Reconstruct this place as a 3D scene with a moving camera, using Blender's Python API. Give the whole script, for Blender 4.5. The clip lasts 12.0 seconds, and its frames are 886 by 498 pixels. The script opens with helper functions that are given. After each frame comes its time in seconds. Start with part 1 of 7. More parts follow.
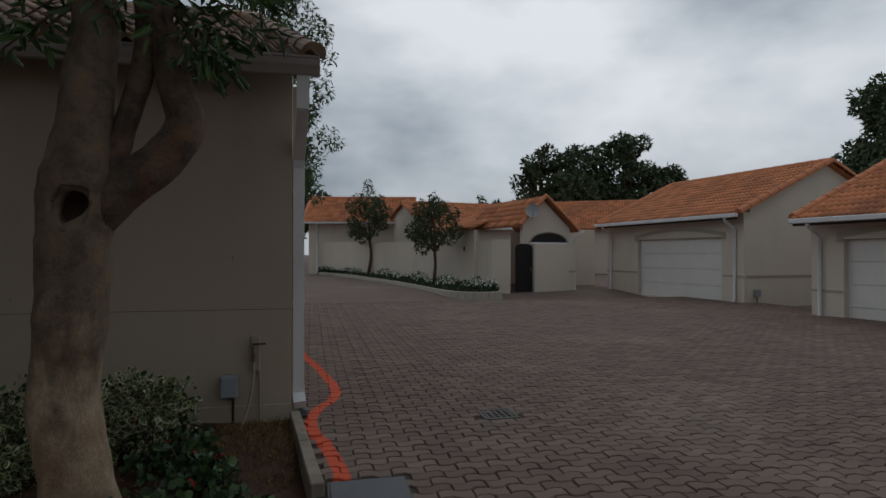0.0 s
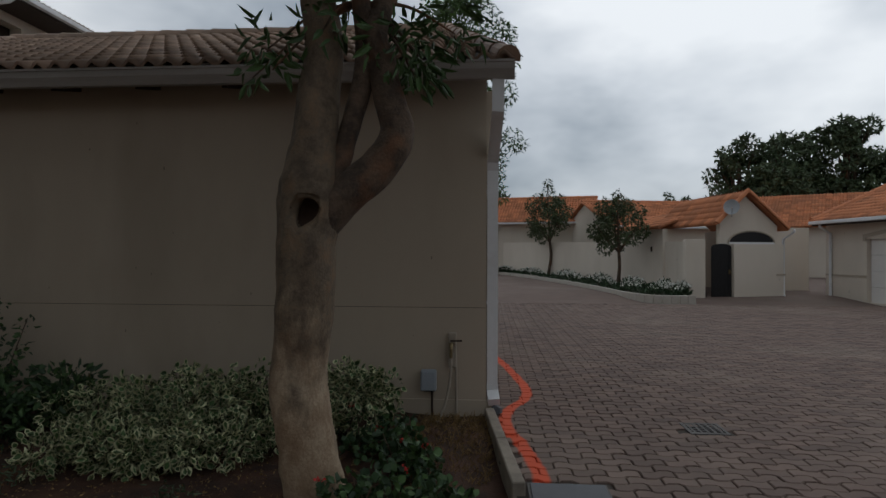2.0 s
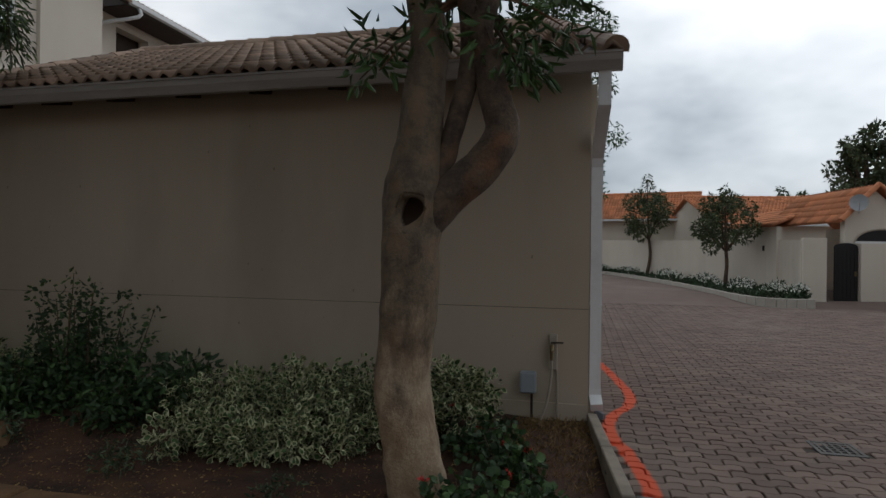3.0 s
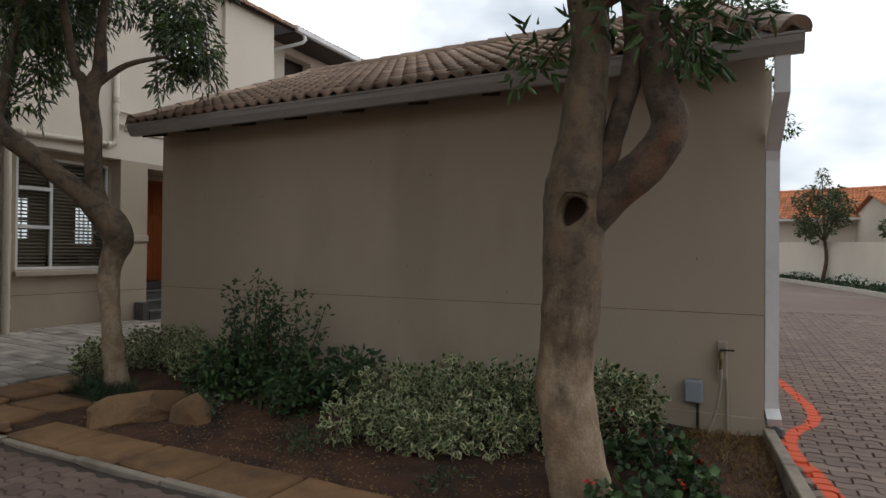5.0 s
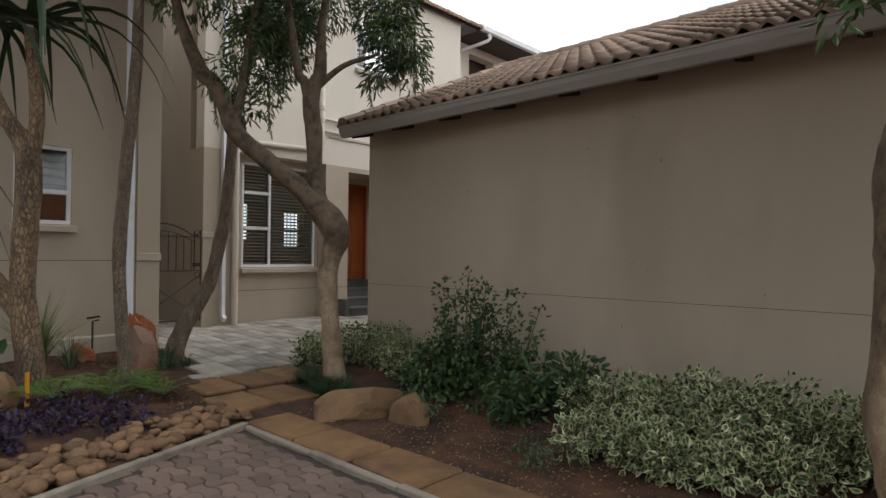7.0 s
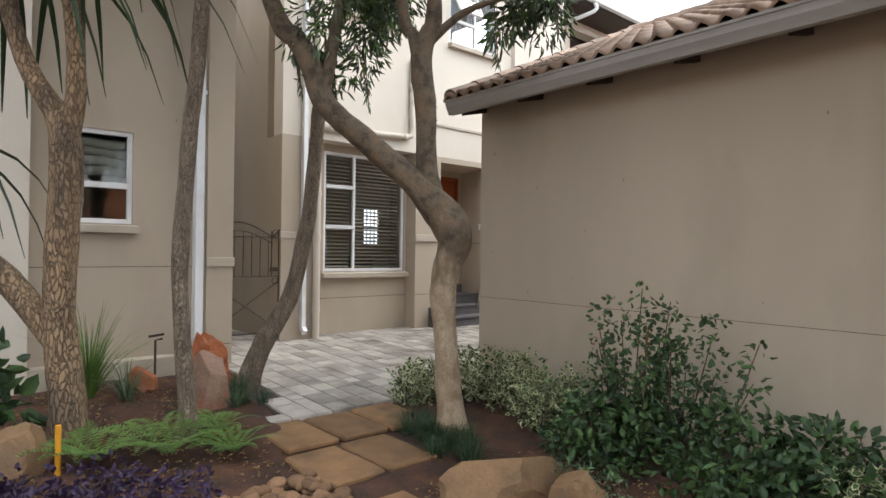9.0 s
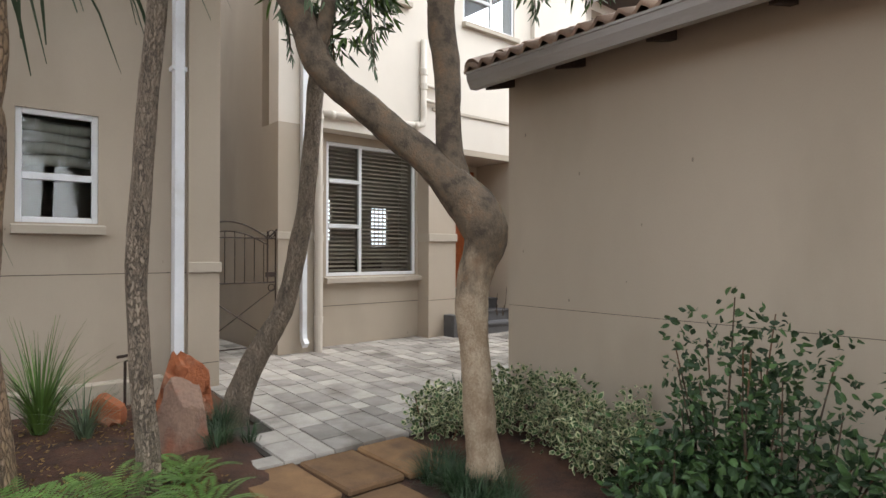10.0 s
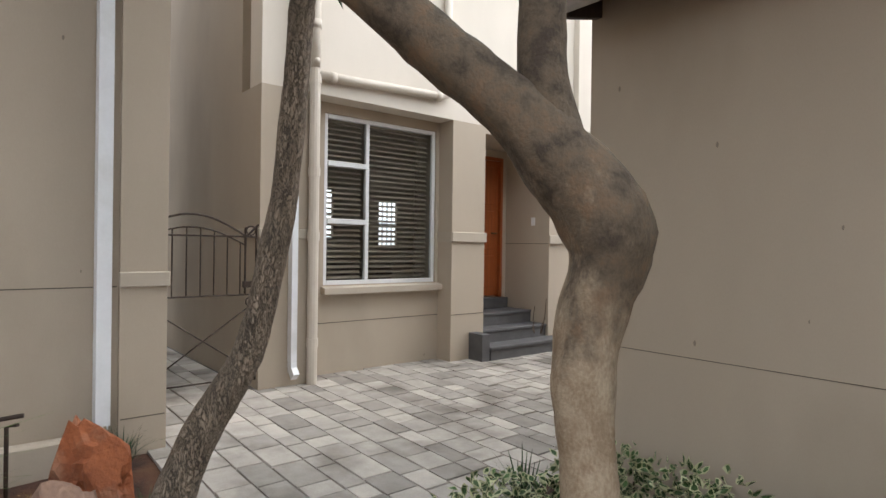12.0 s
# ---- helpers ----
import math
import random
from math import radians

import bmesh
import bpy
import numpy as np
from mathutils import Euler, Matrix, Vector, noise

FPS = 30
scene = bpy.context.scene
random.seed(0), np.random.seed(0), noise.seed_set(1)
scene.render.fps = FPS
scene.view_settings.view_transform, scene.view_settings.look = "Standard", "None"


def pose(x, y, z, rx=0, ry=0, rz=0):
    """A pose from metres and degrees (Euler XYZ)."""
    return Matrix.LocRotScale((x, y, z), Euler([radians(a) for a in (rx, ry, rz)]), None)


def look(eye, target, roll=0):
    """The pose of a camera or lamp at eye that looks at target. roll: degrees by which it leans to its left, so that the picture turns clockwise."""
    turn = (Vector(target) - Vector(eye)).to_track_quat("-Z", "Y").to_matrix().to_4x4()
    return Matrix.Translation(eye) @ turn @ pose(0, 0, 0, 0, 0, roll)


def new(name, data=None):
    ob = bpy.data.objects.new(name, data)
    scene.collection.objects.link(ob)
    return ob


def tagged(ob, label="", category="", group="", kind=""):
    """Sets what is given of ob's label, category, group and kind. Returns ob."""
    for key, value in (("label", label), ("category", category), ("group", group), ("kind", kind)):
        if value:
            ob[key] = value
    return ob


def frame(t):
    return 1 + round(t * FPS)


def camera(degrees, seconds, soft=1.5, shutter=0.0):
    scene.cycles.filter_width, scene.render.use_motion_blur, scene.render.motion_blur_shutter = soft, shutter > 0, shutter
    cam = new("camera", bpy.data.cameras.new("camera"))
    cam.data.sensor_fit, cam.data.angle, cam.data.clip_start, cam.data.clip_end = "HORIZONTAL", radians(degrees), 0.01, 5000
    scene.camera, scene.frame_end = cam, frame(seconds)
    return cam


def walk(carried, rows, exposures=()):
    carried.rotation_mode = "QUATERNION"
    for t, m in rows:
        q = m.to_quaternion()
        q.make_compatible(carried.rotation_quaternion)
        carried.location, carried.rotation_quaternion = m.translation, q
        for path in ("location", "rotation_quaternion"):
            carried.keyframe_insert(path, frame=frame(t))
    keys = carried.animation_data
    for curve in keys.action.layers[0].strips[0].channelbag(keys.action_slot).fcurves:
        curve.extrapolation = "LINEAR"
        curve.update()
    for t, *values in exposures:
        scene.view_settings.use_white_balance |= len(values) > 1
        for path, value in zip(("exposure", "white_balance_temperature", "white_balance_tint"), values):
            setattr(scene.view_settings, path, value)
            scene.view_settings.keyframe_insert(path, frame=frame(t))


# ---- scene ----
cam = camera(74.0, 12.0)
PATH = [
    (0, (0.166, -5.52, 1.462), (0.605, -3.569, 1.481), 0.0),
    (0.5, (0.146, -5.531, 1.462), (0.431, -3.551, 1.483), -0.0),
    (1, (0.105, -5.507, 1.466), (0.241, -3.512, 1.485), 0.1),
    (1.5, (0.062, -5.499, 1.47), (0.047, -3.5, 1.488), 0.2),
    (2, (0.021, -5.492, 1.465), (-0.134, -3.498, 1.484), 0.2),
    (2.5, (-0.028, -5.494, 1.464), (-0.331, -3.517, 1.484), 0.2),
    (3, (-0.072, -5.436, 1.484), (-0.531, -3.49, 1.489), 0.7),
    (5, (-0.184, -5.531, 1.456), (-1.085, -3.746, 1.472), 0.5),
    (5.5, (-0.259, -5.527, 1.432), (-1.271, -3.803, 1.454), 0.6),
    (6, (-0.395, -5.522, 1.43), (-1.517, -3.867, 1.451), 0.7),
    (6.5, (-0.595, -5.509, 1.421), (-1.829, -3.936, 1.44), 0.6),
    (7, (-0.893, -5.402, 1.388), (-2.253, -3.936, 1.408), 0.6),
    (7.5, (-1.24, -5.242, 1.408), (-2.685, -3.859, 1.426), 0.7),
    (9.5, (-2.978, -4.438, 1.492), (-4.502, -3.144, 1.498), 0.5),
    (10, (-3.395, -4.133, 1.476), (-4.929, -2.851, 1.486), 0.1),
    (10.5, (-3.798, -3.901, 1.492), (-5.339, -2.627, 1.505), 0.3),
    (11, (-4.273, -3.681, 1.542), (-5.808, -2.399, 1.544), 0.4),
    (11.5, (-4.635, -3.377, 1.576), (-6.181, -2.109, 1.566), -0.0),
    (12, (-4.995, -3.171, 1.575), (-6.539, -1.899, 1.568), 0.8),
]

EXPOSURES = [(0, -2.06, 6500, 10), (1.5, -1.96, 6500, 10), (3, -1.52, 6600, 10), (5, -0.78, 6850, 12), (6, -0.52, 6850, 12), (7.5, -0.02, 6850, 12), (9.5, 0.8, 6650, 12), (12, 0.75, 6650, 12)]
walk(cam, [(t, look(eye, target, roll)) for t, eye, target, roll in PATH], EXPOSURES)

# ---------------------------------------------------------------- world and sun
SUN_ELEVATION, SUN_AZIMUTH = radians(52), radians(25)   # azimuth from +y towards +x
world = bpy.data.worlds.new("sky")
scene.world = world
world.use_nodes = True
wn, wl = world.node_tree.nodes, world.node_tree.links
wn.clear()
w_out = wn.new("ShaderNodeOutputWorld")
w_bg = wn.new("ShaderNodeBackground")
w_sky = wn.new("ShaderNodeTexSky")
w_sky.sky_type = 'NISHITA'
w_sky.sun_disc = False
w_sky.sun_elevation = SUN_ELEVATION
w_sky.sun_rotation = SUN_AZIMUTH
w_co = wn.new("ShaderNodeTexCoord")
w_map = wn.new("ShaderNodeMapping")
w_map.inputs["Scale"].default_value = (1.0, 1.0, 2.0)
w_map.inputs["Location"].default_value = (3.1, 1.7, 0.4)
w_n1 = wn.new("ShaderNodeTexNoise")
w_n1.inputs["Scale"].default_value = 1.9
w_n1.inputs["Detail"].default_value = 5.0
w_n1.inputs["Roughness"].default_value = 0.5
w_ramp = wn.new("ShaderNodeValToRGB")
w_ramp.color_ramp.elements[0].position = 0.36
w_ramp.color_ramp.elements[0].color = (3.6, 4.2, 4.8, 1)
w_ramp.color_ramp.elements[1].position = 0.62
w_ramp.color_ramp.elements[1].color = (10.5, 11.0, 11.4, 1)
e = w_ramp.color_ramp.elements.new(0.5)
e.color = (7.6, 8.2, 8.8, 1)
w_mix = wn.new("ShaderNodeMixRGB")
w_mix.inputs[0].default_value = 0.9
wl.new(w_co.outputs["Generated"], w_map.inputs["Vector"])
wl.new(w_map.outputs["Vector"], w_n1.inputs["Vector"])
wl.new(w_n1.outputs["Fac"], w_ramp.inputs["Fac"])
wl.new(w_sky.outputs["Color"], w_mix.inputs[1])
wl.new(w_ramp.outputs["Color"], w_mix.inputs[2])
# the cloud layer is brighter round the hidden sun
w_dot = wn.new("ShaderNodeVectorMath")
w_dot.operation = 'DOT_PRODUCT'
w_dot.inputs[1].default_value = (math.sin(SUN_AZIMUTH) * math.cos(SUN_ELEVATION), math.cos(SUN_AZIMUTH) * math.cos(SUN_ELEVATION), math.sin(SUN_ELEVATION))
wl.new(w_co.outputs["Generated"], w_dot.inputs[0])
w_glow = wn.new("ShaderNodeMapRange")
w_glow.inputs["From Min"].default_value = -0.2
w_glow.inputs["From Max"].default_value = 0.9
w_glow.inputs["To Min"].default_value = 1.75
w_glow.inputs["To Max"].default_value = 3.1
wl.new(w_dot.outputs["Value"], w_glow.inputs["Value"])
w_mul = wn.new("ShaderNodeVectorMath")
w_mul.operation = 'SCALE'
wl.new(w_mix.outputs["Color"], w_mul.inputs[0])
wl.new(w_glow.outputs[0], w_mul.inputs["Scale"])
wl.new(w_mul.outputs[0], w_bg.inputs["Color"])
w_bg.inputs["Strength"].default_value = 0.1
wl.new(w_bg.outputs["Background"], w_out.inputs["Surface"])

sun_data = bpy.data.lights.new("sun", 'SUN')
sun_data.energy = 0.55
sun_data.angle = radians(25)
sun_data.color = (1.0, 0.96, 0.9)
sun = new("sun", sun_data)
s_dir = Vector((math.sin(SUN_AZIMUTH) * math.cos(SUN_ELEVATION), math.cos(SUN_AZIMUTH) * math.cos(SUN_ELEVATION), math.sin(SUN_ELEVATION)))
sun.matrix_world = look(s_dir * 60, (0, 0, 0))

# ---------------------------------------------------------------- materials


def material(name, base, second=None, rough=0.8, metal=0.0, scale=6.0, fine=60.0, bump=0.2, vary=0.0, stain=None, stain_scale=1.2,
             stain_amount=0.5, stretch=(1, 1, 1), spec=0.4, island=False, relief=0.01, coords="Object", lo=0.45, hi=0.9, cells=0.0, specks=0.0):
    """A procedural surface: two scales of noise between two tints, an optional stain, bump, and a spread per object or island."""
    m = bpy.data.materials.new(name)
    m.use_nodes = True
    n, l = m.node_tree.nodes, m.node_tree.links
    b = n["Principled BSDF"]
    second = second or tuple(c * 0.8 for c in base)
    co = n.new("ShaderNodeTexCoord")
    mp = n.new("ShaderNodeMapping")
    mp.inputs["Scale"].default_value = stretch
    if coords == "World":
        geo = n.new("ShaderNodeNewGeometry")
        l.new(geo.outputs["Position"], mp.inputs["Vector"])
    else:
        l.new(co.outputs["Object"], mp.inputs["Vector"])
    n1 = n.new("ShaderNodeTexNoise")
    n1.inputs["Scale"].default_value = scale
    n1.inputs["Detail"].default_value = 6
    n1.inputs["Roughness"].default_value = 0.6
    n2 = n.new("ShaderNodeTexNoise")
    n2.inputs["Scale"].default_value = fine
    n2.inputs["Detail"].default_value = 4
    l.new(mp.outputs["Vector"], n1.inputs["Vector"])
    l.new(mp.outputs["Vector"], n2.inputs["Vector"])
    add = n.new("ShaderNodeMath")
    add.operation = 'MULTIPLY_ADD'
    add.inputs[1].default_value = 0.35
    l.new(n2.outputs["Fac"], add.inputs[0])
    l.new(n1.outputs["Fac"], add.inputs[2])
    rp = n.new("ShaderNodeMapRange")
    rp.inputs["From Min"].default_value = lo
    rp.inputs["From Max"].default_value = hi
    l.new(add.outputs[0], rp.inputs["Value"])
    mx = n.new("ShaderNodeMixRGB")
    mx.inputs[1].default_value = (*base, 1)
    mx.inputs[2].default_value = (*second, 1)
    l.new(rp.outputs[0], mx.inputs[0])
    colour = mx.outputs[0]
    if stain:
        n3 = n.new("ShaderNodeTexNoise")
        n3.inputs["Scale"].default_value = stain_scale
        n3.inputs["Detail"].default_value = 5
        l.new(mp.outputs["Vector"], n3.inputs["Vector"])
        sr = n.new("ShaderNodeMapRange")
        sr.inputs["From Min"].default_value = 0.52
        sr.inputs["From Max"].default_value = 0.68
        sr.inputs["To Max"].default_value = stain_amount
        l.new(n3.outputs["Fac"], sr.inputs["Value"])
        ms = n.new("ShaderNodeMixRGB")
        ms.inputs[2].default_value = (*stain, 1)
        l.new(sr.outputs[0], ms.inputs[0])
        l.new(colour, ms.inputs[1])
        colour = ms.outputs[0]
    height = add.outputs[0]
    if cells:
        # ridges split by dark cracks
        vo = n.new("ShaderNodeTexVoronoi")
        vo.feature = 'DISTANCE_TO_EDGE'
        vo.inputs["Scale"].default_value = cells
        wv = n.new("ShaderNodeMixRGB")
        wv.inputs[0].default_value = 0.12
        l.new(mp.outputs["Vector"], wv.inputs[1])
        l.new(n1.outputs["Color"], wv.inputs[2])
        l.new(wv.outputs[0], vo.inputs["Vector"])
        cr = n.new("ShaderNodeMapRange")
        cr.inputs["From Max"].default_value = 0.16
        cr.inputs["To Min"].default_value = 0.45
        l.new(vo.outputs["Distance"], cr.inputs["Value"])
        mc = n.new("ShaderNodeMixRGB")
        mc.blend_type = 'MULTIPLY'
        mc.inputs[0].default_value = 1.0
        l.new(colour, mc.inputs[1])
        l.new(cr.outputs[0], mc.inputs[2])
        colour = mc.outputs[0]
        ad = n.new("ShaderNodeMath")
        ad.operation = 'ADD'
        l.new(cr.outputs[0], ad.inputs[0])
        l.new(add.outputs[0], ad.inputs[1])
        height = ad.outputs[0]
    if specks:
        # scattered small knocks and marks
        vs = n.new("ShaderNodeTexVoronoi")
        vs.inputs["Scale"].default_value = specks
        l.new(mp.outputs["Vector"], vs.inputs["Vector"])
        sz = n.new("ShaderNodeSeparateColor")
        l.new(vs.outputs["Color"], sz.inputs[0])
        rad = n.new("ShaderNodeMath")
        rad.operation = 'MULTIPLY'
        rad.inputs[1].default_value = 0.07
        l.new(sz.outputs[0], rad.inputs[0])
        cut = n.new("ShaderNodeMath")
        cut.operation = 'LESS_THAN'
        l.new(vs.outputs["Distance"], cut.inputs[0])
        l.new(rad.outputs[0], cut.inputs[1])
        only = n.new("ShaderNodeMath")
        only.operation = 'GREATER_THAN'
        only.inputs[1].default_value = 0.66
        l.new(sz.outputs[1], only.inputs[0])
        both = n.new("ShaderNodeMath")
        both.operation = 'MULTIPLY'
        l.new(cut.outputs[0], both.inputs[0])
        l.new(only.outputs[0], both.inputs[1])
        some = n.new("ShaderNodeMath")
        some.operation = 'MULTIPLY'
        some.inputs[1].default_value = 0.55
        l.new(both.outputs[0], some.inputs[0])
        mk = n.new("ShaderNodeMixRGB")
        mk.inputs[2].default_value = (0.1, 0.085, 0.07, 1)
        l.new(some.outputs[0], mk.inputs[0])
        l.new(colour, mk.inputs[1])
        colour = mk.outputs[0]
    if vary:
        hs = n.new("ShaderNodeHueSaturation")
        if island:
            src = n.new("ShaderNodeNewGeometry").outputs["Random Per Island"]
        else:
            src = n.new("ShaderNodeObjectInfo").outputs["Random"]
        vr = n.new("ShaderNodeMapRange")
        vr.inputs["To Min"].default_value = 1 - vary
        vr.inputs["To Max"].default_value = 1 + vary
        l.new(src, vr.inputs["Value"])
        l.new(vr.outputs[0], hs.inputs["Value"])
        l.new(colour, hs.inputs["Color"])
        colour = hs.outputs[0]
    l.new(colour, b.inputs["Base Color"])
    b.inputs["Roughness"].default_value = rough
    b.inputs["Metallic"].default_value = metal
    b.inputs["Specular IOR Level"].default_value = spec
    if bump:
        bp = n.new("ShaderNodeBump")
        bp.inputs["Strength"].default_value = bump
        bp.inputs["Distance"].default_value = relief
        l.new(height, bp.inputs["Height"])
        l.new(bp.outputs[0], b.inputs["Normal"])
    return m


def leaf_material(name, base, second, vary=0.35, rough=0.5):
    m = material(name, base, second, rough=rough, scale=3, fine=30, bump=0, vary=vary, island=True, spec=0.3)
    b = m.node_tree.nodes["Principled BSDF"]
    b.inputs["Transmission Weight"].default_value = 0.0
    b.inputs["Subsurface Weight"].default_value = 0.0
    return m


def glass_material(name, tint=(0.9, 0.95, 0.95)):
    m = bpy.data.materials.new(name)
    m.use_nodes = True
    b = m.node_tree.nodes["Principled BSDF"]
    b.inputs["Base Color"].default_value = (*tint, 1)
    b.inputs["Roughness"].default_value = 0.02
    b.inputs["Transmission Weight"].default_value = 1.0
    b.inputs["IOR"].default_value = 1.45
    return m


PLASTER = material("plaster", (0.435, 0.364, 0.285), (0.39, 0.325, 0.253), rough=0.9, scale=0.9, fine=140, bump=0.25, relief=0.004,
                   stain=(0.31, 0.255, 0.195), stain_scale=0.8, stain_amount=0.55, coords="World", stretch=(1, 1, 0.45), specks=8.0)
PLASTER_PALE = material("plaster_pale", (0.66, 0.595, 0.51), (0.6, 0.54, 0.46), rough=0.9, scale=0.9, fine=140, bump=0.2, relief=0.004,
                        stain=(0.57, 0.51, 0.43), stain_scale=0.9, stain_amount=0.3, coords="World", stretch=(1, 1, 0.4), specks=4.0)
TRIM = material("trim_paint", (0.44, 0.38, 0.305), (0.4, 0.345, 0.275), rough=0.8, scale=2, fine=90, bump=0.12, relief=0.003, coords="World")
GROOVE = material("groove", (0.13, 0.11, 0.09), rough=0.95, scale=4)
WHITE_PAINT = material("white_paint", (0.74, 0.75, 0.76), (0.66, 0.67, 0.68), rough=0.45, scale=3, fine=40, bump=0.04, relief=0.002,
                       stain=(0.5, 0.48, 0.44), stain_scale=2.5, stain_amount=0.35)
WHITE_FRAME = material("window_frame_paint", (0.72, 0.72, 0.72), (0.66, 0.66, 0.66), rough=0.4, scale=3, bump=0.02)
GUTTER = material("gutter_paint", (0.36, 0.335, 0.315), (0.29, 0.27, 0.25), rough=0.5, scale=3, fine=30, bump=0.08, relief=0.003,
                  stain=(0.2, 0.185, 0.17), stain_scale=1.6, stain_amount=0.5, coords="World", stretch=(0.4, 1, 3))
CREAM_PIPE = material("cream_pipe", (0.56, 0.5, 0.42), (0.5, 0.44, 0.37), rough=0.5, scale=3, bump=0.05)
ROOF_BROWN = material("roof_tile_brown", (0.29, 0.19, 0.13), (0.16, 0.105, 0.075), rough=0.7, scale=5, fine=70, bump=0.35, relief=0.006, vary=0.25,
                      stain=(0.4, 0.29, 0.21), stain_scale=2.0, stain_amount=0.5, coords="World")
ROOF_TAN = material("roof_cap_tan", (0.36, 0.22, 0.14), (0.25, 0.15, 0.1), rough=0.8, scale=3, fine=40, bump=0.25, relief=0.006, vary=0.2, coords="World")
ROOF_ORANGE = material("roof_tile_orange", (0.56, 0.215, 0.095), (0.44, 0.165, 0.08), rough=0.8, scale=3, fine=40, bump=0.25, relief=0.006, vary=0.25,
                       island=True, stain=(0.3, 0.14, 0.08), stain_scale=0.7, stain_amount=0.5, coords="World")
RAFTER = material("rafter_wood", (0.06, 0.04, 0.03), (0.035, 0.025, 0.02), rough=0.8, scale=8, stretch=(1, 6, 1))
SOIL = material("soil", (0.075, 0.033, 0.019), (0.034, 0.018, 0.012), rough=0.95, scale=4, fine=70, bump=0.9, relief=0.03,
                stain=(0.125, 0.06, 0.03), stain_scale=2.2, stain_amount=0.6, coords="World", lo=0.55, hi=0.8)
DRY_GRASS = material("dry_grass", (0.26, 0.17, 0.07), (0.16, 0.1, 0.045), rough=0.95, vary=0.4, island=True, bump=0)
GROUND = material("ground_sand", (0.055, 0.042, 0.034), (0.035, 0.027, 0.022), rough=0.95, scale=3, fine=50, bump=0.5, relief=0.01, coords="World")
SLAB = material("sandstone_slab", (0.235, 0.132, 0.06), (0.14, 0.077, 0.037), rough=0.85, scale=4, fine=70, bump=0.4, relief=0.006, vary=0.16,
                stain=(0.085, 0.05, 0.03), stain_scale=3.0, stain_amount=0.7, coords="World")
KERB = material("kerb_concrete", (0.29, 0.25, 0.2), (0.19, 0.162, 0.13), rough=0.9, scale=4, fine=90, bump=0.4, relief=0.005, vary=0.1,
                stain=(0.13, 0.11, 0.09), stain_scale=4, stain_amount=0.5, coords="World")
COBBLE = material("paving_cobble", (0.40, 0.365, 0.32), (0.27, 0.243, 0.213), rough=0.85, scale=5, fine=90, bump=0.4, relief=0.004, vary=0.32,
                  stain=(0.12, 0.1, 0.082), stain_scale=1.6, stain_amount=0.75, coords="World")
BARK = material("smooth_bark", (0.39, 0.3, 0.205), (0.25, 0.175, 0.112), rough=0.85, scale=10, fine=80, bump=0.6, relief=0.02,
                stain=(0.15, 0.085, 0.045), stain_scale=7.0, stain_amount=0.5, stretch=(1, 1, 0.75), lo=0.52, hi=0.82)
BARK_MOTTLED = material("mottled_bark", (0.36, 0.285, 0.2), (0.23, 0.165, 0.105), rough=0.85, scale=10, fine=80, bump=0.6, relief=0.02,
                stain=(0.15, 0.085, 0.045), stain_scale=7.0, stain_amount=0.5, stretch=(1, 1, 0.75), lo=0.52, hi=0.82)


def bark_by_height(m, low, high, most):
    """Mixes mottled dark brown into the bark above a noise-ragged height; the lower trunk stays paler in ragged
    patches.
    """
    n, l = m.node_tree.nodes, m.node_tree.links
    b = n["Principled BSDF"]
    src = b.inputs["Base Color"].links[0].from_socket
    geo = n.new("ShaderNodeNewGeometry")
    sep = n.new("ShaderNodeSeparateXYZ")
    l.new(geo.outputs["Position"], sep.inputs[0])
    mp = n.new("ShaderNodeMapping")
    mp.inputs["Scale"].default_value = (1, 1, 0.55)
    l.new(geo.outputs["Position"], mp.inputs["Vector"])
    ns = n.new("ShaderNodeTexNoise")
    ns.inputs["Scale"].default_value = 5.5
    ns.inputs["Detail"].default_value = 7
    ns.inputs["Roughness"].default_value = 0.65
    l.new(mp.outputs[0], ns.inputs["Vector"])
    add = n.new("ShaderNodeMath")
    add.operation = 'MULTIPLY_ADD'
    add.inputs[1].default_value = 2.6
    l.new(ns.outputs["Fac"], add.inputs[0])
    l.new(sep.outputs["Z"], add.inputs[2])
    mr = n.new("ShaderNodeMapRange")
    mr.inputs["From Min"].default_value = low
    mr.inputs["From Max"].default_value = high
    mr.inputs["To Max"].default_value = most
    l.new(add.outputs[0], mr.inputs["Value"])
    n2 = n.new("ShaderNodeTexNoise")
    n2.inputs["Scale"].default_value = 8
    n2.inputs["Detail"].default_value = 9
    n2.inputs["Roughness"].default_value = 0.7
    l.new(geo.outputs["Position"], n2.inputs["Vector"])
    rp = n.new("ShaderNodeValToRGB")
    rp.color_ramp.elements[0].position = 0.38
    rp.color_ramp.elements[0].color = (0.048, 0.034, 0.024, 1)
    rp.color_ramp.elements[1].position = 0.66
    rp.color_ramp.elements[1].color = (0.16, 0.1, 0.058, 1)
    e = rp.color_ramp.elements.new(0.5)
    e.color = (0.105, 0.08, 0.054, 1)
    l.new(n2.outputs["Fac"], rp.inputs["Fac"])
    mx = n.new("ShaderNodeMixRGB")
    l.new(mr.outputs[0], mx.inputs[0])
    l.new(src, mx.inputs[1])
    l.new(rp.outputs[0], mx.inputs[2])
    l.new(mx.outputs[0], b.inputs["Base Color"])


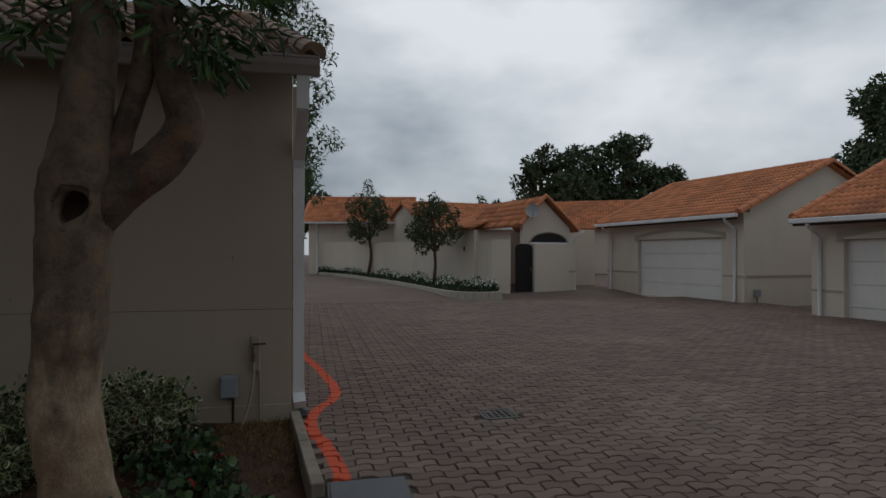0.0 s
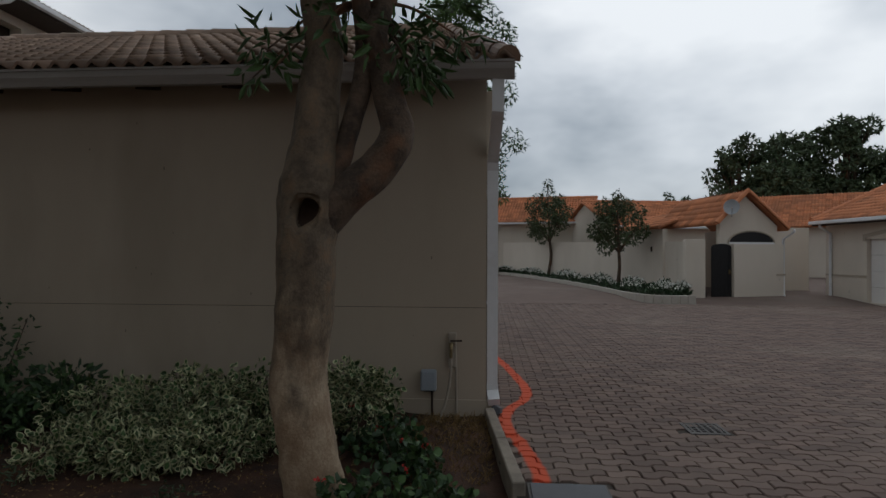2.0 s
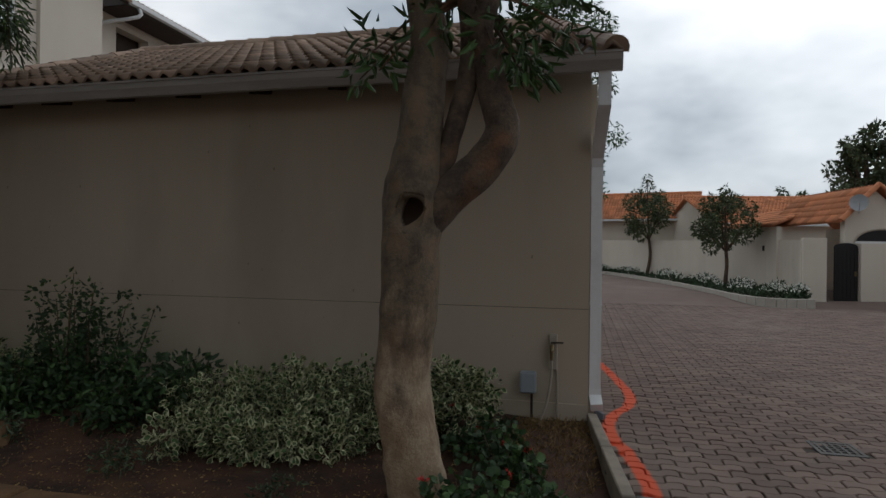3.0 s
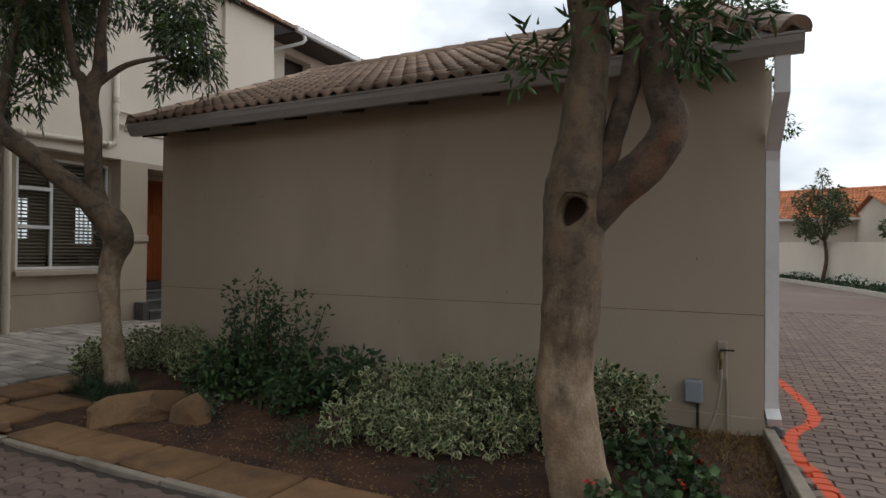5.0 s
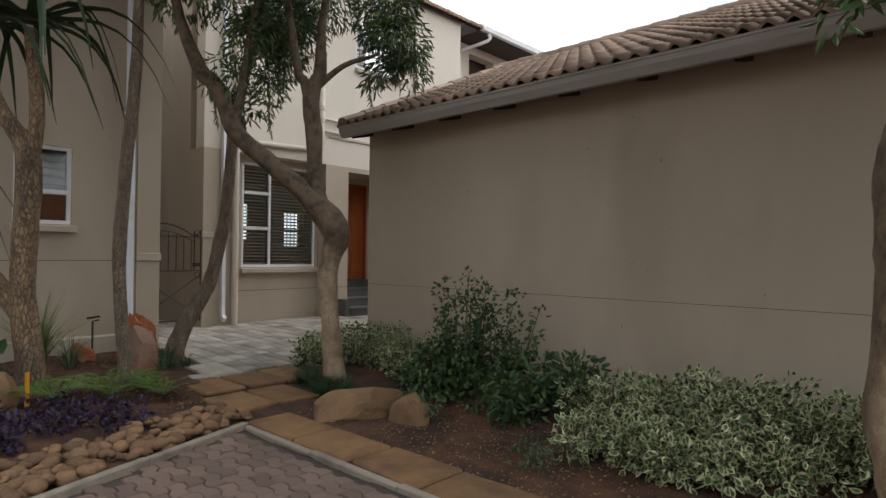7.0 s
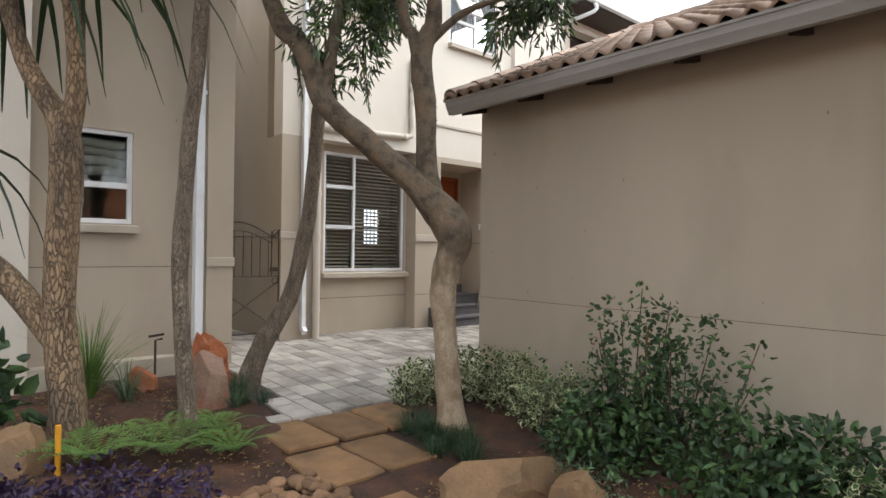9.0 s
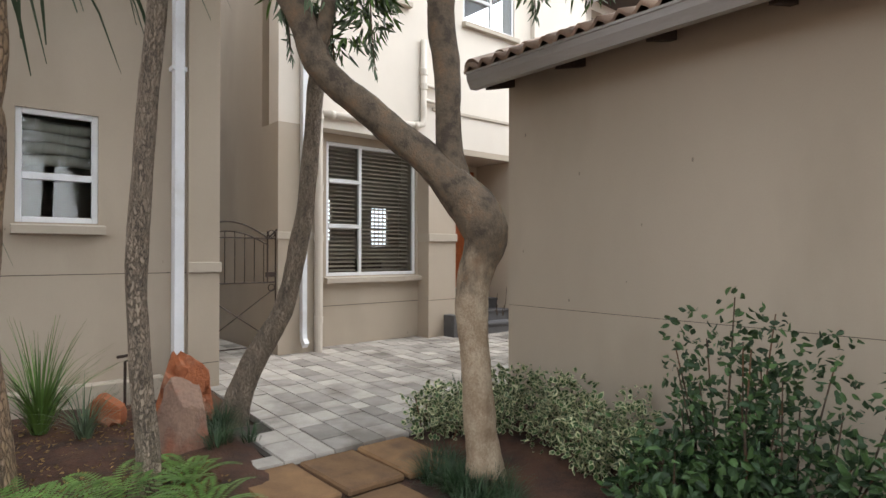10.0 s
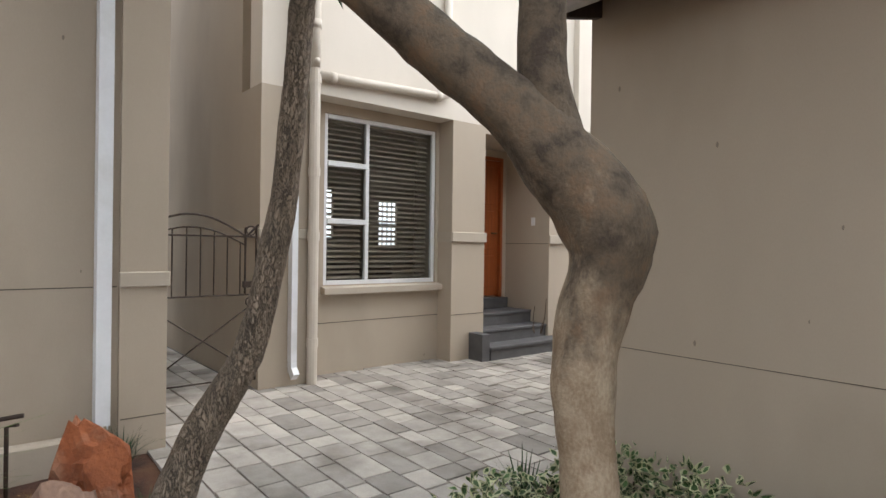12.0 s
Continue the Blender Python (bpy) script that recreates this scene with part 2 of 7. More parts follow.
bark_by_height(BARK, 1.75, 2.4, 0.88)
bark_by_height(BARK_MOTTLED, 2.45, 2.95, 0.96)
BARK_DARK = material("knotted_bark", (0.115, 0.08, 0.055), (0.05, 0.036, 0.026), rough=0.95, scale=7, fine=50, bump=0.8, relief=0.025,
                     stain=(0.2, 0.082, 0.034), stain_scale=3.2, stain_amount=0.6, lo=0.54, hi=0.8)
BARK_ROUGH = material("fissured_bark", (0.36, 0.28, 0.205), (0.2, 0.155, 0.115), rough=0.95, scale=14, fine=70, bump=1.0, relief=0.03, stretch=(1, 1, 0.32), cells=64.0, lo=0.5, hi=0.85)
HOLLOW = material("tree_hollow", (0.045, 0.026, 0.018), rough=1.0, scale=8)
LEAF_DARK = leaf_material("leaf_dark", (0.036, 0.068, 0.027), (0.02, 0.042, 0.019))
LEAF_MID = leaf_material("leaf_mid", (0.062, 0.115, 0.034), (0.036, 0.072, 0.025))
LEAF_GREY = leaf_material("leaf_grey_green", (0.11, 0.15, 0.085), (0.065, 0.1, 0.055))
LEAF_BRIGHT = leaf_material("leaf_bright", (0.105, 0.185, 0.04), (0.06, 0.115, 0.028))
LEAF_CREAM = leaf_material("leaf_cream_edge", (0.48, 0.48, 0.29), (0.34, 0.345, 0.2), vary=0.25)
LEAF_PURPLE = leaf_material("leaf_purple", (0.035, 0.018, 0.05), (0.02, 0.012, 0.028))
LEAF_FAR = leaf_material("leaf_far", (0.085, 0.12, 0.058), (0.05, 0.075, 0.038))
PETAL_WHITE = material("white_petal", (0.78, 0.78, 0.72), rough=0.7, bump=0)
PETAL_RED = material("red_petal", (0.45, 0.03, 0.025), rough=0.6, bump=0)
PETAL_YELLOW = material("yellow_petal", (0.6, 0.5, 0.16), rough=0.6, bump=0)
STONE_ORANGE = material("orange_rock", (0.36, 0.115, 0.045), (0.22, 0.07, 0.032), rough=0.9, scale=5, fine=40, bump=0.8, relief=0.03,
                        stain=(0.42, 0.27, 0.19), stain_scale=3, stain_amount=0.6)
STONE_PINK = material("pink_grey_rock", (0.27, 0.17, 0.122), (0.15, 0.09, 0.065), rough=0.9, scale=5, fine=40, bump=0.7, relief=0.03,
                      stain=(0.3, 0.1, 0.05), stain_scale=3, stain_amount=0.7)
STONE_TAN = material("tan_rock", (0.235, 0.14, 0.07), (0.14, 0.082, 0.043), rough=0.9, scale=4, fine=40, bump=0.8, relief=0.03,
                     stain=(0.12, 0.085, 0.055), stain_scale=2.5, stain_amount=0.6)
PEBBLE = material("pebble", (0.21, 0.115, 0.058), (0.11, 0.066, 0.038), rough=0.8, scale=6, fine=60, bump=0.3, vary=0.35)
IRON = material("wrought_iron", (0.035, 0.025, 0.02), (0.055, 0.035, 0.025), rough=0.6, metal=0.4, scale=20, bump=0.2)
DARK_STEEL = material("black_steel", (0.02, 0.02, 0.022), rough=0.5, metal=0.3)
DOOR_WOOD = material("orange_wood", (0.34, 0.085, 0.022), (0.24, 0.058, 0.016), rough=0.45, scale=3, fine=50, stretch=(8, 8, 0.7), bump=0.15)
STEP_GREY = material("slate_step", (0.10, 0.095, 0.095), (0.07, 0.066, 0.066), rough=0.7, scale=6, fine=70, bump=0.2, vary=0.1)
BLIND = material("blind_slat", (0.33, 0.27, 0.21), (0.28, 0.225, 0.175), rough=0.5, scale=6, bump=0, vary=0.1)
ROOM = material("room_paint", (0.32, 0.27, 0.21), rough=0.9, scale=2)
CURTAIN = material("curtain_cloth", (0.3, 0.28, 0.24), rough=0.95, scale=2, stretch=(1, 14, 1))
BOX_GREY = material("grey_plastic", (0.30, 0.33, 0.36), (0.26, 0.285, 0.31), rough=0.5, scale=8, bump=0.05)
HOSE = material("old_hose", (0.36, 0.31, 0.25), rough=0.6, scale=9)
BRASS = material("dull_brass", (0.2, 0.15, 0.08), rough=0.45, metal=0.8, scale=12)
CAST = material("cast_iron", (0.12, 0.115, 0.11), (0.08, 0.078, 0.076), rough=0.7, metal=0.3, scale=12, bump=0.3)
COVER = material("slate_cover", (0.085, 0.09, 0.1), (0.065, 0.07, 0.08), rough=0.6, scale=6, bump=0.15)
GARAGE_DOOR = material("garage_door_paint", (0.78, 0.76, 0.73), (0.72, 0.7, 0.67), rough=0.5, scale=2, bump=0.03)
DISH = material("dish_grey", (0.3, 0.31, 0.32), rough=0.5, scale=5)
TIMBER_POST = material("yellow_plastic", (0.6, 0.27, 0.02), rough=0.5, scale=8)
TERRACOTTA = material("terracotta", (0.33, 0.11, 0.06), rough=0.8, scale=8)
GLASS = glass_material("window_glass")


def paver_material():
    """Worn clay pavers with a hand-painted orange line that follows the garage corner and the kerb."""
    m = material("clay_paver", (0.165, 0.112, 0.09), (0.115, 0.08, 0.067), rough=0.85, scale=2.2, fine=90, bump=0.35, relief=0.004, vary=0.2,
                 stain=(0.21, 0.165, 0.135), stain_scale=0.4, stain_amount=0.45, coords="World")
    return m


PAVER = paver_material()
PAVER_JOINED = material("clay_paver_field", (0.165, 0.112, 0.09), (0.115, 0.08, 0.067), rough=0.85, scale=2.2, fine=90, bump=0.35, relief=0.004,
                        vary=0.2, island=True, stain=(0.21, 0.165, 0.135), stain_scale=0.4, stain_amount=0.45, coords="World")


def paint_line(m):
    n, l = m.node_tree.nodes, m.node_tree.links
    b = n["Principled BSDF"]
    src = b.inputs["Base Color"].links[0].from_socket
    geo = n.new("ShaderNodeNewGeometry")
    sep = n.new("ShaderNodeSeparateXYZ")
    l.new(geo.outputs["Position"], sep.inputs[0])
    mr = n.new("ShaderNodeMapRange")
    mr.inputs["From Min"].default_value = -1.5
    mr.inputs["From Max"].default_value = 5.5
    l.new(sep.outputs["Y"], mr.inputs["Value"])
    cv = n.new("ShaderNodeFloatCurve")
    c = cv.mapping.curves[0]
    line = [(-1.5, 0.37), (-0.9, 0.28), (-0.25, 0.17), (0.15, 0.23), (0.55, 0.39), (0.95, 0.43), (1.5, 0.37), (2.3, 0.25), (3.4, 0.05), (5.5, -0.12)]
    c.points[0].location = (0.0, line[0][1] + 0.5)
    c.points[1].location = (1.0, line[-1][1] + 0.5)
    for yy, xx in line[1:-1]:
        c.points.new((yy + 1.5) / 7.0, xx + 0.5)
    cv.mapping.update()
    l.new(mr.outputs[0], cv.inputs["Value"])
    ns = n.new("ShaderNodeTexNoise")
    ns.inputs["Scale"].default_value = 9
    ns.inputs["Detail"].default_value = 4
    l.new(geo.outputs["Position"], ns.inputs["Vector"])
    d = n.new("ShaderNodeMath")
    d.operation = 'SUBTRACT'
    l.new(sep.outputs["X"], d.inputs[0])
    l.new(cv.outputs[0], d.inputs[1])
    d2 = n.new("ShaderNodeMath")
    d2.operation = 'ADD'
    d2.inputs[1].default_value = 0.5
    l.new(d.outputs[0], d2.inputs[0])
    ab = n.new("ShaderNodeMath")
    ab.operation = 'ABSOLUTE'
    l.new(d2.outputs[0], ab.inputs[0])
    wob = n.new("ShaderNodeMath")
    wob.operation = 'MULTIPLY_ADD'
    wob.inputs[1].default_value = 0.04
    l.new(ns.outputs["Fac"], wob.inputs[0])
    l.new(ab.outputs[0], wob.inputs[2])
    mask = n.new("ShaderNodeMapRange")
    mask.inputs["From Min"].default_value = 0.085
    mask.inputs["From Max"].default_value = 0.062
    mask.inputs["To Max"].default_value = 0.93
    l.new(wob.outputs[0], mask.inputs["Value"])
    lo = n.new("ShaderNodeMath")
    lo.operation = 'GREATER_THAN'
    lo.inputs[1].default_value = -1.7
    l.new(sep.outputs["Y"], lo.inputs[0])
    mu = n.new("ShaderNodeMath")
    mu.operation = 'MULTIPLY'
    l.new(mask.outputs[0], mu.inputs[0])
    l.new(lo.outputs[0], mu.inputs[1])
    mx = n.new("ShaderNodeMixRGB")
    mx.inputs[2].default_value = (0.62, 0.085, 0.03, 1)
    l.new(mu.outputs[0], mx.inputs[0])
    l.new(src, mx.inputs[1])
    l.new(mx.outputs[0], b.inputs["Base Color"])


paint_line(PAVER)
paint_line(PAVER_JOINED)
JOINT = material("paving_sand", (0.06, 0.047, 0.038), (0.042, 0.033, 0.028), rough=0.95, scale=3, fine=50, bump=0.5, relief=0.006, coords="World")
paint_line(JOINT)

# ---------------------------------------------------------------- building blocks


def finish(name, bm, mats, smooth=False):
    me = bpy.data.meshes.new(name)
    bm.normal_update()
    bm.to_mesh(me)
    bm.free()
    for m in (mats if isinstance(mats, (list, tuple)) else [mats]):
        me.materials.append(m)
    if smooth:
        me.polygons.foreach_set("use_smooth", [True] * len(me.polygons))
    return new(name, me)


def part(name, bm, mat, parent=None, label="", smooth=False):
    """One mesh object under a thing or under a part."""
    ob = finish(name, bm, mat, smooth)
    if parent:
        ob.parent = parent
    return tagged(ob, label)


def thing(name, place=None, label="", category="", group="", kind=""):
    ob = new(name)
    ob.empty_display_size = 0.1
    if place is not None:
        ob.matrix_world = place if isinstance(place, Matrix) else Matrix.Translation(place)
    return tagged(ob, label, category, group, kind)


def box(bm, x0, x1, y0, y1, z0, z1, bevel=0.0):
    made = bmesh.ops.create_cube(bm, size=1)
    bmesh.ops.transform(bm, verts=made["verts"], matrix=Matrix.LocRotScale(((x0 + x1) / 2, (y0 + y1) / 2, (z0 + z1) / 2), None, (abs(x1 - x0), abs(y1 - y0), abs(z1 - z0))))
    if bevel:
        edges = {ed for v in made["verts"] for ed in v.link_edges}
        bmesh.ops.bevel(bm, geom=list(edges), offset=bevel, segments=1, affect='EDGES')
    return bm


def boxed(*dims, bevel=0.0):
    return box(bmesh.new(), *dims, bevel=bevel)


def tube(bm, points, sides=10, square=None, caps=True, rough=0.0, seed=0):
    """A swept pipe or limb through (x, y, z, radius). square: (width, depth) for a rectangular section."""
    pts = [Vector(p[:3]) for p in points]
    up = Vector((0.31, 0.17, 0.93)).normalized()
    rings, side_prev = [], None
    for i, p in enumerate(pts):
        d = (pts[min(i + 1, len(pts) - 1)] - pts[max(i - 1, 0)]).normalized()
        if side_prev is None:
            ref = Vector((1, 0, 0)) if square else up
            if abs(d.dot(ref)) > 0.95:
                ref = Vector((0, 1, 0))
            side = (ref - d * d.dot(ref)).normalized()
        else:
            side = (side_prev - d * d.dot(side_prev)).normalized()
        side_prev = side
        other = d.cross(side).normalized()
        ring = []
        if square:
            for a, b in ((-1, -1), (1, -1), (1, 1), (-1, 1)):
                ring.append(bm.verts.new(p + side * a * square[0] / 2 + other * b * square[1] / 2))
        else:
            r = points[i][3]
            for k in range(sides):
                ang = 2 * math.pi * k / sides
                q = side * math.cos(ang) + other * math.sin(ang)
                rr = r
                if rough:
                    rr *= 1 + rough * noise.noise((p * 3.1 + q * 1.3) + Vector((seed, 0, 0))) + rough * 0.5 * noise.noise((p * 11 + q * 2.5) + Vector((seed, 5, 0)))
                ring.append(bm.verts.new(p + q * rr))
        rings.append(ring)
    for a, b in zip(rings, rings[1:]):
        m = len(a)
        for k in range(m):
            bm.faces.new((a[k], a[(k + 1) % m], b[(k + 1) % m], b[k]))
    if caps:
        bm.faces.new(list(reversed(rings[0])))
        bm.faces.new(rings[-1])
    return bm


def spline(points, steps=4):
    """Catmull-Rom through the points, with radii."""
    p = [np.array(q, float) for q in points]
    p = [2 * p[0] - p[1]] + p + [2 * p[-1] - p[-2]]
    out = []
    for i in range(1, len(p) - 2):
        for k in range(steps):
            t = k / steps
            out.append(0.5 * (2 * p[i] + (p[i + 1] - p[i - 1]) * t + (2 * p[i - 1] - 5 * p[i] + 4 * p[i + 1] - p[i + 2]) * t * t
                              + (3 * p[i] - p[i - 1] - 3 * p[i + 1] + p[i + 2]) * t ** 3))
    out.append(p[-2])
    return [tuple(q) for q in out]


def prism(bm, outline, axis, a, b):
    """A polygon of (s, t) pushed from a to b along an axis: 'x' (s=y), 'y' (s=x) or 'z' (s=x, t=y)."""
    def at(s, t, d):
        return {"x": (d, s, t), "y": (s, d, t), "z": (s, t, d)}[axis]
    lo = [bm.verts.new(at(s, t, a)) for s, t in outline]
    hi = [bm.verts.new(at(s, t, b)) for s, t in outline]
    bm.faces.new(lo)
    bm.faces.new(hi)
    for k in range(len(outline)):
        j = (k + 1) % len(outline)
        bm.faces.new((lo[k], lo[j], hi[j], hi[k]))
    bmesh.ops.recalc_face_normals(bm, faces=bm.faces)
    return bm


def wall_mesh(axis, a, b, s0, s1, z0, z1, holes=()):
    """A wall of thickness a..b across an axis, from s0 to s1 along it, with rectangular holes (s0, s1, z0, z1)."""
    bm = bmesh.new()
    cuts = sorted({s0, s1, *[h[0] for h in holes], *[h[1] for h in holes]})
    for c0, c1 in zip(cuts, cuts[1:]):
        mid = (c0 + c1) / 2
        spans, z = [], z0
        for h in sorted((h for h in holes if h[0] < mid < h[1]), key=lambda h: h[2]):
            spans.append((z, h[2]))
            z = h[3]
        spans.append((z, z1))
        for q0, q1 in spans:
            if q1 - q0 > 1e-4:
                if axis == "x":
                    box(bm, a, b, c0, c1, q0, q1)
                else:
                    box(bm, c0, c1, a, b, q0, q1)
    bmesh.ops.remove_doubles(bm, verts=bm.verts, dist=1e-4)
    inner = [f for f in bm.faces if any(g is not f and (g.calc_center_median() - f.calc_center_median()).length < 1e-4 for v in f.verts for g in v.link_faces)]
    bmesh.ops.delete(bm, geom=inner, context='FACES')
    return bm


def raw(name, verts, faces, mats, parent=None, label="", index=None, smooth=False):
    """One mesh straight from arrays."""
    me = bpy.data.meshes.new(name)
    me.from_pydata([tuple(v) for v in verts], [], faces)
    for m in (mats if isinstance(mats, (list, tuple)) else [mats]):
        me.materials.append(m)
    if index is not None:
        me.polygons.foreach_set("material_index", index)
    if smooth:
        me.polygons.foreach_set("use_smooth", [True] * len(me.polygons))
    ob = new(name, me)
    if parent:
        ob.parent = parent
    return tagged(ob, label)


def unit(v):
    return v / np.maximum(np.linalg.norm(v, axis=-1, keepdims=True), 1e-9)


def leaf_arrays(rng, centres, outward, length, width, droop=0.3, spread=0.9, bend=0.25):
    """Leaf blades as folded six-cornered blades, one for each centre."""
    k = len(centres)
    d = unit(outward + rng.normal(0, spread, (k, 3)))
    d[:, 2] -= droop
    d = unit(d)
    s = unit(np.cross(d, rng.normal(0, 1, (k, 3))))
    nrm = np.cross(s, d)
    ln = length * rng.uniform(0.65, 1.25, (k, 1))
    wd = width * rng.uniform(0.7, 1.2, (k, 1))
    base = centres
    tip = base + d * ln - nrm * ln * bend
    m1 = base + d * ln * 0.35 + nrm * wd * 0.15
    m2 = base + d * ln * 0.7 - nrm * ln * bend * 0.45
    vs = np.stack([base, m1 + s * wd * 0.5, m2 + s * wd * 0.42, tip, m2 - s * wd * 0.42, m1 - s * wd * 0.5], axis=1).reshape(-1, 3)
    fs = []
    for i in range(k):
        o = i * 6
        fs.append((o, o + 1, o + 2, o + 3))
        fs.append((o, o + 3, o + 4, o + 5))
    return vs, fs


def clumps(rng, blobs, per, squash=1.0):
    """Points near the skins of overlapping blobs (x, y, z, r), and their outward directions."""
    cs, ds = [], []
    for x, y, z, r in blobs:
        k = max(6, int(per * r * r))
        d = unit(rng.normal(0, 1, (k, 3)))
        rad = r * rng.uniform(0.45, 1.08, (k, 1)) ** 0.6
        cs.append(np.array([x, y, z]) + d * rad * np.array([1, 1, squash]))
        ds.append(d)
    return np.concatenate(cs), np.concatenate(ds)


def smoothstep(a, b, x):
    t = np.clip((x - a) / (b - a), 0, 1)
    return t * t * (3 - 2 * t)


def ground_z(x, y):
    """The lie of the drive: a slight dip by the planting bed, and a rise towards the far houses."""
    z = -0.09 * float(smoothstep(-1.0, -4.5, x)) * float(smoothstep(0.5, -2.0, y))
    return z + 0.019 * max(0.0, y - 12.0)


# ---------------------------------------------------------------- ground sheet
def build_ground():
    xs = np.concatenate([[-600, -200, -80, -40, -25], np.arange(-16, 20.1, 1.0), [25, 35, 60, 150, 600]])
    ys = np.concatenate([[-600, -150, -50, -25], np.arange(-12, 42.1, 1.0), [50, 80, 200, 600]])
    vs = [(x, y, min(ground_z(x, y), 1.0) - 0.16 if y < 14 else min(ground_z(x, y), 1.0) - 0.02 - 0.14 * max(0, 16 - y) / 2) for y in ys for x in xs]
    w = len(xs)
    fs = [(j * w + i, j * w + i + 1, (j + 1) * w + i + 1, (j + 1) * w + i) for j in range(len(ys) - 1) for i in range(w - 1)]
    tagged(raw("ground", vs, fs, [FAR_PAVING], smooth=True), "dusty red-brown paved ground running off to the distance", "ground", kind="structure")


FAR_PAVING = material("distant_paving", (0.16, 0.112, 0.092), (0.12, 0.085, 0.072), rough=0.9, scale=1.5, fine=25, bump=0.4, relief=0.01,
                      stain=(0.2, 0.16, 0.135), stain_scale=0.3, stain_amount=0.5, coords="World")
build_ground()

# ---------------------------------------------------------------- roof tiles
TILE_W, TILE_L = 0.34, 0.31


def tile_profile(columns=12):
    """An S-shaped tile section: (across, height)."""
    out = []
    for i in range(columns + 1):
        s = i / columns
        out.append((s * TILE_W, 0.062 * (0.5 - 0.5 * math.cos(4 * math.pi * s)) ** 1.2))
    return out


def tile_mesh(name, mat):
    prof = tile_profile()
    vs, fs = [], []
    k = len(prof)
    for v, lift in ((-0.045, 0.04), (TILE_L, 0.004)):
        for s, h in prof:
            vs.append((s, v, h + lift))
    for s, h in prof:
        vs.append((s, -0.045, h + 0.006))
    for i in range(k - 1):
        fs.append((i, i + 1, k + i + 1, k + i))
        fs.append((2 * k + i, 2 * k + i + 1, i + 1, i))
    me = bpy.data.meshes.new(name)
    me.from_pydata(vs, [], fs)
    me.materials.append(mat)
    me.polygons.foreach_set("use_smooth", [True] * len(me.polygons))
    return me


def tile_field(name, origin, along, up, width, length, mat, parent, keep=None, columns=4):
    """Tiles joined into one mesh on a slope: origin at the lower corner, along the eave, up the slope. keep(s, t): inside the outline."""
    along, up = Vector(along).normalized(), Vector(up).normalized()
    nrm = along.cross(up).normalized()
    rng = random.Random(4)
    vs, fs = [], []
    prof = tile_profile(columns * 2)
    for j in range(int(length / TILE_L) + 1):
        for i in range(int(width / TILE_W) + 1):
            s0, t0 = i * TILE_W, j * TILE_L
            if keep and not keep(s0 + TILE_W / 2, t0 + TILE_L / 2):
                continue
            if s0 + TILE_W * 0.5 > width or t0 + TILE_L * 0.5 > length:
                continue
            o = len(vs)
            k = len(prof)
            dz = rng.uniform(-0.004, 0.006)
            t1 = min(t0 + TILE_L, length)
            for v, lift in ((t0 - 0.045, 0.03), (t1, 0.004)):
                for s, h in prof:
                    vs.append(Vector(origin) + along * (s0 + s) + up * v + nrm * (h + lift + dz))
            for s, h in prof:
                vs.append(Vector(origin) + along * (s0 + s) + up * (t0 - 0.045) + nrm * (h + 0.004))
            for q in range(k - 1):
                fs.append((o + q, o + q + 1, o + k + q + 1, o + k + q))
                fs.append((o + 2 * k + q, o + 2 * k + q + 1, o + q + 1, o + q))
    return raw(name, vs, fs, mat, parent, smooth=True)


def ridge_caps(name, a, b, mat, parent, r=0.11):
    """Half-round ridge caps end to end."""
    a, b = Vector(a), Vector(b)
    d = b - a
    k = max(1, int(d.length / 0.4))
    side = Vector((-d.y, d.x, 0)).normalized()
    upv = side.cross(d).normalized()
    if upv.z < 0:
        upv = -upv
    rot = Matrix((d.normalized(), side, upv)).transposed().to_4x4()
    bm = bmesh.new()
    rings = []
    step = d.length / k
    for q, rr in ((0.0, r * 1.08), (step * 1.06, r * 0.94)):
        rings.append([bm.verts.new((q, math.cos(g) * rr, math.sin(g) * rr - 0.03)) for g in np.linspace(-0.25, math.pi + 0.25, 9)])
    for m in range(8):
        bm.faces.new((rings[0][m], rings[0][m + 1], rings[1][m + 1], rings[1][m]))
    bm.faces.new(rings[0])
    me = bpy.data.meshes.new(name)
    bm.to_mesh(me)
    bm.free()
    me.materials.append(mat)
    for i in range(k):
        ob = new(name, me)
        ob.parent = parent
        ob.matrix_local = Matrix.Translation(a + d * (i / k)) @ rot


# ---------------------------------------------------------------- near garage
GX0, GX1, GY1 = -7.35, 0.0, 6.5
SLOPE = 0.45
SKEW = -0.215      # the drive end is not square to the bed side
ROOF_L, ROOF_R = -7.43, 0.24
EAVE_Y, EAVE_Z = -0.46, 3.12
RIDGE_Y = 3.2


def roof_z(y):
    return EAVE_Z + (min(y, 2 * RIDGE_Y - y) - EAVE_Y) * SLOPE


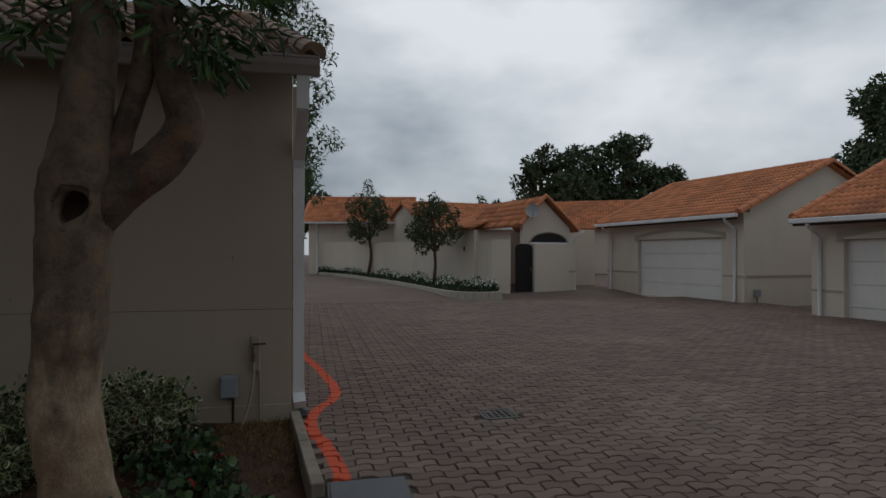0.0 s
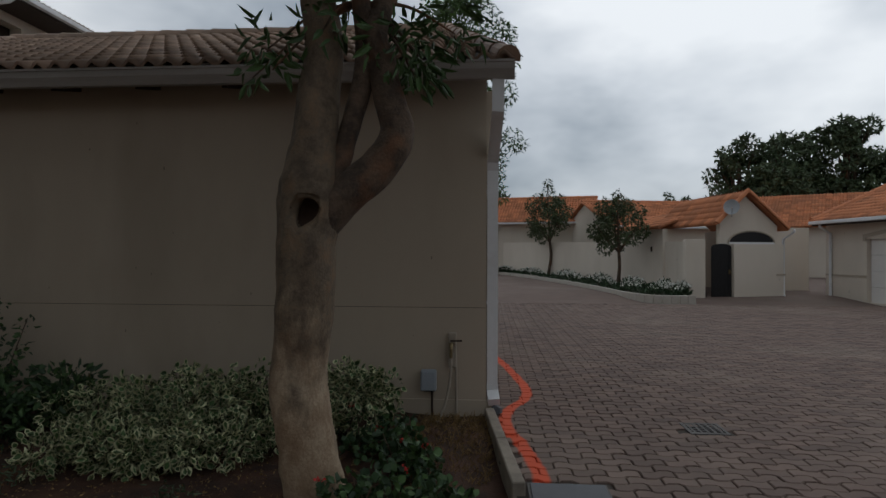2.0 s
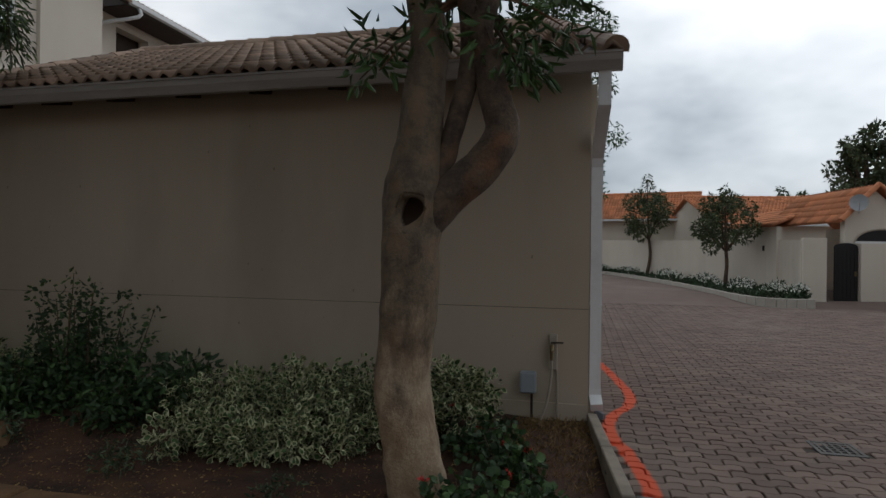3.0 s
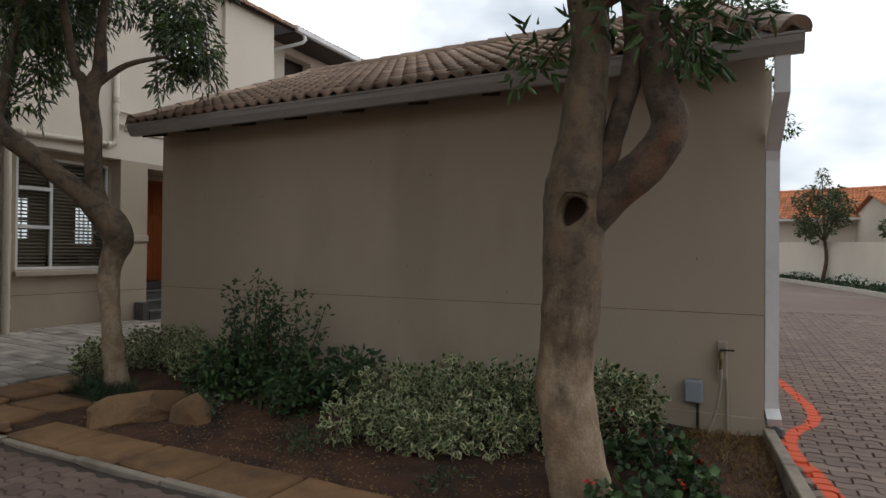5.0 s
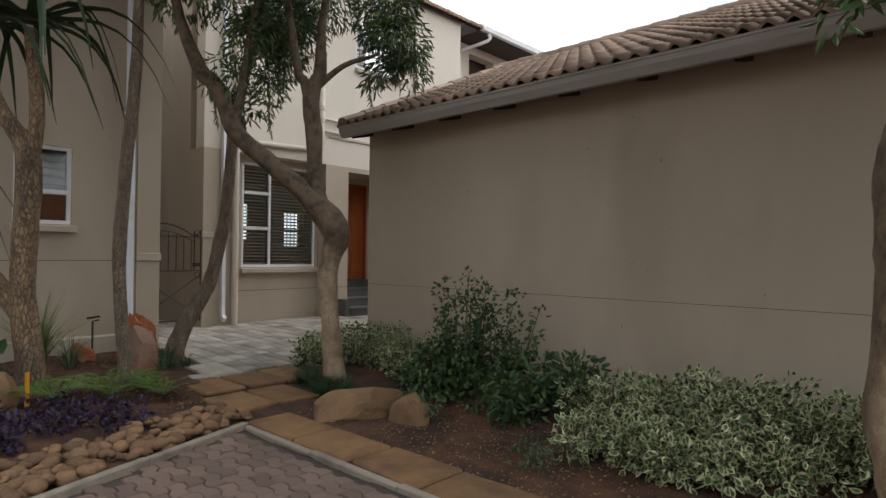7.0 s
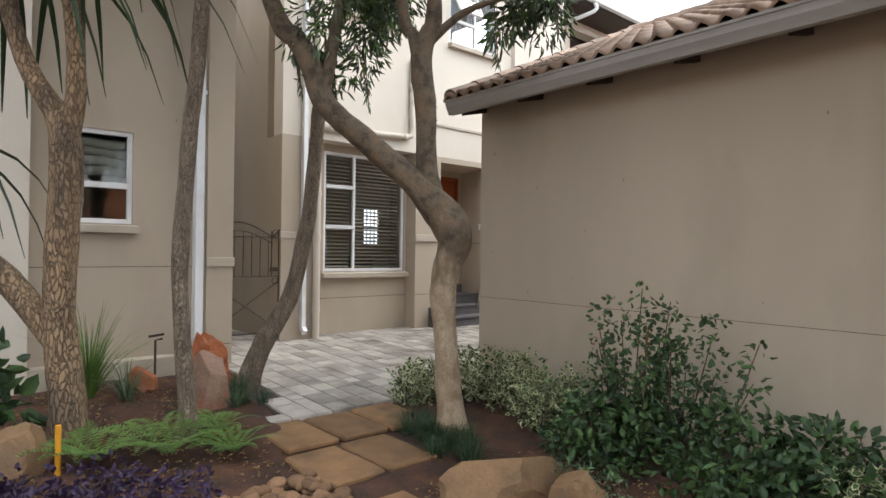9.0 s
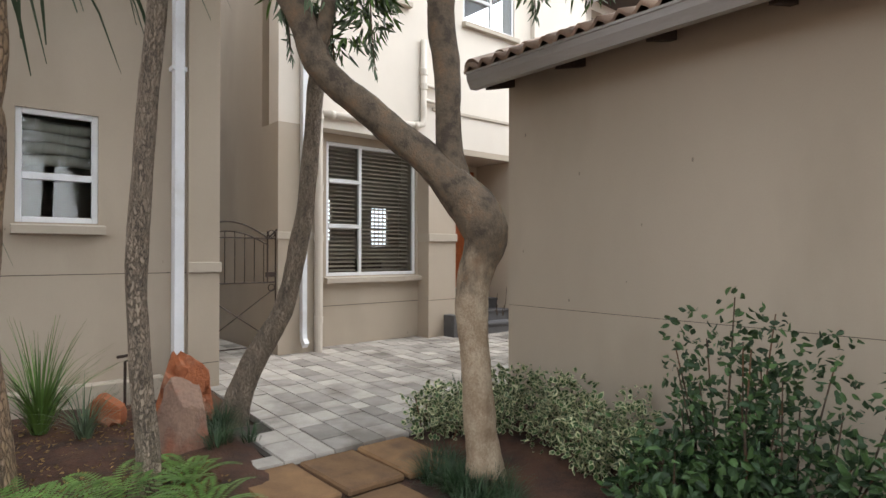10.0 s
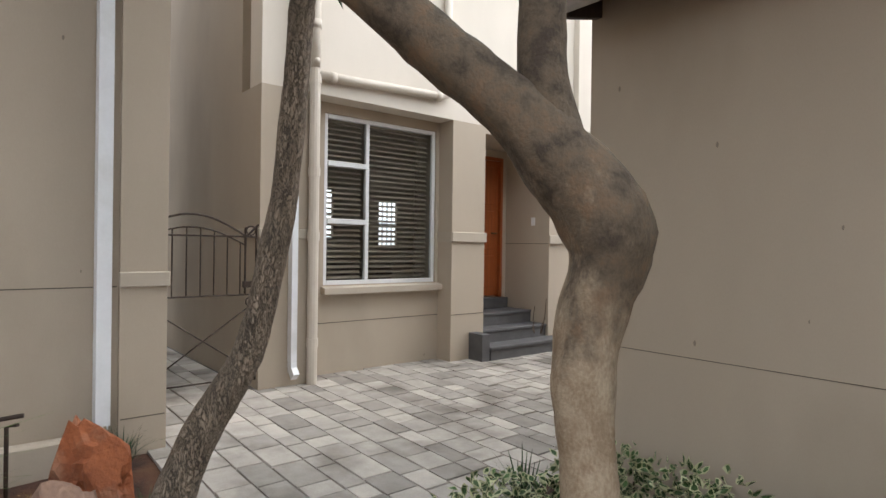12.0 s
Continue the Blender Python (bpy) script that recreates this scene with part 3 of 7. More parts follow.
def build_garage():
    g = thing("garage", (0, 0, 0), "taupe plastered double garage with a brown tiled roof", "garage")
    bm = bmesh.new()
    # front, back and end walls with a raised band above the dado
    box(bm, GX0, GX1, 0.0, 0.22, 0.973, roof_z(0) - 0.06)
    part("front_wall", bm, PLASTER, g)
    part("plinth_wall", boxed(GX0, GX1, 0.0, 0.22, -0.3, 0.967), PLASTER, g)
    part("wall_core", boxed(GX0 + 0.006, GX1 - 0.006, 0.006, 0.2, 0.9671, 0.9729), GROOVE, g)
    part("back_wall", boxed(GX0, GX1 + SKEW * GY1, GY1 - 0.22, GY1, -0.3, 3.1), PLASTER, g)
    for nm, x0, x1 in (("end_wall", GX1 - 0.22, GX1), ("end_wall", GX0, GX0 + 0.22)):
        e_bm = bmesh.new()
        skew = SKEW if x1 == GX1 else 0.0
        prism(e_bm, [(0.221, -0.3), (GY1 - 0.221, -0.3), (GY1 - 0.221, 3.05), (RIDGE_Y, roof_z(RIDGE_Y) - 0.08), (0.221, roof_z(0.22) - 0.06)], "x", x0, x1)
        for v in e_bm.verts:
            v.co.x += skew * (v.co.y - 0.22)
        part(nm, e_bm, PLASTER, g)
    # dado shadow groove and base groove on the gable end
    part("base_course", boxed(GX0 - 0.006, GX1 + 0.006, -0.008, 0.2, -0.3, 0.115, bevel=0.004), PLASTER, g)
    # roof deck
    roof_bm = bmesh.new()
    for a, b in ((EAVE_Y + 0.02, RIDGE_Y), (2 * RIDGE_Y - EAVE_Y, RIDGE_Y)):
        za, zb = roof_z(a), roof_z(b)
        prism(roof_bm, [(a, za - 0.035), (b, zb - 0.035), (b, zb - 0.005), (a, za - 0.005)], "x", ROOF_L + 0.03, ROOF_R - 0.03)
    for v in roof_bm.verts:
        if v.co.x > -1:
            v.co.x += SKEW * (v.co.y - EAVE_Y)
    roof = part("roof", roof_bm, RAFTER, g, "weathered brown S-profile tiled roof")
    # tiles of the slope that faces the bed
    me = tile_mesh("roof_tile", ROOF_BROWN)
    run = math.hypot(RIDGE_Y - EAVE_Y, roof_z(RIDGE_Y) - EAVE_Z)
    ang = math.degrees(math.atan(SLOPE))
    cols, rows = int((ROOF_R - ROOF_L) / TILE_W), int(run / TILE_L)
    fit_x, fit_y = (ROOF_R - ROOF_L) / (cols * TILE_W), run / (rows * TILE_L)
    rng = random.Random(3)
    for j in range(rows):
        for i in range(cols):
            if ROOF_L + (i + 0.75) * TILE_W * fit_x > ROOF_R + SKEW * (j + 0.5) * TILE_L * fit_y * math.cos(radians(ang)):
                continue
            ob = new("roof_tile", me)
            ob.parent = roof
            y = EAVE_Y + (j * TILE_L * fit_y) * math.cos(radians(ang))
            ob.matrix_world = pose(ROOF_L + i * TILE_W * fit_x, y, roof_z(y), ang + rng.uniform(-0.5, 0.5), rng.uniform(-0.6, 0.6), rng.uniform(-0.4, 0.4)) @ Matrix.Diagonal((fit_x, fit_y, 1, 1))
    tagged(tile_field("back_tiles", (ROOF_R, 2 * RIDGE_Y - EAVE_Y, EAVE_Z), (-1, 0, 0), (0, -1, SLOPE), ROOF_R - ROOF_L, run, ROOF_BROWN, roof, keep=lambda s, t: ROOF_R - s < ROOF_R + SKEW * (2 * RIDGE_Y - 2 * EAVE_Y - t * 0.91)), kind="stuff")
    ridge_caps("ridge_cap", (ROOF_L, RIDGE_Y, roof_z(RIDGE_Y) + 0.05), (ROOF_R + SKEW * (RIDGE_Y - EAVE_Y), RIDGE_Y, roof_z(RIDGE_Y) + 0.05), ROOF_BROWN, roof, r=0.12)
    for x, k in ((ROOF_R - 0.05, SKEW), (ROOF_L + 0.05, 0.0)):
        top = (x + k * (RIDGE_Y - EAVE_Y), RIDGE_Y, roof_z(RIDGE_Y) + 0.06)
        ridge_caps("verge_cap", (x, EAVE_Y, EAVE_Z + 0.06), top, ROOF_BROWN, roof, r=0.10)
        ridge_caps("verge_cap", (x + k * 2 * (RIDGE_Y - EAVE_Y), 2 * RIDGE_Y - EAVE_Y, EAVE_Z + 0.06), top, ROOF_BROWN, roof, r=0.10)
    # rafter ends
    x = GX0 + 0.03
    while x < GX1 + 0.05:
        r_bm = bmesh.new()
        prism(r_bm, [(0.05, roof_z(0.05) - 0.28), (EAVE_Y + 0.12, roof_z(EAVE_Y + 0.12) - 0.2), (EAVE_Y + 0.12, roof_z(EAVE_Y + 0.12) - 0.04), (0.05, roof_z(0.05) - 0.04)], "x", x, x + 0.05)
        part("rafter", r_bm, RAFTER, g)
        x += 0.82
    # gutter: an ogee trough along the eave
    gut = [(-0.375, 3.13), (-0.375, 2.985), (-0.455, 2.978), (-0.475, 3.015), (-0.498, 3.05), (-0.505, 3.10), (-0.515, 3.105), (-0.515, 3.125), (-0.49, 3.125), (-0.485, 3.07), (-0.45, 3.005), (-0.395, 3.005), (-0.395, 3.13)]
    gb = bmesh.new()
    prism(gb, gut, "x", ROOF_L + 0.03, 0.235)
    gutter = part("gutter", gb, GUTTER, g, "dull brown-grey metal gutter with streaks")
    for x0 in (ROOF_L + 0.026, 0.235):
        cap = bmesh.new()
        prism(cap, [(-0.375, 3.132), (-0.375, 2.983), (-0.457, 2.976), (-0.5, 3.05), (-0.517, 3.127)], "x", x0, x0 + 0.004)
        part("end_cap", cap, GUTTER, gutter)
    part("corner_board", boxed(-0.03, 0.055, 0.165, 0.21, -0.28, 3.04, bevel=0.004), TRIM, g)
    # white rectangular downpipe
    dp = bmesh.new()
    tube(dp, [(0.058, 0.1, 2.05), (0.058, 0.1, 0.2)], square=(0.1, 0.075))
    pipe = part("downpipe", dp, WHITE_PAINT, g, "white rectangular metal downpipe with a kicked shoe")
    sw = bmesh.new()
    tube(sw, [(0.1, -0.40, 3.0), (0.1, -0.40, 2.72), (0.06, 0.06, 2.36), (0.058, 0.1, 2.26), (0.058, 0.1, 2.0)], square=(0.105, 0.08))
    part("offset_bend", sw, WHITE_PAINT, pipe)
    sh = bmesh.new()
    tube(sh, [(0.058, 0.1, 0.24), (0.06, 0.09, 0.17), (0.075, -0.02, 0.1)], square=(0.108, 0.08))
    part("shoe", sh, WHITE_PAINT, pipe)
    for z in (2.05, 1.0):
        part("bracket", boxed(0.0, 0.112, 0.085, 0.115, z, z + 0.03), WHITE_PAINT, pipe)
    return g


build_garage()


# tap with a stand pipe, hose and electric box on the garage wall
def build_tap():
    t = thing("garden_tap", (-0.32, 0, 0), "dull brass garden tap on a grey standpipe", "tap")
    bm = bmesh.new()
    tube(bm, [(0.05, -0.03, -0.12, 0.012), (0.045, -0.03, 0.3, 0.012), (0.035, -0.03, 0.7, 0.012)], 8)
    part("standpipe", bm, HOSE, t)
    bm = bmesh.new()
    box(bm, -0.03, 0.045, -0.05, -0.001, 0.42, 0.74, bevel=0.006)
    part("back_board", bm, HOSE, t)
    bm = bmesh.new()
    tube(bm, [(0.0, -0.05, 0.64, 0.02), (0.0, -0.1, 0.64, 0.02), (0.0, -0.13, 0.6, 0.016), (0.0, -0.13, 0.52, 0.015)], 8)
    part("tap_body", bm, BRASS, t)
    bm = bmesh.new()
    tube(bm, [(-0.01, -0.08, 0.67, 0.008), (0.1, -0.08, 0.672, 0.008)], 6)
    part("tap_handle", bm, IRON, t)
    h = thing("garden_hose", (-0.32, 0, 0), "pale worn garden hose hanging from the tap", "hose")
    bm = bmesh.new()
    tube(bm, spline([(0.0, -0.13, 0.55, 0.013), (0.0, -0.13, 0.42, 0.013), (-0.02, -0.12, 0.25, 0.013), (-0.06, -0.12, 0.08, 0.013), (-0.12, -0.16, -0.05, 0.013), (-0.2, -0.2, -0.07, 0.013)]), 8)
    part("hose", bm, HOSE, h)
    b = thing("meter_box", (-0.53, 0, 0), "small blue-grey plastic electrical box on the wall", "electrical box")
    part("casing", boxed(-0.075, 0.07, -0.085, -0.001, 0.2, 0.395, bevel=0.012), BOX_GREY, b)
    part("lid", boxed(-0.068, 0.063, -0.095, -0.086, 0.21, 0.385, bevel=0.006), BOX_GREY, b)
    bm = bmesh.new()
    tube(bm, [(0.03, -0.03, 0.2, 0.012), (0.03, -0.03, -0.1, 0.012)], 6)
    part("conduit", bm, IRON, b)


build_tap()

# ---------------------------------------------------------------- town house beyond the courtyard
HS = (0.0, 0.0, 0.0)   # the house block's own origin
HX = -11.0          # window panel
PX = -10.72          # pilaster fronts and upper wall
UP_TOP = 7.2


def cut_window(parent, axis_x, y0, y1, z0, z1, mullions=(), transoms=(), sill=True, depth=0.1, frame_w=0.05):
    """A white window in a wall that faces +x. transoms: (y0, y1, z)."""
    w = thing("window", (0, 0, 0))
    w.parent = parent
    bm = bmesh.new()
    x0, x1 = axis_x - 0.07, axis_x - 0.02
    f = frame_w
    for d in ((x0, x1, y0, y0 + f, z0, z1), (x0, x1, y1 - f, y1, z0, z1), (x0, x1, y0 + f, y1 - f, z0, z0 + f), (x0, x1, y0 + f, y1 - f, z1 - f, z1)):
        box(bm, *d, bevel=0.004)
    for m in mullions:
        box(bm, x0, x1, m - f / 2, m + f / 2, z0 + f, z1 - f, bevel=0.004)
    for a, b, z in transoms:
        box(bm, x0 + 0.002, x1 + 0.012, a, b, z - f * 0.6, z + f * 0.6, bevel=0.004)
    part("window_frame", bm, WHITE_FRAME, w)
    ys = [y0 + f, *mullions, y1 - f]
    for a, b in zip(ys, ys[1:]):
        zs = [z0 + f, *sorted(t[2] for t in transoms if t[0] < (a + b) / 2 < t[1]), z1 - f]
        for c, d in zip(zs, zs[1:]):
            p = part("pane", boxed(x0 + 0.02, x0 + 0.026, a, b, c, d), GLASS, w)
            p.visible_shadow = False
    if sill:
        s = bmesh.new()
        prism(s, [(axis_x - 0.05, z0 - 0.1), (axis_x + 0.1, z0 - 0.1), (axis_x + 0.1, z0 - 0.03), (axis_x - 0.05, z0 - 0.002)], "y", y0 - 0.03, y1 + 0.24 if depth > 0.12 else y1 + 0.05)
        part("window_sill", s, TRIM, w)
    return w


def build_house():
    h = thing("town_house", HS, "cream plastered two-storey town house with tiled eaves", "house")
    # ground floor: window panel with opening, corner strip, pilaster, porch recess
    win = (0.02, 1.64, 1.12, 3.08)
    part("window_wall", wall_mesh("x", HX - 0.25, HX, -0.2, 1.69, -0.3, 3.2, [win]), PLASTER, h)
    pil = part("pilaster", boxed(HX - 0.25, PX, 1.69, 2.26, -0.3, 3.2), PLASTER, h)
    part("dado_band", boxed(PX, PX + 0.035, 1.675, 2.275, 1.64, 1.77, bevel=0.008), TRIM, pil)
    part("dado_return", boxed(HX + 0.002, PX, 1.676, 1.689, 1.64, 1.77), TRIM, pil)
    part("dado_groove", boxed(PX - 0.01, PX + 0.003, 1.691, 2.259, 0.70, 0.709), GROOVE, pil)
    part("panel_groove", boxed(HX - 0.01, HX + 0.003, -0.19, 1.689, 0.685, 0.694), GROOVE, h)
    # upper storey, flush with the pilasters; its far bay stands a little proud
    upwin = [(2.42, 3.66, 5.34, 6.45), (0.2, 1.25, 5.34, 6.45)]
    part("upper_wall", wall_mesh("x", PX - 0.3, PX, -0.84, 4.1, 3.2, UP_TOP, upwin), PLASTER_PALE, h)
    part("upper_bay", boxed(PX - 0.3, PX + 0.1, 4.1, 5.65, 3.2, UP_TOP), PLASTER_PALE, h)
    # porch: lintel, soffit, back wall with the door, far pier
    part("porch_lintel", boxed(PX - 0.3, PX, 2.26, 3.58, 3.1, 3.199), PLASTER, h)
    part("porch_soffit", boxed(-12.0, PX - 0.3, 2.26, 3.58, 3.1, 3.2), PLASTER, h)
    part("porch_wall", wall_mesh("x", -11.95, -11.62, 2.26, 3.58, -0.3, 3.1, [(2.64, 3.5, 0.8, 2.99)]), PLASTER, h)
    part("porch_left_wall", boxed(-11.95, HX - 0.25, 2.0, 2.26, -0.3, 3.2), PLASTER, h)
    pier = part("porch_pier", boxed(-12.0, PX, 3.58, 5.65, -0.3, 3.2), PLASTER, h)
    part("dado_band", boxed(PX, PX + 0.035, 3.565, 5.0, 1.64, 1.77, bevel=0.008), TRIM, pier)
    part("porch_reveal_groove", boxed(-11.61, PX - 0.01, 3.577, 3.582, 1.64, 1.648), GROOVE, h)
    part("ledge_band", boxed(PX, PX + 0.03, 1.75, 5.3, 3.74, 3.79, bevel=0.006), TRIM, h)
    # side wall of the alley, facing the garden gate
    part("alley_wall", boxed(-19.0, HX - 0.25, -0.84, -0.54, -0.3, UP_TOP), PLASTER, h)
    part("alley_corner", boxed(HX - 0.25, PX, -0.84, -0.2, -0.3, 3.2), PLASTER, h)
    part("alley_dado", boxed(HX - 0.25, PX + 0.02, -0.86, -0.18, 1.64, 1.74, bevel=0.008), TRIM, h)
    part("garden_wall", boxed(-19.2, -19.0, -9, -0.35, -0.3, 1.9), PLASTER, h)
    # rear wing set back beside the bay
    part("wing_wall", wall_mesh("x", -11.7, -11.4, 5.65, 14.0, -0.3, 7.2, [(6.9, 8.0, 6.2, 6.95)]), PLASTER_PALE, h)
    part("return_wall", boxed(-12.0, PX - 0.3, 5.35, 5.65, -0.3, UP_TOP), PLASTER_PALE, h)
    part("window_blank", boxed(-11.9, -11.75, 6.7, 8.2, 6.0, 7.1), IRON, h)
    # main roof
    rf = bmesh.new()
    prism(rf, [(PX + 0.2, 7.17), (-15.2, 8.9), (-15.2, 8.96), (PX + 0.2, 7.23)], "y", -0.9, 6.3)
    roof = part("roof", rf, RAFTER, h, "brown tiled roof over the upper storey")
    tagged(tile_field("tiles", (PX + 0.24, -0.9, 7.2), (0, 1, 0), (-1, 0, 0.4), 7.2, 4.6, ROOF_BROWN, roof), kind="stuff")
    ridge_caps("eave_cap", (PX + 0.2, 3.3, 7.27), (PX + 0.2, 6.3, 7.27), ROOF_TAN, roof, r=0.1)
    rf = bmesh.new()
    prism(rf, [(PX + 0.16, 7.24), (-15.2, 8.96), (-15.2, 9.02), (PX + 0.16, 7.3)], "y", 6.31, 14.3)
    roof2 = part("roof", rf, RAFTER, h, "brown tiled roof of the rear wing")
    tagged(tile_field("tiles", (PX + 0.18, 6.33, 7.31), (0, 1, 0), (-1, 0, 0.405), 7.9, 4.4, ROOF_BROWN, roof2), kind="stuff")
    part("gutter", boxed(PX + 0.18, PX + 0.3, 6.31, 14.3, 7.2, 7.32, bevel=0.01), WHITE_PAINT, h, "white painted eave gutter")
    part("soffit", boxed(-11.4, PX + 0.14, 6.31, 14.2, 7.17, 7.2), RAFTER, h)
    gd = bmesh.new()
    tube(gd, spline([(PX + 0.23, 6.62, 7.2, 0.045), (PX + 0.22, 6.6, 7.0, 0.045), (-11.2, 6.2, 6.76, 0.045), (-11.34, 6.15, 6.5, 0.045), (-11.34, 6.15, 4.0, 0.045)], 3), 8)
    part("downpipe", gd, WHITE_PAINT, h, smooth=True)
    # back and far side closing walls
    part("end_wall", boxed(-19.0, -11.7, 14.0, 14.25, -0.3, 7.2), PLASTER, h)
    # windows
    w = cut_window(h, HX, *win, mullions=(0.605,), transoms=((0.07, 0.605, 2.517), (0.07, 0.605, 1.855)), depth=0.2)
    tagged(w, "white framed window with a closed brown blind")
    for yy0, yy1, zz0, zz1 in upwin:
        u = cut_window(h, PX, yy0, yy1, zz0, zz1, mullions=((yy0 + yy1) / 2 + 0.05,), transoms=((yy0 + 0.05, (yy0 + yy1) / 2 + 0.05, zz0 + 0.45),))
        hinge = (yy0 + yy1) / 2
        sash = bmesh.new()
        a, b = yy0 + 0.06, hinge + 0.03
        for d in ((-0.02, 0.02, a, a + 0.04, -0.55, 0), (-0.02, 0.02, b - 0.04, b, -0.55, 0), (-0.02, 0.02, a, b, -0.04, 0), (-0.02, 0.02, a, b, -0.55, -0.51)):
            box(sash, *d)
        so = part("open_sash", sash, WHITE_FRAME, u, "white top-hung sash pushed open")
        so.matrix_local = pose(PX + 0.0, 0, zz1 - 0.06, 0, -24, 0)
        gp = part("sash_pane", boxed(-0.004, 0.004, a + 0.04, b - 0.04, -0.51, -0.04), GLASS, u)
        gp.matrix_local = pose(PX + 0.0, 0, zz1 - 0.06, 0, -24, 0)
    # rooms behind the windows
    room = bmesh.new()
    for d in ((-16.2, HX - 0.26, -0.5, 5.3, 0.5, 0.6), (-16.2, HX - 0.26, -0.5, 5.3, 3.3, 3.4), (-16.2, -12.01, 5.2, 5.3, 0.6, 3.3)):
        box(room, *d)
    part("room_shell", room, ROOM, h)
    back = wall_mesh("x", -16.2, -16.1, -0.5, 5.2, 0.6, 3.3, [(2.3, 2.95, 1.75, 2.75), (4.1, 4.6, 1.6, 2.6)])
    part("room_back_wall", back, ROOM, h)
    for a, z0, wd in ((2.3, 1.75, 0.65), (4.1, 1.6, 0.5)):
        bar = bmesh.new()
        for q in range(1, 4):
            box(bar, -16.17, -16.13, a + q * wd / 4 - 0.012, a + q * wd / 4 + 0.012, z0, z0 + 1.0)
        box(bar, -16.17, -16.13, a, a + wd, z0 + 0.45, z0 + 0.49)
        part("far_window_bars", bar, WHITE_FRAME, h)
    sofa = bmesh.new()
    box(sofa, -13.4, -12.7, 0.2, 2.2, 0.6, 1.35, bevel=0.08)
    part("room_sofa", sofa, IRON, h)
    up = bmesh.new()
    for d in ((-14, -13.9, -0.5, 5.3, 4.9, 7.1), (-13.9, PX - 0.31, -0.5, 5.3, 4.8, 4.9), (-13.9, PX - 0.31, -0.5, 5.3, 7.1, 7.14)):
        box(up, *d)
    part("upper_room_shell", up, ROOM, h)
    # alley and porch pipes
    wy, vy = -0.28, 1.54
    p1 = bmesh.new()
    tube(p1, [(PX + 0.06, wy, 0.05, 0.055), (PX + 0.06, wy, 3.44, 0.055)], 12)
    for z in (0.5, 1.62, 2.3, 3.28):
        tube(p1, [(PX + 0.06, wy, z, 0.064), (PX + 0.06, wy, z + 0.09, 0.064)], 12)
    soil = part("waste_pipe", p1, CREAM_PIPE, h, "cream plastic waste pipe with collars", smooth=False)
    p2 = bmesh.new()
    tube(p2, [(PX + 0.06, wy, 3.38, 0.05), (PX + 0.06, 0.2, 3.39, 0.05), (PX + 0.06, vy - 0.14, 3.44, 0.05), (PX + 0.06, vy - 0.02, 3.47, 0.05), (PX + 0.06, vy, 3.6, 0.05), (PX + 0.06, vy, 4.8, 0.05)], 12)
    for y, z in ((-0.12, 3.38), (vy - 0.2, 3.435)):
        tube(p2, [(PX + 0.06, y, z, 0.06), (PX + 0.06, y + 0.08, z, 0.06)], 12)
    part("pipe_branch", p2, CREAM_PIPE, soil, smooth=True)
    p3 = bmesh.new()
    tube(p3, [(PX + 0.06, wy, 3.44, 0.05), (PX + 0.06, wy, 3.9, 0.05), (PX + 0.06, wy, 6.5, 0.05)], 12)
    tube(p3, [(PX + 0.06, wy, 3.5, 0.035), (PX + 0.15, wy - 0.02, 3.5, 0.035)], 8)
    tube(p3, [(PX + 0.06, wy, 3.86, 0.06), (PX + 0.06, wy, 3.95, 0.06)], 12)
    part("vent_pipe", p3, CREAM_PIPE, soil, smooth=True)
    p4 = bmesh.new()
    for z in (3.86, 4.1):
        tube(p4, [(PX + 0.06, vy, z, 0.03), (PX + 0.06, vy + 0.55, z - 0.02, 0.03)], 8)
    for z in (4.02, 4.25):
        tube(p4, [(PX + 0.06, vy, z, 0.062), (PX + 0.06, vy, z + 0.09, 0.062)], 12)
    part("pipe_branch", p4, CREAM_PIPE, soil)
    d2 = bmesh.new()
    tube(d2, [(PX + 0.05, -0.5, 7.1), (PX + 0.05, -0.5, 0.36)], square=(0.09, 0.065))
    tube(d2, [(PX + 0.05, -0.5, 0.36), (PX + 0.065, -0.5, 0.29), (PX + 0.13, -0.5, 0.22)], square=(0.09, 0.065))
    part("downpipe", d2, WHITE_PAINT, h, "white square downpipe with a shoe")
    return h


build_house()


def build_blinds():
    b = thing("venetian_blind", HS, "brown venetian blind lowered behind the window", "blind")
    rng = random.Random(5)
    me = boxed(-0.014, 0.014, 0, 1, -0.0012, 0.0012)
    mesh = bpy.data.meshes.new("slat")
    me.to_mesh(mesh)
    me.free()
    mesh.materials.append(BLIND)
    for y0, y1 in ((0.08, 0.58), (0.64, 1.58)):
        z = 1.2
        while z < 3.02:
            ob = new("slat", mesh)
            ob.parent = b
            ob.matrix_local = pose(HX - 0.14, y0, z, 0, 33 + rng.uniform(-2, 2), rng.uniform(-0.15, 0.15)) @ Matrix.Diagonal((1.9, y1 - y0, 1.5, 1))
            z += 0.062
        part("head_rail", boxed(HX - 0.17, HX - 0.12, y0, y1, 3.015, 3.05), BLIND, b)
        for f in (0.15, 0.85):
            yy = y0 + f * (y1 - y0)
            part("ladder_cord", boxed(HX - 0.124, HX - 0.122, yy, yy + 0.004, 1.18, 3.02), BLIND, b)


build_blinds()


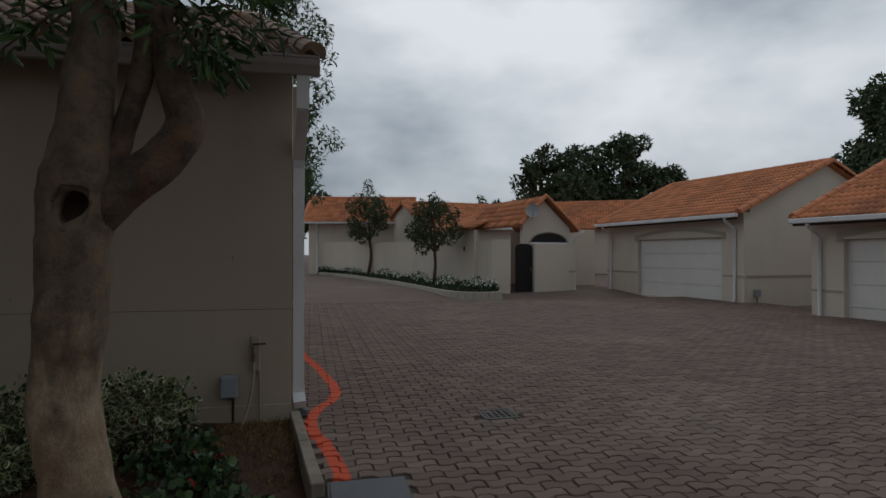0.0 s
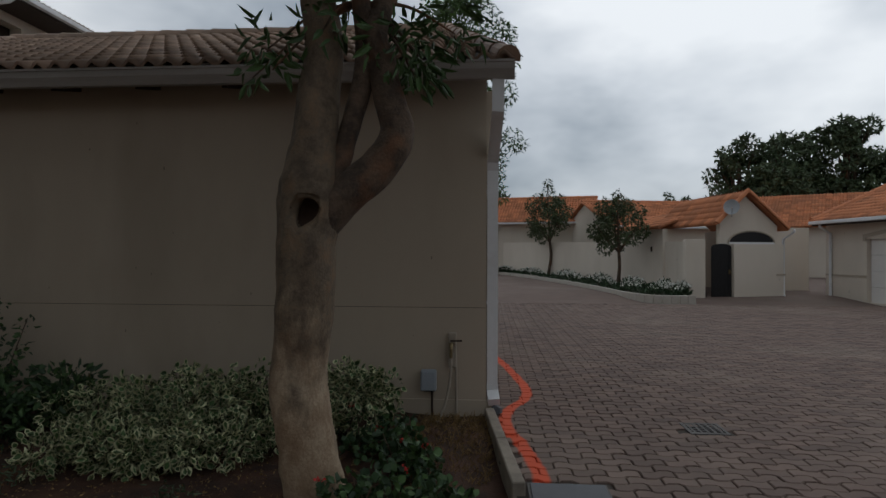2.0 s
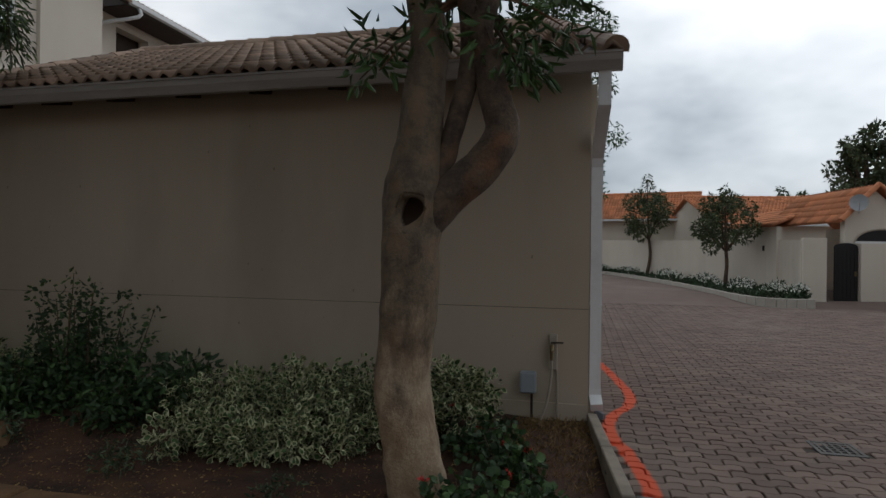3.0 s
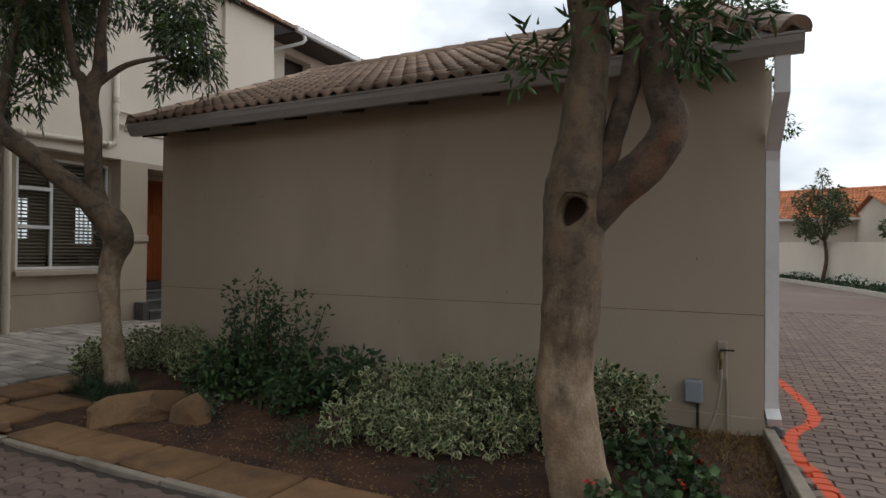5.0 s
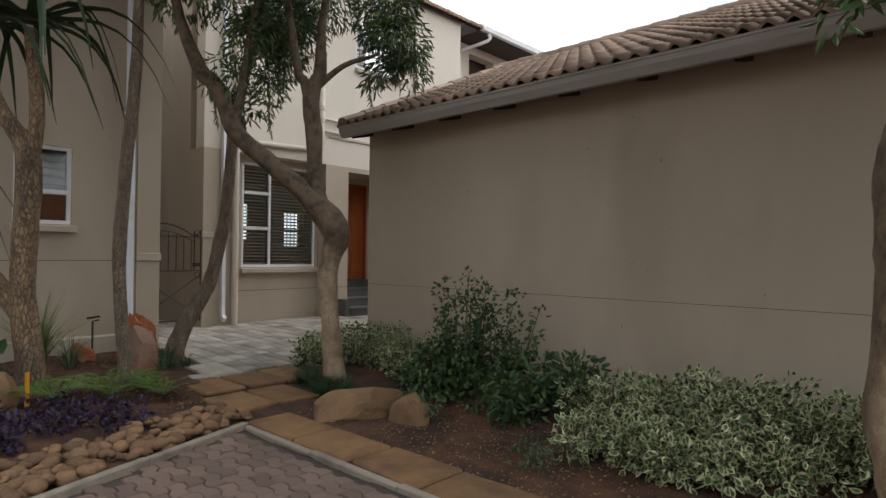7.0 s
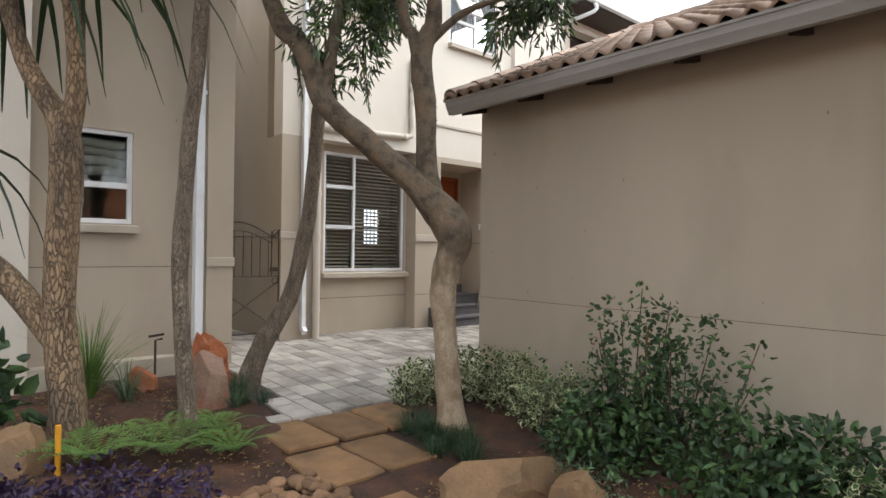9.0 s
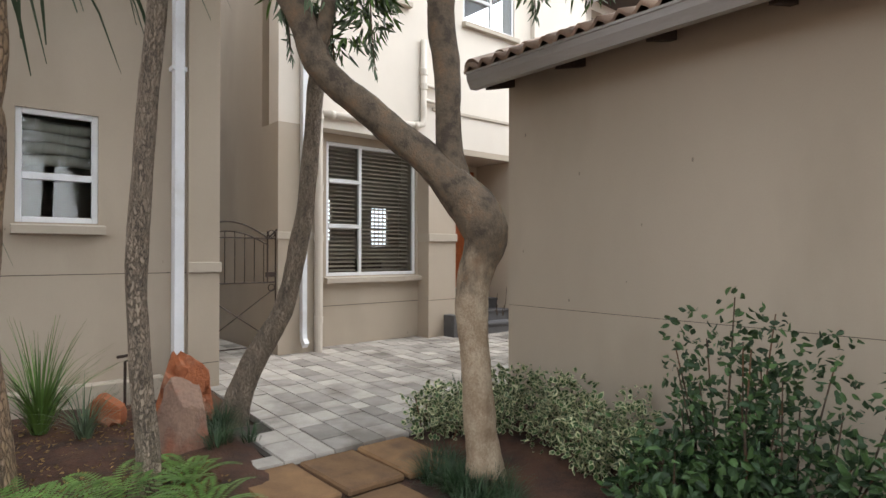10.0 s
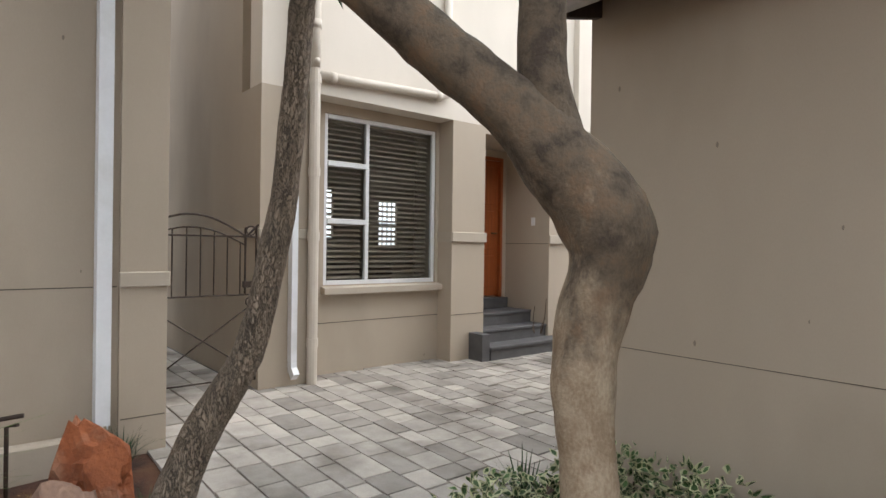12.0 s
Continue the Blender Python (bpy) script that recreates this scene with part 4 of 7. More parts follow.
def build_door():
    d = thing("front_door", HS, "closed orange-brown panelled wooden front door", "door")
    part("door_leaf", boxed(-11.72, -11.67, 2.69, 3.45, 0.82, 2.94), DOOR_WOOD, d)
    bm = bmesh.new()
    for y in (2.64, 3.45):
        box(bm, -11.73, -11.61, y, y + 0.05, 0.8, 2.99, bevel=0.004)
    box(bm, -11.73, -11.61, 2.69, 3.45, 2.94, 2.99)
    part("door_frame", bm, DOOR_WOOD, d)
    for y0 in (2.75, 3.09):
        for z0, z1 in ((0.95, 1.45), (1.55, 2.15), (2.25, 2.84)):
            part("panel", boxed(-11.675, -11.66, y0, y0 + 0.28, z0, z1, bevel=0.006), DOOR_WOOD, d)
    bm = bmesh.new()
    tube(bm, [(-11.66, 3.38, 1.8, 0.01), (-11.62, 3.38, 1.8, 0.01), (-11.62, 3.27, 1.8, 0.01)], 8)
    part("door_handle", bm, BRASS, d)
    s = thing("porch_steps", HS, "slate-grey porch steps up to the front door", "steps")
    for i, (x0, x1, z) in enumerate(((-10.46, -10.76, 0.28), (-10.76, -11.06, 0.46), (-11.06, -11.61, 0.64))):
        y0 = 2.16 if i < 1 else 2.265
        y1 = 3.575 if i >= 1 else 4.3
        part("tread", boxed(x1 - 0.02 if i < 2 else x1, x0 + 0.02, y0 - (0.01 if i < 1 else 0), y1, z - 0.04, z, bevel=0.006), STEP_GREY, s)
        part("riser", boxed(x1, x0, y0, y1, -0.2 if i == 0 else z - 0.25, z - 0.041), STEP_GREY, s)
    part("threshold", boxed(-11.66, -11.5, 2.5, 3.53, 0.641, 0.8, bevel=0.006), STEP_GREY, s)
    part("step_end_wall", boxed(-10.72, -10.46, 2.0, 2.14, -0.1, 0.46, bevel=0.006), STEP_GREY, s)
    sw = thing("light_switch", HS, "small white bell push beside the porch", "switch")
    part("plate", boxed(-11.07, -11.0, 3.568, 3.579, 1.92, 2.04), WHITE_FRAME, sw)


build_door()


def build_alley_gate():
    g = thing("garden_gate", (-10.68, 0.03, 0.03), "closed black wrought-iron garden gate with an arched top", "gate")
    y0, y1, z0, z1 = -1.93, -0.9, 0.2, 1.71
    fr = bmesh.new()
    for y in (y0 + 0.02, y1 - 0.02, y1 - 0.13):
        tube(fr, [(0, y, z0 if y != y1 - 0.13 else 1.06, 0.011), (0, y, z1 if y > y0 + 0.1 else z1, 0.011)], 6)
    for z in (z0 + 0.03, 1.05, 1.62):
        tube(fr, [(0, y0, z, 0.009), (0, y1 - 0.02, z, 0.009)], 6)
    part("gate_frame", fr, IRON, g)
    arch = bmesh.new()
    tube(arch, [(0, y0 + (y1 - y0 - 0.12) * t, 1.62 + 0.2 * math.sin(math.pi * (0.12 + 0.88 * t)) * 1.0, 0.011) for t in np.linspace(0, 1, 14)] + [(0, y1, 1.74, 0.011)], 6)
    tube(arch, [(0, y0 + (y1 - y0 - 0.12) * t, 1.53 + 0.17 * math.sin(math.pi * (0.12 + 0.88 * t)), 0.008) for t in np.linspace(0, 1, 14)], 6)
    part("arch", arch, IRON, g)
    for k in range(7):
        y = y0 + 0.1 + k * 0.125
        b = bmesh.new()
        tube(b, [(0, y, 1.05, 0.007), (0, y, 1.53 + 0.17 * math.sin(math.pi * (0.12 + 0.88 * (y - y0) / (y1 - y0 - 0.12))), 0.007)], 6)
        part("bar", b, IRON, g)
    for a, c in (((0, y0, 0.27), (0, y1 - 0.02, 0.98)), ((0, y0, 0.98), (0, y1 - 0.02, 0.27))):
        b = bmesh.new()
        tube(b, [(*a, 0.007), (*c, 0.007)], 6)
        part("diagonal_bar", b, IRON, g)
    for z in (1.68, 0.98):
        b = bmesh.new()
        tube(b, [(0, y1 - 0.075 + 0.045 * math.cos(q), z + 0.045 * math.sin(q), 0.007) for q in np.linspace(0, 2 * math.pi, 13)], 6)
        part("ring", b, IRON, g)
    part("latch", boxed(-0.02, 0.02, y1 - 0.15, y1 - 0.02, 1.12, 1.18), IRON, g)


build_alley_gate()


# ---------------------------------------------------------------- neighbouring house at the planting bed
H1X = -9.9


def build_neighbour():
    h = thing("neighbour_house", (0.26, 0.01, 0), "taupe plastered neighbouring house with a small window", "house")
    win = (-3.73, -3.1, 1.73, 2.73)
    part("garden_wall", wall_mesh("x", H1X - 0.25, H1X, -7.5, -2.03, -0.3, 6.2, [win]), PLASTER, h)
    pier = part("corner_pier", boxed(H1X, H1X + 0.05, -2.31, -2.0, -0.3, 6.2), PLASTER, h)
    part("dado_band", boxed(H1X + 0.05, H1X + 0.075, -2.32, -1.985, 1.26, 1.37, bevel=0.008), TRIM, pier)
    part("base_groove", boxed(H1X + 0.05, H1X + 0.053, -2.3, -2.01, 0.33, 0.338), GROOVE, pier)
    part("dado_groove", boxed(H1X, H1X + 0.003, -7.4, -2.32, 1.26, 1.268), GROOVE, h)
    part("return_wall", boxed(-14.8, H1X - 0.25, -2.28, -2.03, -0.3, 6.2), PLASTER, h)
    part("far_wall", boxed(-14.8, H1X - 0.25, -7.5, -7.25, -0.3, 6.2), PLASTER, h)
    part("left_pier", boxed(H1X, H1X + 0.12, -4.35, -4.04, -0.3, 6.2), PLASTER_PALE, h)
    part("roof", boxed(-14.9, H1X + 0.1, -7.6, -2.03, 6.2, 6.4), ROOF_BROWN, h)
    room = bmesh.new()
    for d in ((-12.6, -12.5, -7.2, -2.3, 0.3, 6.2), (-12.5, H1X - 0.26, -7.2, -2.3, 0.3, 0.4), (-12.5, H1X - 0.26, -7.2, -2.3, 4.1, 4.2)):
        box(room, *d)
    part("room_shell", room, ROOM, h)
    w = cut_window(h, H1X, *win, transoms=((-3.68, -3.15, 2.14),))
    tagged(w, "white framed garden window with a folded roman blind")
    for k in range(4):
        bm = bmesh.new()
        tube(bm, [(H1X - 0.16 + 0.012 * (k % 2), y, 2.3 + 0.1 * k + 0.01 * math.sin(y * 9 + k), 0.055) for y in np.linspace(-3.7, -3.13, 8)], 8)
        part("blind_fold", bm, CURTAIN, w, smooth=True)
    dp = bmesh.new()
    tube(dp, [(H1X + 0.075, -2.42, 6.1), (H1X + 0.075, -2.42, 0.33)], square=(0.12, 0.09))
    pipe = part("downpipe", dp, WHITE_PAINT, h, "white ribbed rectangular downpipe")
    for k in (-0.03, 0.0, 0.03):
        part("rib", boxed(H1X + 0.1185, H1X + 0.1235, -2.425 + k, -2.415 + k, 0.3, 6.1), WHITE_PAINT, pipe)
    part("joint_collar", boxed(H1X + 0.005, H1X + 0.13, -2.49, -2.35, 3.27, 3.31), WHITE_PAINT, pipe)
    bx = thing("irrigation_box", (0.26, 0.01, 0), "small grey box fixed low on the plastered wall", "electrical box")
    part("casing", boxed(H1X, H1X + 0.07, -4.25, -4.05, 0.62, 0.8, bevel=0.01), BOX_GREY, bx)
    s = thing("wall_ledge", (0.26, 0.01, 0), "low plastered ledge along the house base", "ledge", kind="structure")
    part("ledge", boxed(H1X, H1X + 0.1, -7.0, -2.54, -0.3, 0.27, bevel=0.02), TRIM, s)


build_neighbour()


def closing_houses():
    """Plain unseen houses added to close the drive behind the walker and block low sky light."""
    h = thing("unseen_closing_house", (0, 0, 0), "plain unseen house added across the drive to block low sky", "house")
    part("wall", boxed(-12, 14, -12.2, -11.9, -0.4, 3.2), PLASTER, h)
    part("side_wall", boxed(-12.3, -12, -12.2, -7.5, -0.4, 3.2), PLASTER, h)
    rf = bmesh.new()
    prism(rf, [(-11.6, 3.1), (-15, 4.8), (-15, 4.9), (-11.6, 3.2)], "x", -12.3, 14.3)
    part("roof", rf, ROOF_BROWN, h)


closing_houses()

# ---------------------------------------------------------------- drive: kerbs, covers, pavers
COURT_Z = 0.12


def kerb_run(name, a, b, width, height, sink, label, piece=0.9):
    k = thing(name, (0, 0, 0), label, "kerb", kind="structure")
    a, b = Vector(a), Vector(b)
    d = b - a
    count = max(1, round(d.length / piece))
    ang = math.atan2(d.y, d.x)
    for i in range(count):
        p = a + d * (i / count)
        bm = boxed(0.003, d.length / count - 0.003, -width / 2, width / 2, -sink, height, bevel=0.008)
        o = part("kerb_stone", bm, KERB, k)
        o.matrix_world = Matrix.Translation(p) @ Matrix.Rotation(ang, 4, 'Z')
    return k


kerb_run("kerb", (0.03, -0.1, 0), (0.21, -1.85, 0), 0.085, 0.07, 0.25, "grey concrete edging kerb beside the flower bed")
kerb_run("kerb", (-5.5, -2.86, -0.085), (0.2, -2.86, -0.02), 0.06, 0.012, 0.2, "flush concrete edging along the stepping slabs")
kerb_run("kerb", (-5.54, -2.84, -0.085), (-3.9, -7.5, -0.06), 0.07, 0.03, 0.2, "pale concrete edging between drive and pebbles")


def covers():
    c = thing("drain_grate", (1.84, -0.36, -0.006), "square cast-iron drain grate set in the paving", "drain grate")
    bm = bmesh.new()
    for d in ((-0.16, 0.16, -0.16, -0.135), (-0.16, 0.16, 0.135, 0.16), (-0.16, -0.135, -0.135, 0.135), (0.135, 0.16, -0.135, 0.135)):
        box(bm, *d, -0.03, 0.012)
    part("frame", bm, CAST, c)
    for k in range(5):
        q = -0.11 + k * 0.055
        part("bar", boxed(q - 0.008, q + 0.008, -0.135, 0.135, -0.02, 0.010), CAST, c)
    for k in range(5):
        q = -0.11 + k * 0.055
        part("cross_bar", boxed(-0.135, 0.135, q - 0.008, q + 0.008, -0.02, 0.008), CAST, c)
    part("sump", boxed(-0.135, 0.135, -0.135, 0.135, -0.05, -0.03), HOLLOW, c)
    m = thing("manhole_cover", (0.52, -2.02, 0.0), "flat slate-grey inspection cover beside the kerb", "manhole cover")
    part("frame", boxed(-0.25, 0.25, -0.34, 0.34, -0.05, 0.006), CAST, m)
    part("lid", boxed(-0.235, 0.235, -0.325, 0.325, -0.04, 0.014, bevel=0.004), COVER, m)


covers()

PL, PW, PA = 0.225, 0.1125, 0.02


def paver_outline(odd):
    """Zigzag paver outline for even or odd courses."""
    f = [(0.0, 0.0), (0.1, PA), (0.4, PA), (0.6, -PA), (0.9, -PA), (1.0, 0.0)]
    if odd:
        f = [(s, -h) for s, h in f]
    low = [(s * PL, h) for s, h in f]
    high = [(s * PL, h + PW) for s, h in reversed(f)]
    return low + high


def paver_verts(odd, gap=0.004, bevel=0.006):
    o = np.array(paver_outline(odd))
    c = o.mean(axis=0)
    def inset(g):
        half = np.array([PL / 2, PW / 2])
        return c + (o - c) * (1 - g / half)
    top, mid = inset(gap + bevel), inset(gap)
    k = len(o)
    vs = np.concatenate([np.column_stack([top, np.zeros(k)]), np.column_stack([mid, np.full(k, -0.007)]), np.column_stack([mid, np.full(k, -0.05)])])
    fs = [tuple(range(k))]
    for a in (0, k):
        for i in range(k):
            j = (i + 1) % k
            fs.append((a + i, a + k + i, a + k + j, a + j))
    return vs, fs


def in_drive(x, y):
    if x < -5.44 + max(0, (-2.9 - y)) * 0.352 or y < -8.6 or y > 12.5 or x > 13.5:
        return False
    if y > -2.93 and x < 0.32 - 0.0 * y and y < -0.05:
        if x < 0.08 + max(0, -y) * 0.103 or y < -2.1 and x < 0.25:
            return False
    if y >= -0.05 and x < 0.12 + SKEW * max(0, y - 0.2):
        return False
    if y > -2.93 and y < -1.9 and x < 0.3:
        return False
    if 0.26 < x < 0.78 and -2.37 < y < -1.67:
        return False
    if 1.69 < x < 1.99 and -0.5 < y < -0.22:
        return False
    return True


def paving_bed():
    soil_sheet("paving_bed", lambda x, y: x > -5.52 + max(0, (-2.85 - y)) * 0.352 and not (-2.88 < y < -0.05 and x < 0.02 - y * 0.1) and not (y >= -0.05 and x < SKEW * y + 0.0),
               -5.6, 13.6, -8.6, 12.6, lambda x, y: ground_z(x, y) - 0.016, "dark jointing sand between the pavers", step=0.1, mat=JOINT, rough=0.15)


def lay_pavers():
    drive = thing("drive_paving", (0, 0, 0), "worn red-brown zigzag clay pavers with an orange painted line", "paving", kind="structure")
    meshes = []
    arrays = [paver_verts(0), paver_verts(1)]
    for vs, fs in arrays:
        me = bpy.data.meshes.new("paver")
        me.from_pydata([tuple(v) for v in vs], [], fs)
        me.materials.append(PAVER)
        meshes.append(me)
    rng = random.Random(11)
    bulk_v, bulk_f, count, singles = [], [], 0, 0
    for j in range(int(21.2 / PW)):
        y = -8.6 + j * PW
        odd = j % 2
        for i in range(int(19.5 / PL)):
            x = -5.6 + i * PL + (PL / 2 if odd else 0)
            cx, cy = x + PL / 2, y + PW / 2
            if not in_drive(cx, cy):
                continue
            z = ground_z(cx, cy) + rng.uniform(-0.003, 0.003)
            # the nearest stretch beside the stepping slabs and at the garage corner
            if singles < 300 and ((-5.3 < cx < -3.3 and -4.6 < cy < -2.9) or (0.1 < cx < 1.4 and -1.5 < cy < 0.6)):
                ob = new("paver", meshes[odd])
                ob.parent = drive
                ob.matrix_world = pose(x, y, z, rng.uniform(-0.6, 0.6), rng.uniform(-0.5, 0.5), rng.uniform(-0.5, 0.5))
                singles += 1
                continue
            vs, fs = arrays[odd]
            o = count
            tilt = np.array([rng.uniform(-0.012, 0.012), rng.uniform(-0.015, 0.015)])
            v = vs + np.array([x, y, z])
            v[:, 2] += (vs[:, 0] - PL / 2) * tilt[0] + (vs[:, 1] - PW / 2) * tilt[1]
            bulk_v.append(v)
            bulk_f.extend([tuple(q + o for q in f) for f in fs])
            count += len(vs)
    tagged(raw("pavers", np.concatenate(bulk_v), bulk_f, PAVER_JOINED, drive), kind="stuff")


# ---------------------------------------------------------------- courtyard cobbles and stepping slabs
def court_z(x):
    return 0.02 + 0.09 * min(1.0, max(0.0, (-7.2 - x) / 3.4))


def in_court(x, y):
    if x < -11.05 or x > -7.2 or y > 4.5:
        return False
    if x < -9.68 and y < -2.1:
        return False
    if y > -0.02 and x > GX0:
        return False
    # edges towards the beds
    if x > -9.7 and y < -2.05 - max(0.0, x + 8.2) * 0.6:
        return False
    if y < 0.0 and x > -7.4 - 0.1 * (y + 1.35):
        return False
    return True


def lay_cobbles():
    court = thing("courtyard_paving", (0, 0, 0), "pale grey weathered cement cobbles in mixed lengths", "paving", kind="structure")
    me = bpy.data.meshes.new("cobble")
    bm = boxed(-0.5, 0.5, -0.5, 0.5, -0.06, 0.0)
    top = [ed for ed in bm.edges if all(v.co.z > -0.01 for v in ed.verts)]
    bmesh.ops.bevel(bm, geom=top, offset=0.012, segments=1, affect='EDGES')
    bm.to_mesh(me)
    bm.free()
    me.materials.append(COBBLE)
    rng = random.Random(21)
    y, row = -3.2, 0
    singles, bv, bf = 0, [], []
    while y < 4.4:
        w = (0.24, 0.16, 0.24, 0.2)[row % 4]
        x = -19.0 - rng.uniform(0, 0.3)
        while x < -6.5:
            ln = rng.choice((0.2, 0.28, 0.36, 0.4, 0.28))
            step_x = ln
            if x < -7.22 and x + ln > -7.38:
                ln = step_x = -7.22 - x
            cx, cy = x + ln / 2, y + w / 2
            alley = -19.0 < cx < H1X and -2.1 < cy < -0.98
            if in_court(cx - 0.12 if -7.6 < cx < -7.22 else cx, cy) or (cx <= -11.0 and alley):
                z = court_z(cx) + rng.uniform(-0.003, 0.003)
                if singles < 300 and cx > -10.9 and cy < 1.3:
                    ob = new("cobble", me)
                    ob.parent = court
                    ob.matrix_world = pose(cx, cy, z, rng.uniform(-0.4, 0.4), 1.5 + rng.uniform(-0.4, 0.4), rng.uniform(-0.4, 0.4)) @ Matrix.Diagonal((ln - 0.011, w - 0.011, 1, 1))
                    singles += 1
                else:
                    o = len(bv)
                    a, b = ln / 2 - 0.0055, w / 2 - 0.0055
                    for g, zz in ((0.005, 0.0), (0, -0.006), (0, -0.05)):
                        bv += [(cx - a + g, cy - b + g, z + zz), (cx + a - g, cy - b + g, z + zz), (cx + a - g, cy + b - g, z + zz), (cx - a + g, cy + b - g, z + zz)]
                    bf.append((o, o + 1, o + 2, o + 3))
                    for r in (0, 4):
                        for q in range(4):
                            bf.append((o + r + q, o + r + 4 + q, o + r + 4 + (q + 1) % 4, o + r + (q + 1) % 4))
            x += step_x
        y += w
        row += 1
    tagged(raw("cobbles", bv, bf, COBBLE_JOINED, court), kind="stuff")
    base = bmesh.new()
    prism(base, [(-19.0, -0.3), (-7.25, -0.3), (-7.25, 0.0), (-10.6, 0.09), (-19.0, 0.09)], "y", -2.08, 4.5)
    prism(base, [(-8.2, -0.3), (-7.25, -0.3), (-7.25, 0.0), (-8.2, 0.025)], "y", -2.4, -2.081)
    tagged(part("courtyard_bed", base, GROUND, None), "dark sand bed under the courtyard cobbles", "ground", kind="structure")


COBBLE_JOINED = material("paving_cobble_field", (0.40, 0.365, 0.32), (0.27, 0.243, 0.213), rough=0.85, scale=5, fine=90, bump=0.4, relief=0.004, vary=0.32,
                         island=True, stain=(0.12, 0.1, 0.082), stain_scale=1.6, stain_amount=0.75, coords="World")


def slab(p, w, d, turn, rng):
    bm = boxed(-w / 2, w / 2, -d / 2, d / 2, -0.05, 0.0, bevel=0.014)
    bmesh.ops.subdivide_edges(bm, edges=[ed for ed in bm.edges if ed.calc_length() > 0.2], cuts=3, use_grid_fill=True)
    for v in bm.verts:
        k = noise.noise(Vector((v.co.x * 6 + p[0] * 3, v.co.y * 6 + p[1] * 3, 0)))
        v.co += Vector((k * 0.012, k * 0.01, k * 0.004 if v.co.z > -0.02 else 0))
    ob = finish("stepping_slab", bm, SLAB)
    ob.matrix_world = pose(*p, rng.uniform(-0.6, 0.6), rng.uniform(-0.6, 0.6), turn)
    return tagged(ob, "sandy orange concrete stepping slab in the bed", "stepping slab", "stepping slabs")


def lay_slabs():
    rng = random.Random(8)
    x = -5.22
    while x < -0.4:
        slab((x, -2.6 + rng.uniform(-0.015, 0.015), -0.055 + 0.012 * (x + 5.5) / 5), 0.67, 0.43, rng.uniform(-1.5, 1.5), rng)
        x += 0.7
    # rows leading up to the courtyard
    for px, ys, pz in ((-6.9, (-2.5, -2.03, -1.56), 0.0), (-6.2, (-2.55, -2.08), -0.035)):
        for py in ys:
            slab((px + rng.uniform(-0.015, 0.015), py, pz), 0.67, 0.44, rng.uniform(-1.5, 1.5), rng)


lay_slabs()


# ---------------------------------------------------------------- soil beds
def soil_sheet(name, outline_fn, x0, x1, y0, y1, height, label, step=0.09, mat=None, rough=1.0):
    xs, ys = np.arange(x0, x1 + 1e-6, step), np.arange(y0, y1 + 1e-6, step)
    idx, vs, fs = {}, [], []
    for j, y in enumerate(ys):
        for i, x in enumerate(xs):
            idx[i, j] = len(vs)
            n = noise.noise(Vector((x * 1.6, y * 1.6, 0))) * 0.035 + noise.noise(Vector((x * 7, y * 7, 3))) * 0.016
            vs.append((x, y, height(x, y) + n * rough))
    for j in range(len(ys) - 1):
        for i in range(len(xs) - 1):
            if outline_fn(xs[i] + step / 2, ys[j] + step / 2):
                fs.append((idx[i, j], idx[i + 1, j], idx[i + 1, j + 1], idx[i, j + 1]))
    return tagged(raw(name, vs, fs, mat or SOIL, smooth=True), label, "soil", kind="structure")


def bed_height(x, y):
    return -0.1 + 0.075 * float(smoothstep(-5.2, -7.2, x)) + 0.075 * float(smoothstep(-1.6, -0.3, y))


soil_sheet("flower_bed", lambda x, y: y < 0.06 and x < 0.06 - y * 0.1 and y > -2.88, -7.5, 0.3, -2.9, 0.1, bed_height, "reddish-brown bare soil of the planting bed")
soil_sheet("flower_bed_west", lambda x, y: x < -5.55 + max(0, (-2.85 - y)) * 0.352, -9.8, -3.9, -7.5, -2.0,
           lambda x, y: -0.1 + 0.15 * float(smoothstep(-5.6, -8.0, x)) - 0.1 * float(smoothstep(-2.6, -2.1, y)) * float(smoothstep(-8.7, -8.2, x)), "reddish-brown soil bed under the shrubs by the house")


# ---------------------------------------------------------------- trees
def limb_mesh(lines, sides=14, rough=0.12, seed=0, steps=5):
    bm = bmesh.new()
    for k, ln in enumerate(lines):
        tube(bm, spline(ln, steps), sides, rough=rough, seed=seed + k * 7)
    return bm


def hollow_out(bm, eye):
    """Press a rotted cavity into the side that faces the path."""
    bm.normal_update()
    near = [f for f in bm.faces if (f.calc_center_median() - eye).length < 0.24 and f.normal.y < 0.1]
    if not near:
        return
    bmesh.ops.subdivide_edges(bm, edges=list({e for f in near for e in f.edges}), cuts=4, use_grid_fill=True)

    def reach(p):
        return math.hypot((p.x - eye.x - 0.12 * (p.z - eye.z)) / 0.092, (p.z - eye.z) / 0.12) + 0.22 * noise.noise(p * 14)
    for v in bm.verts:
        r = reach(v.co)
        if r < 1 and v.co.y < eye.y + 0.16:
            v.co.y += 0.15 * (1 - r * r) ** 0.5
    for f in bm.faces:
        c = f.calc_center_median()
        if reach(c) < 0.86 and c.y < eye.y + 0.3:
            f.material_index = 1


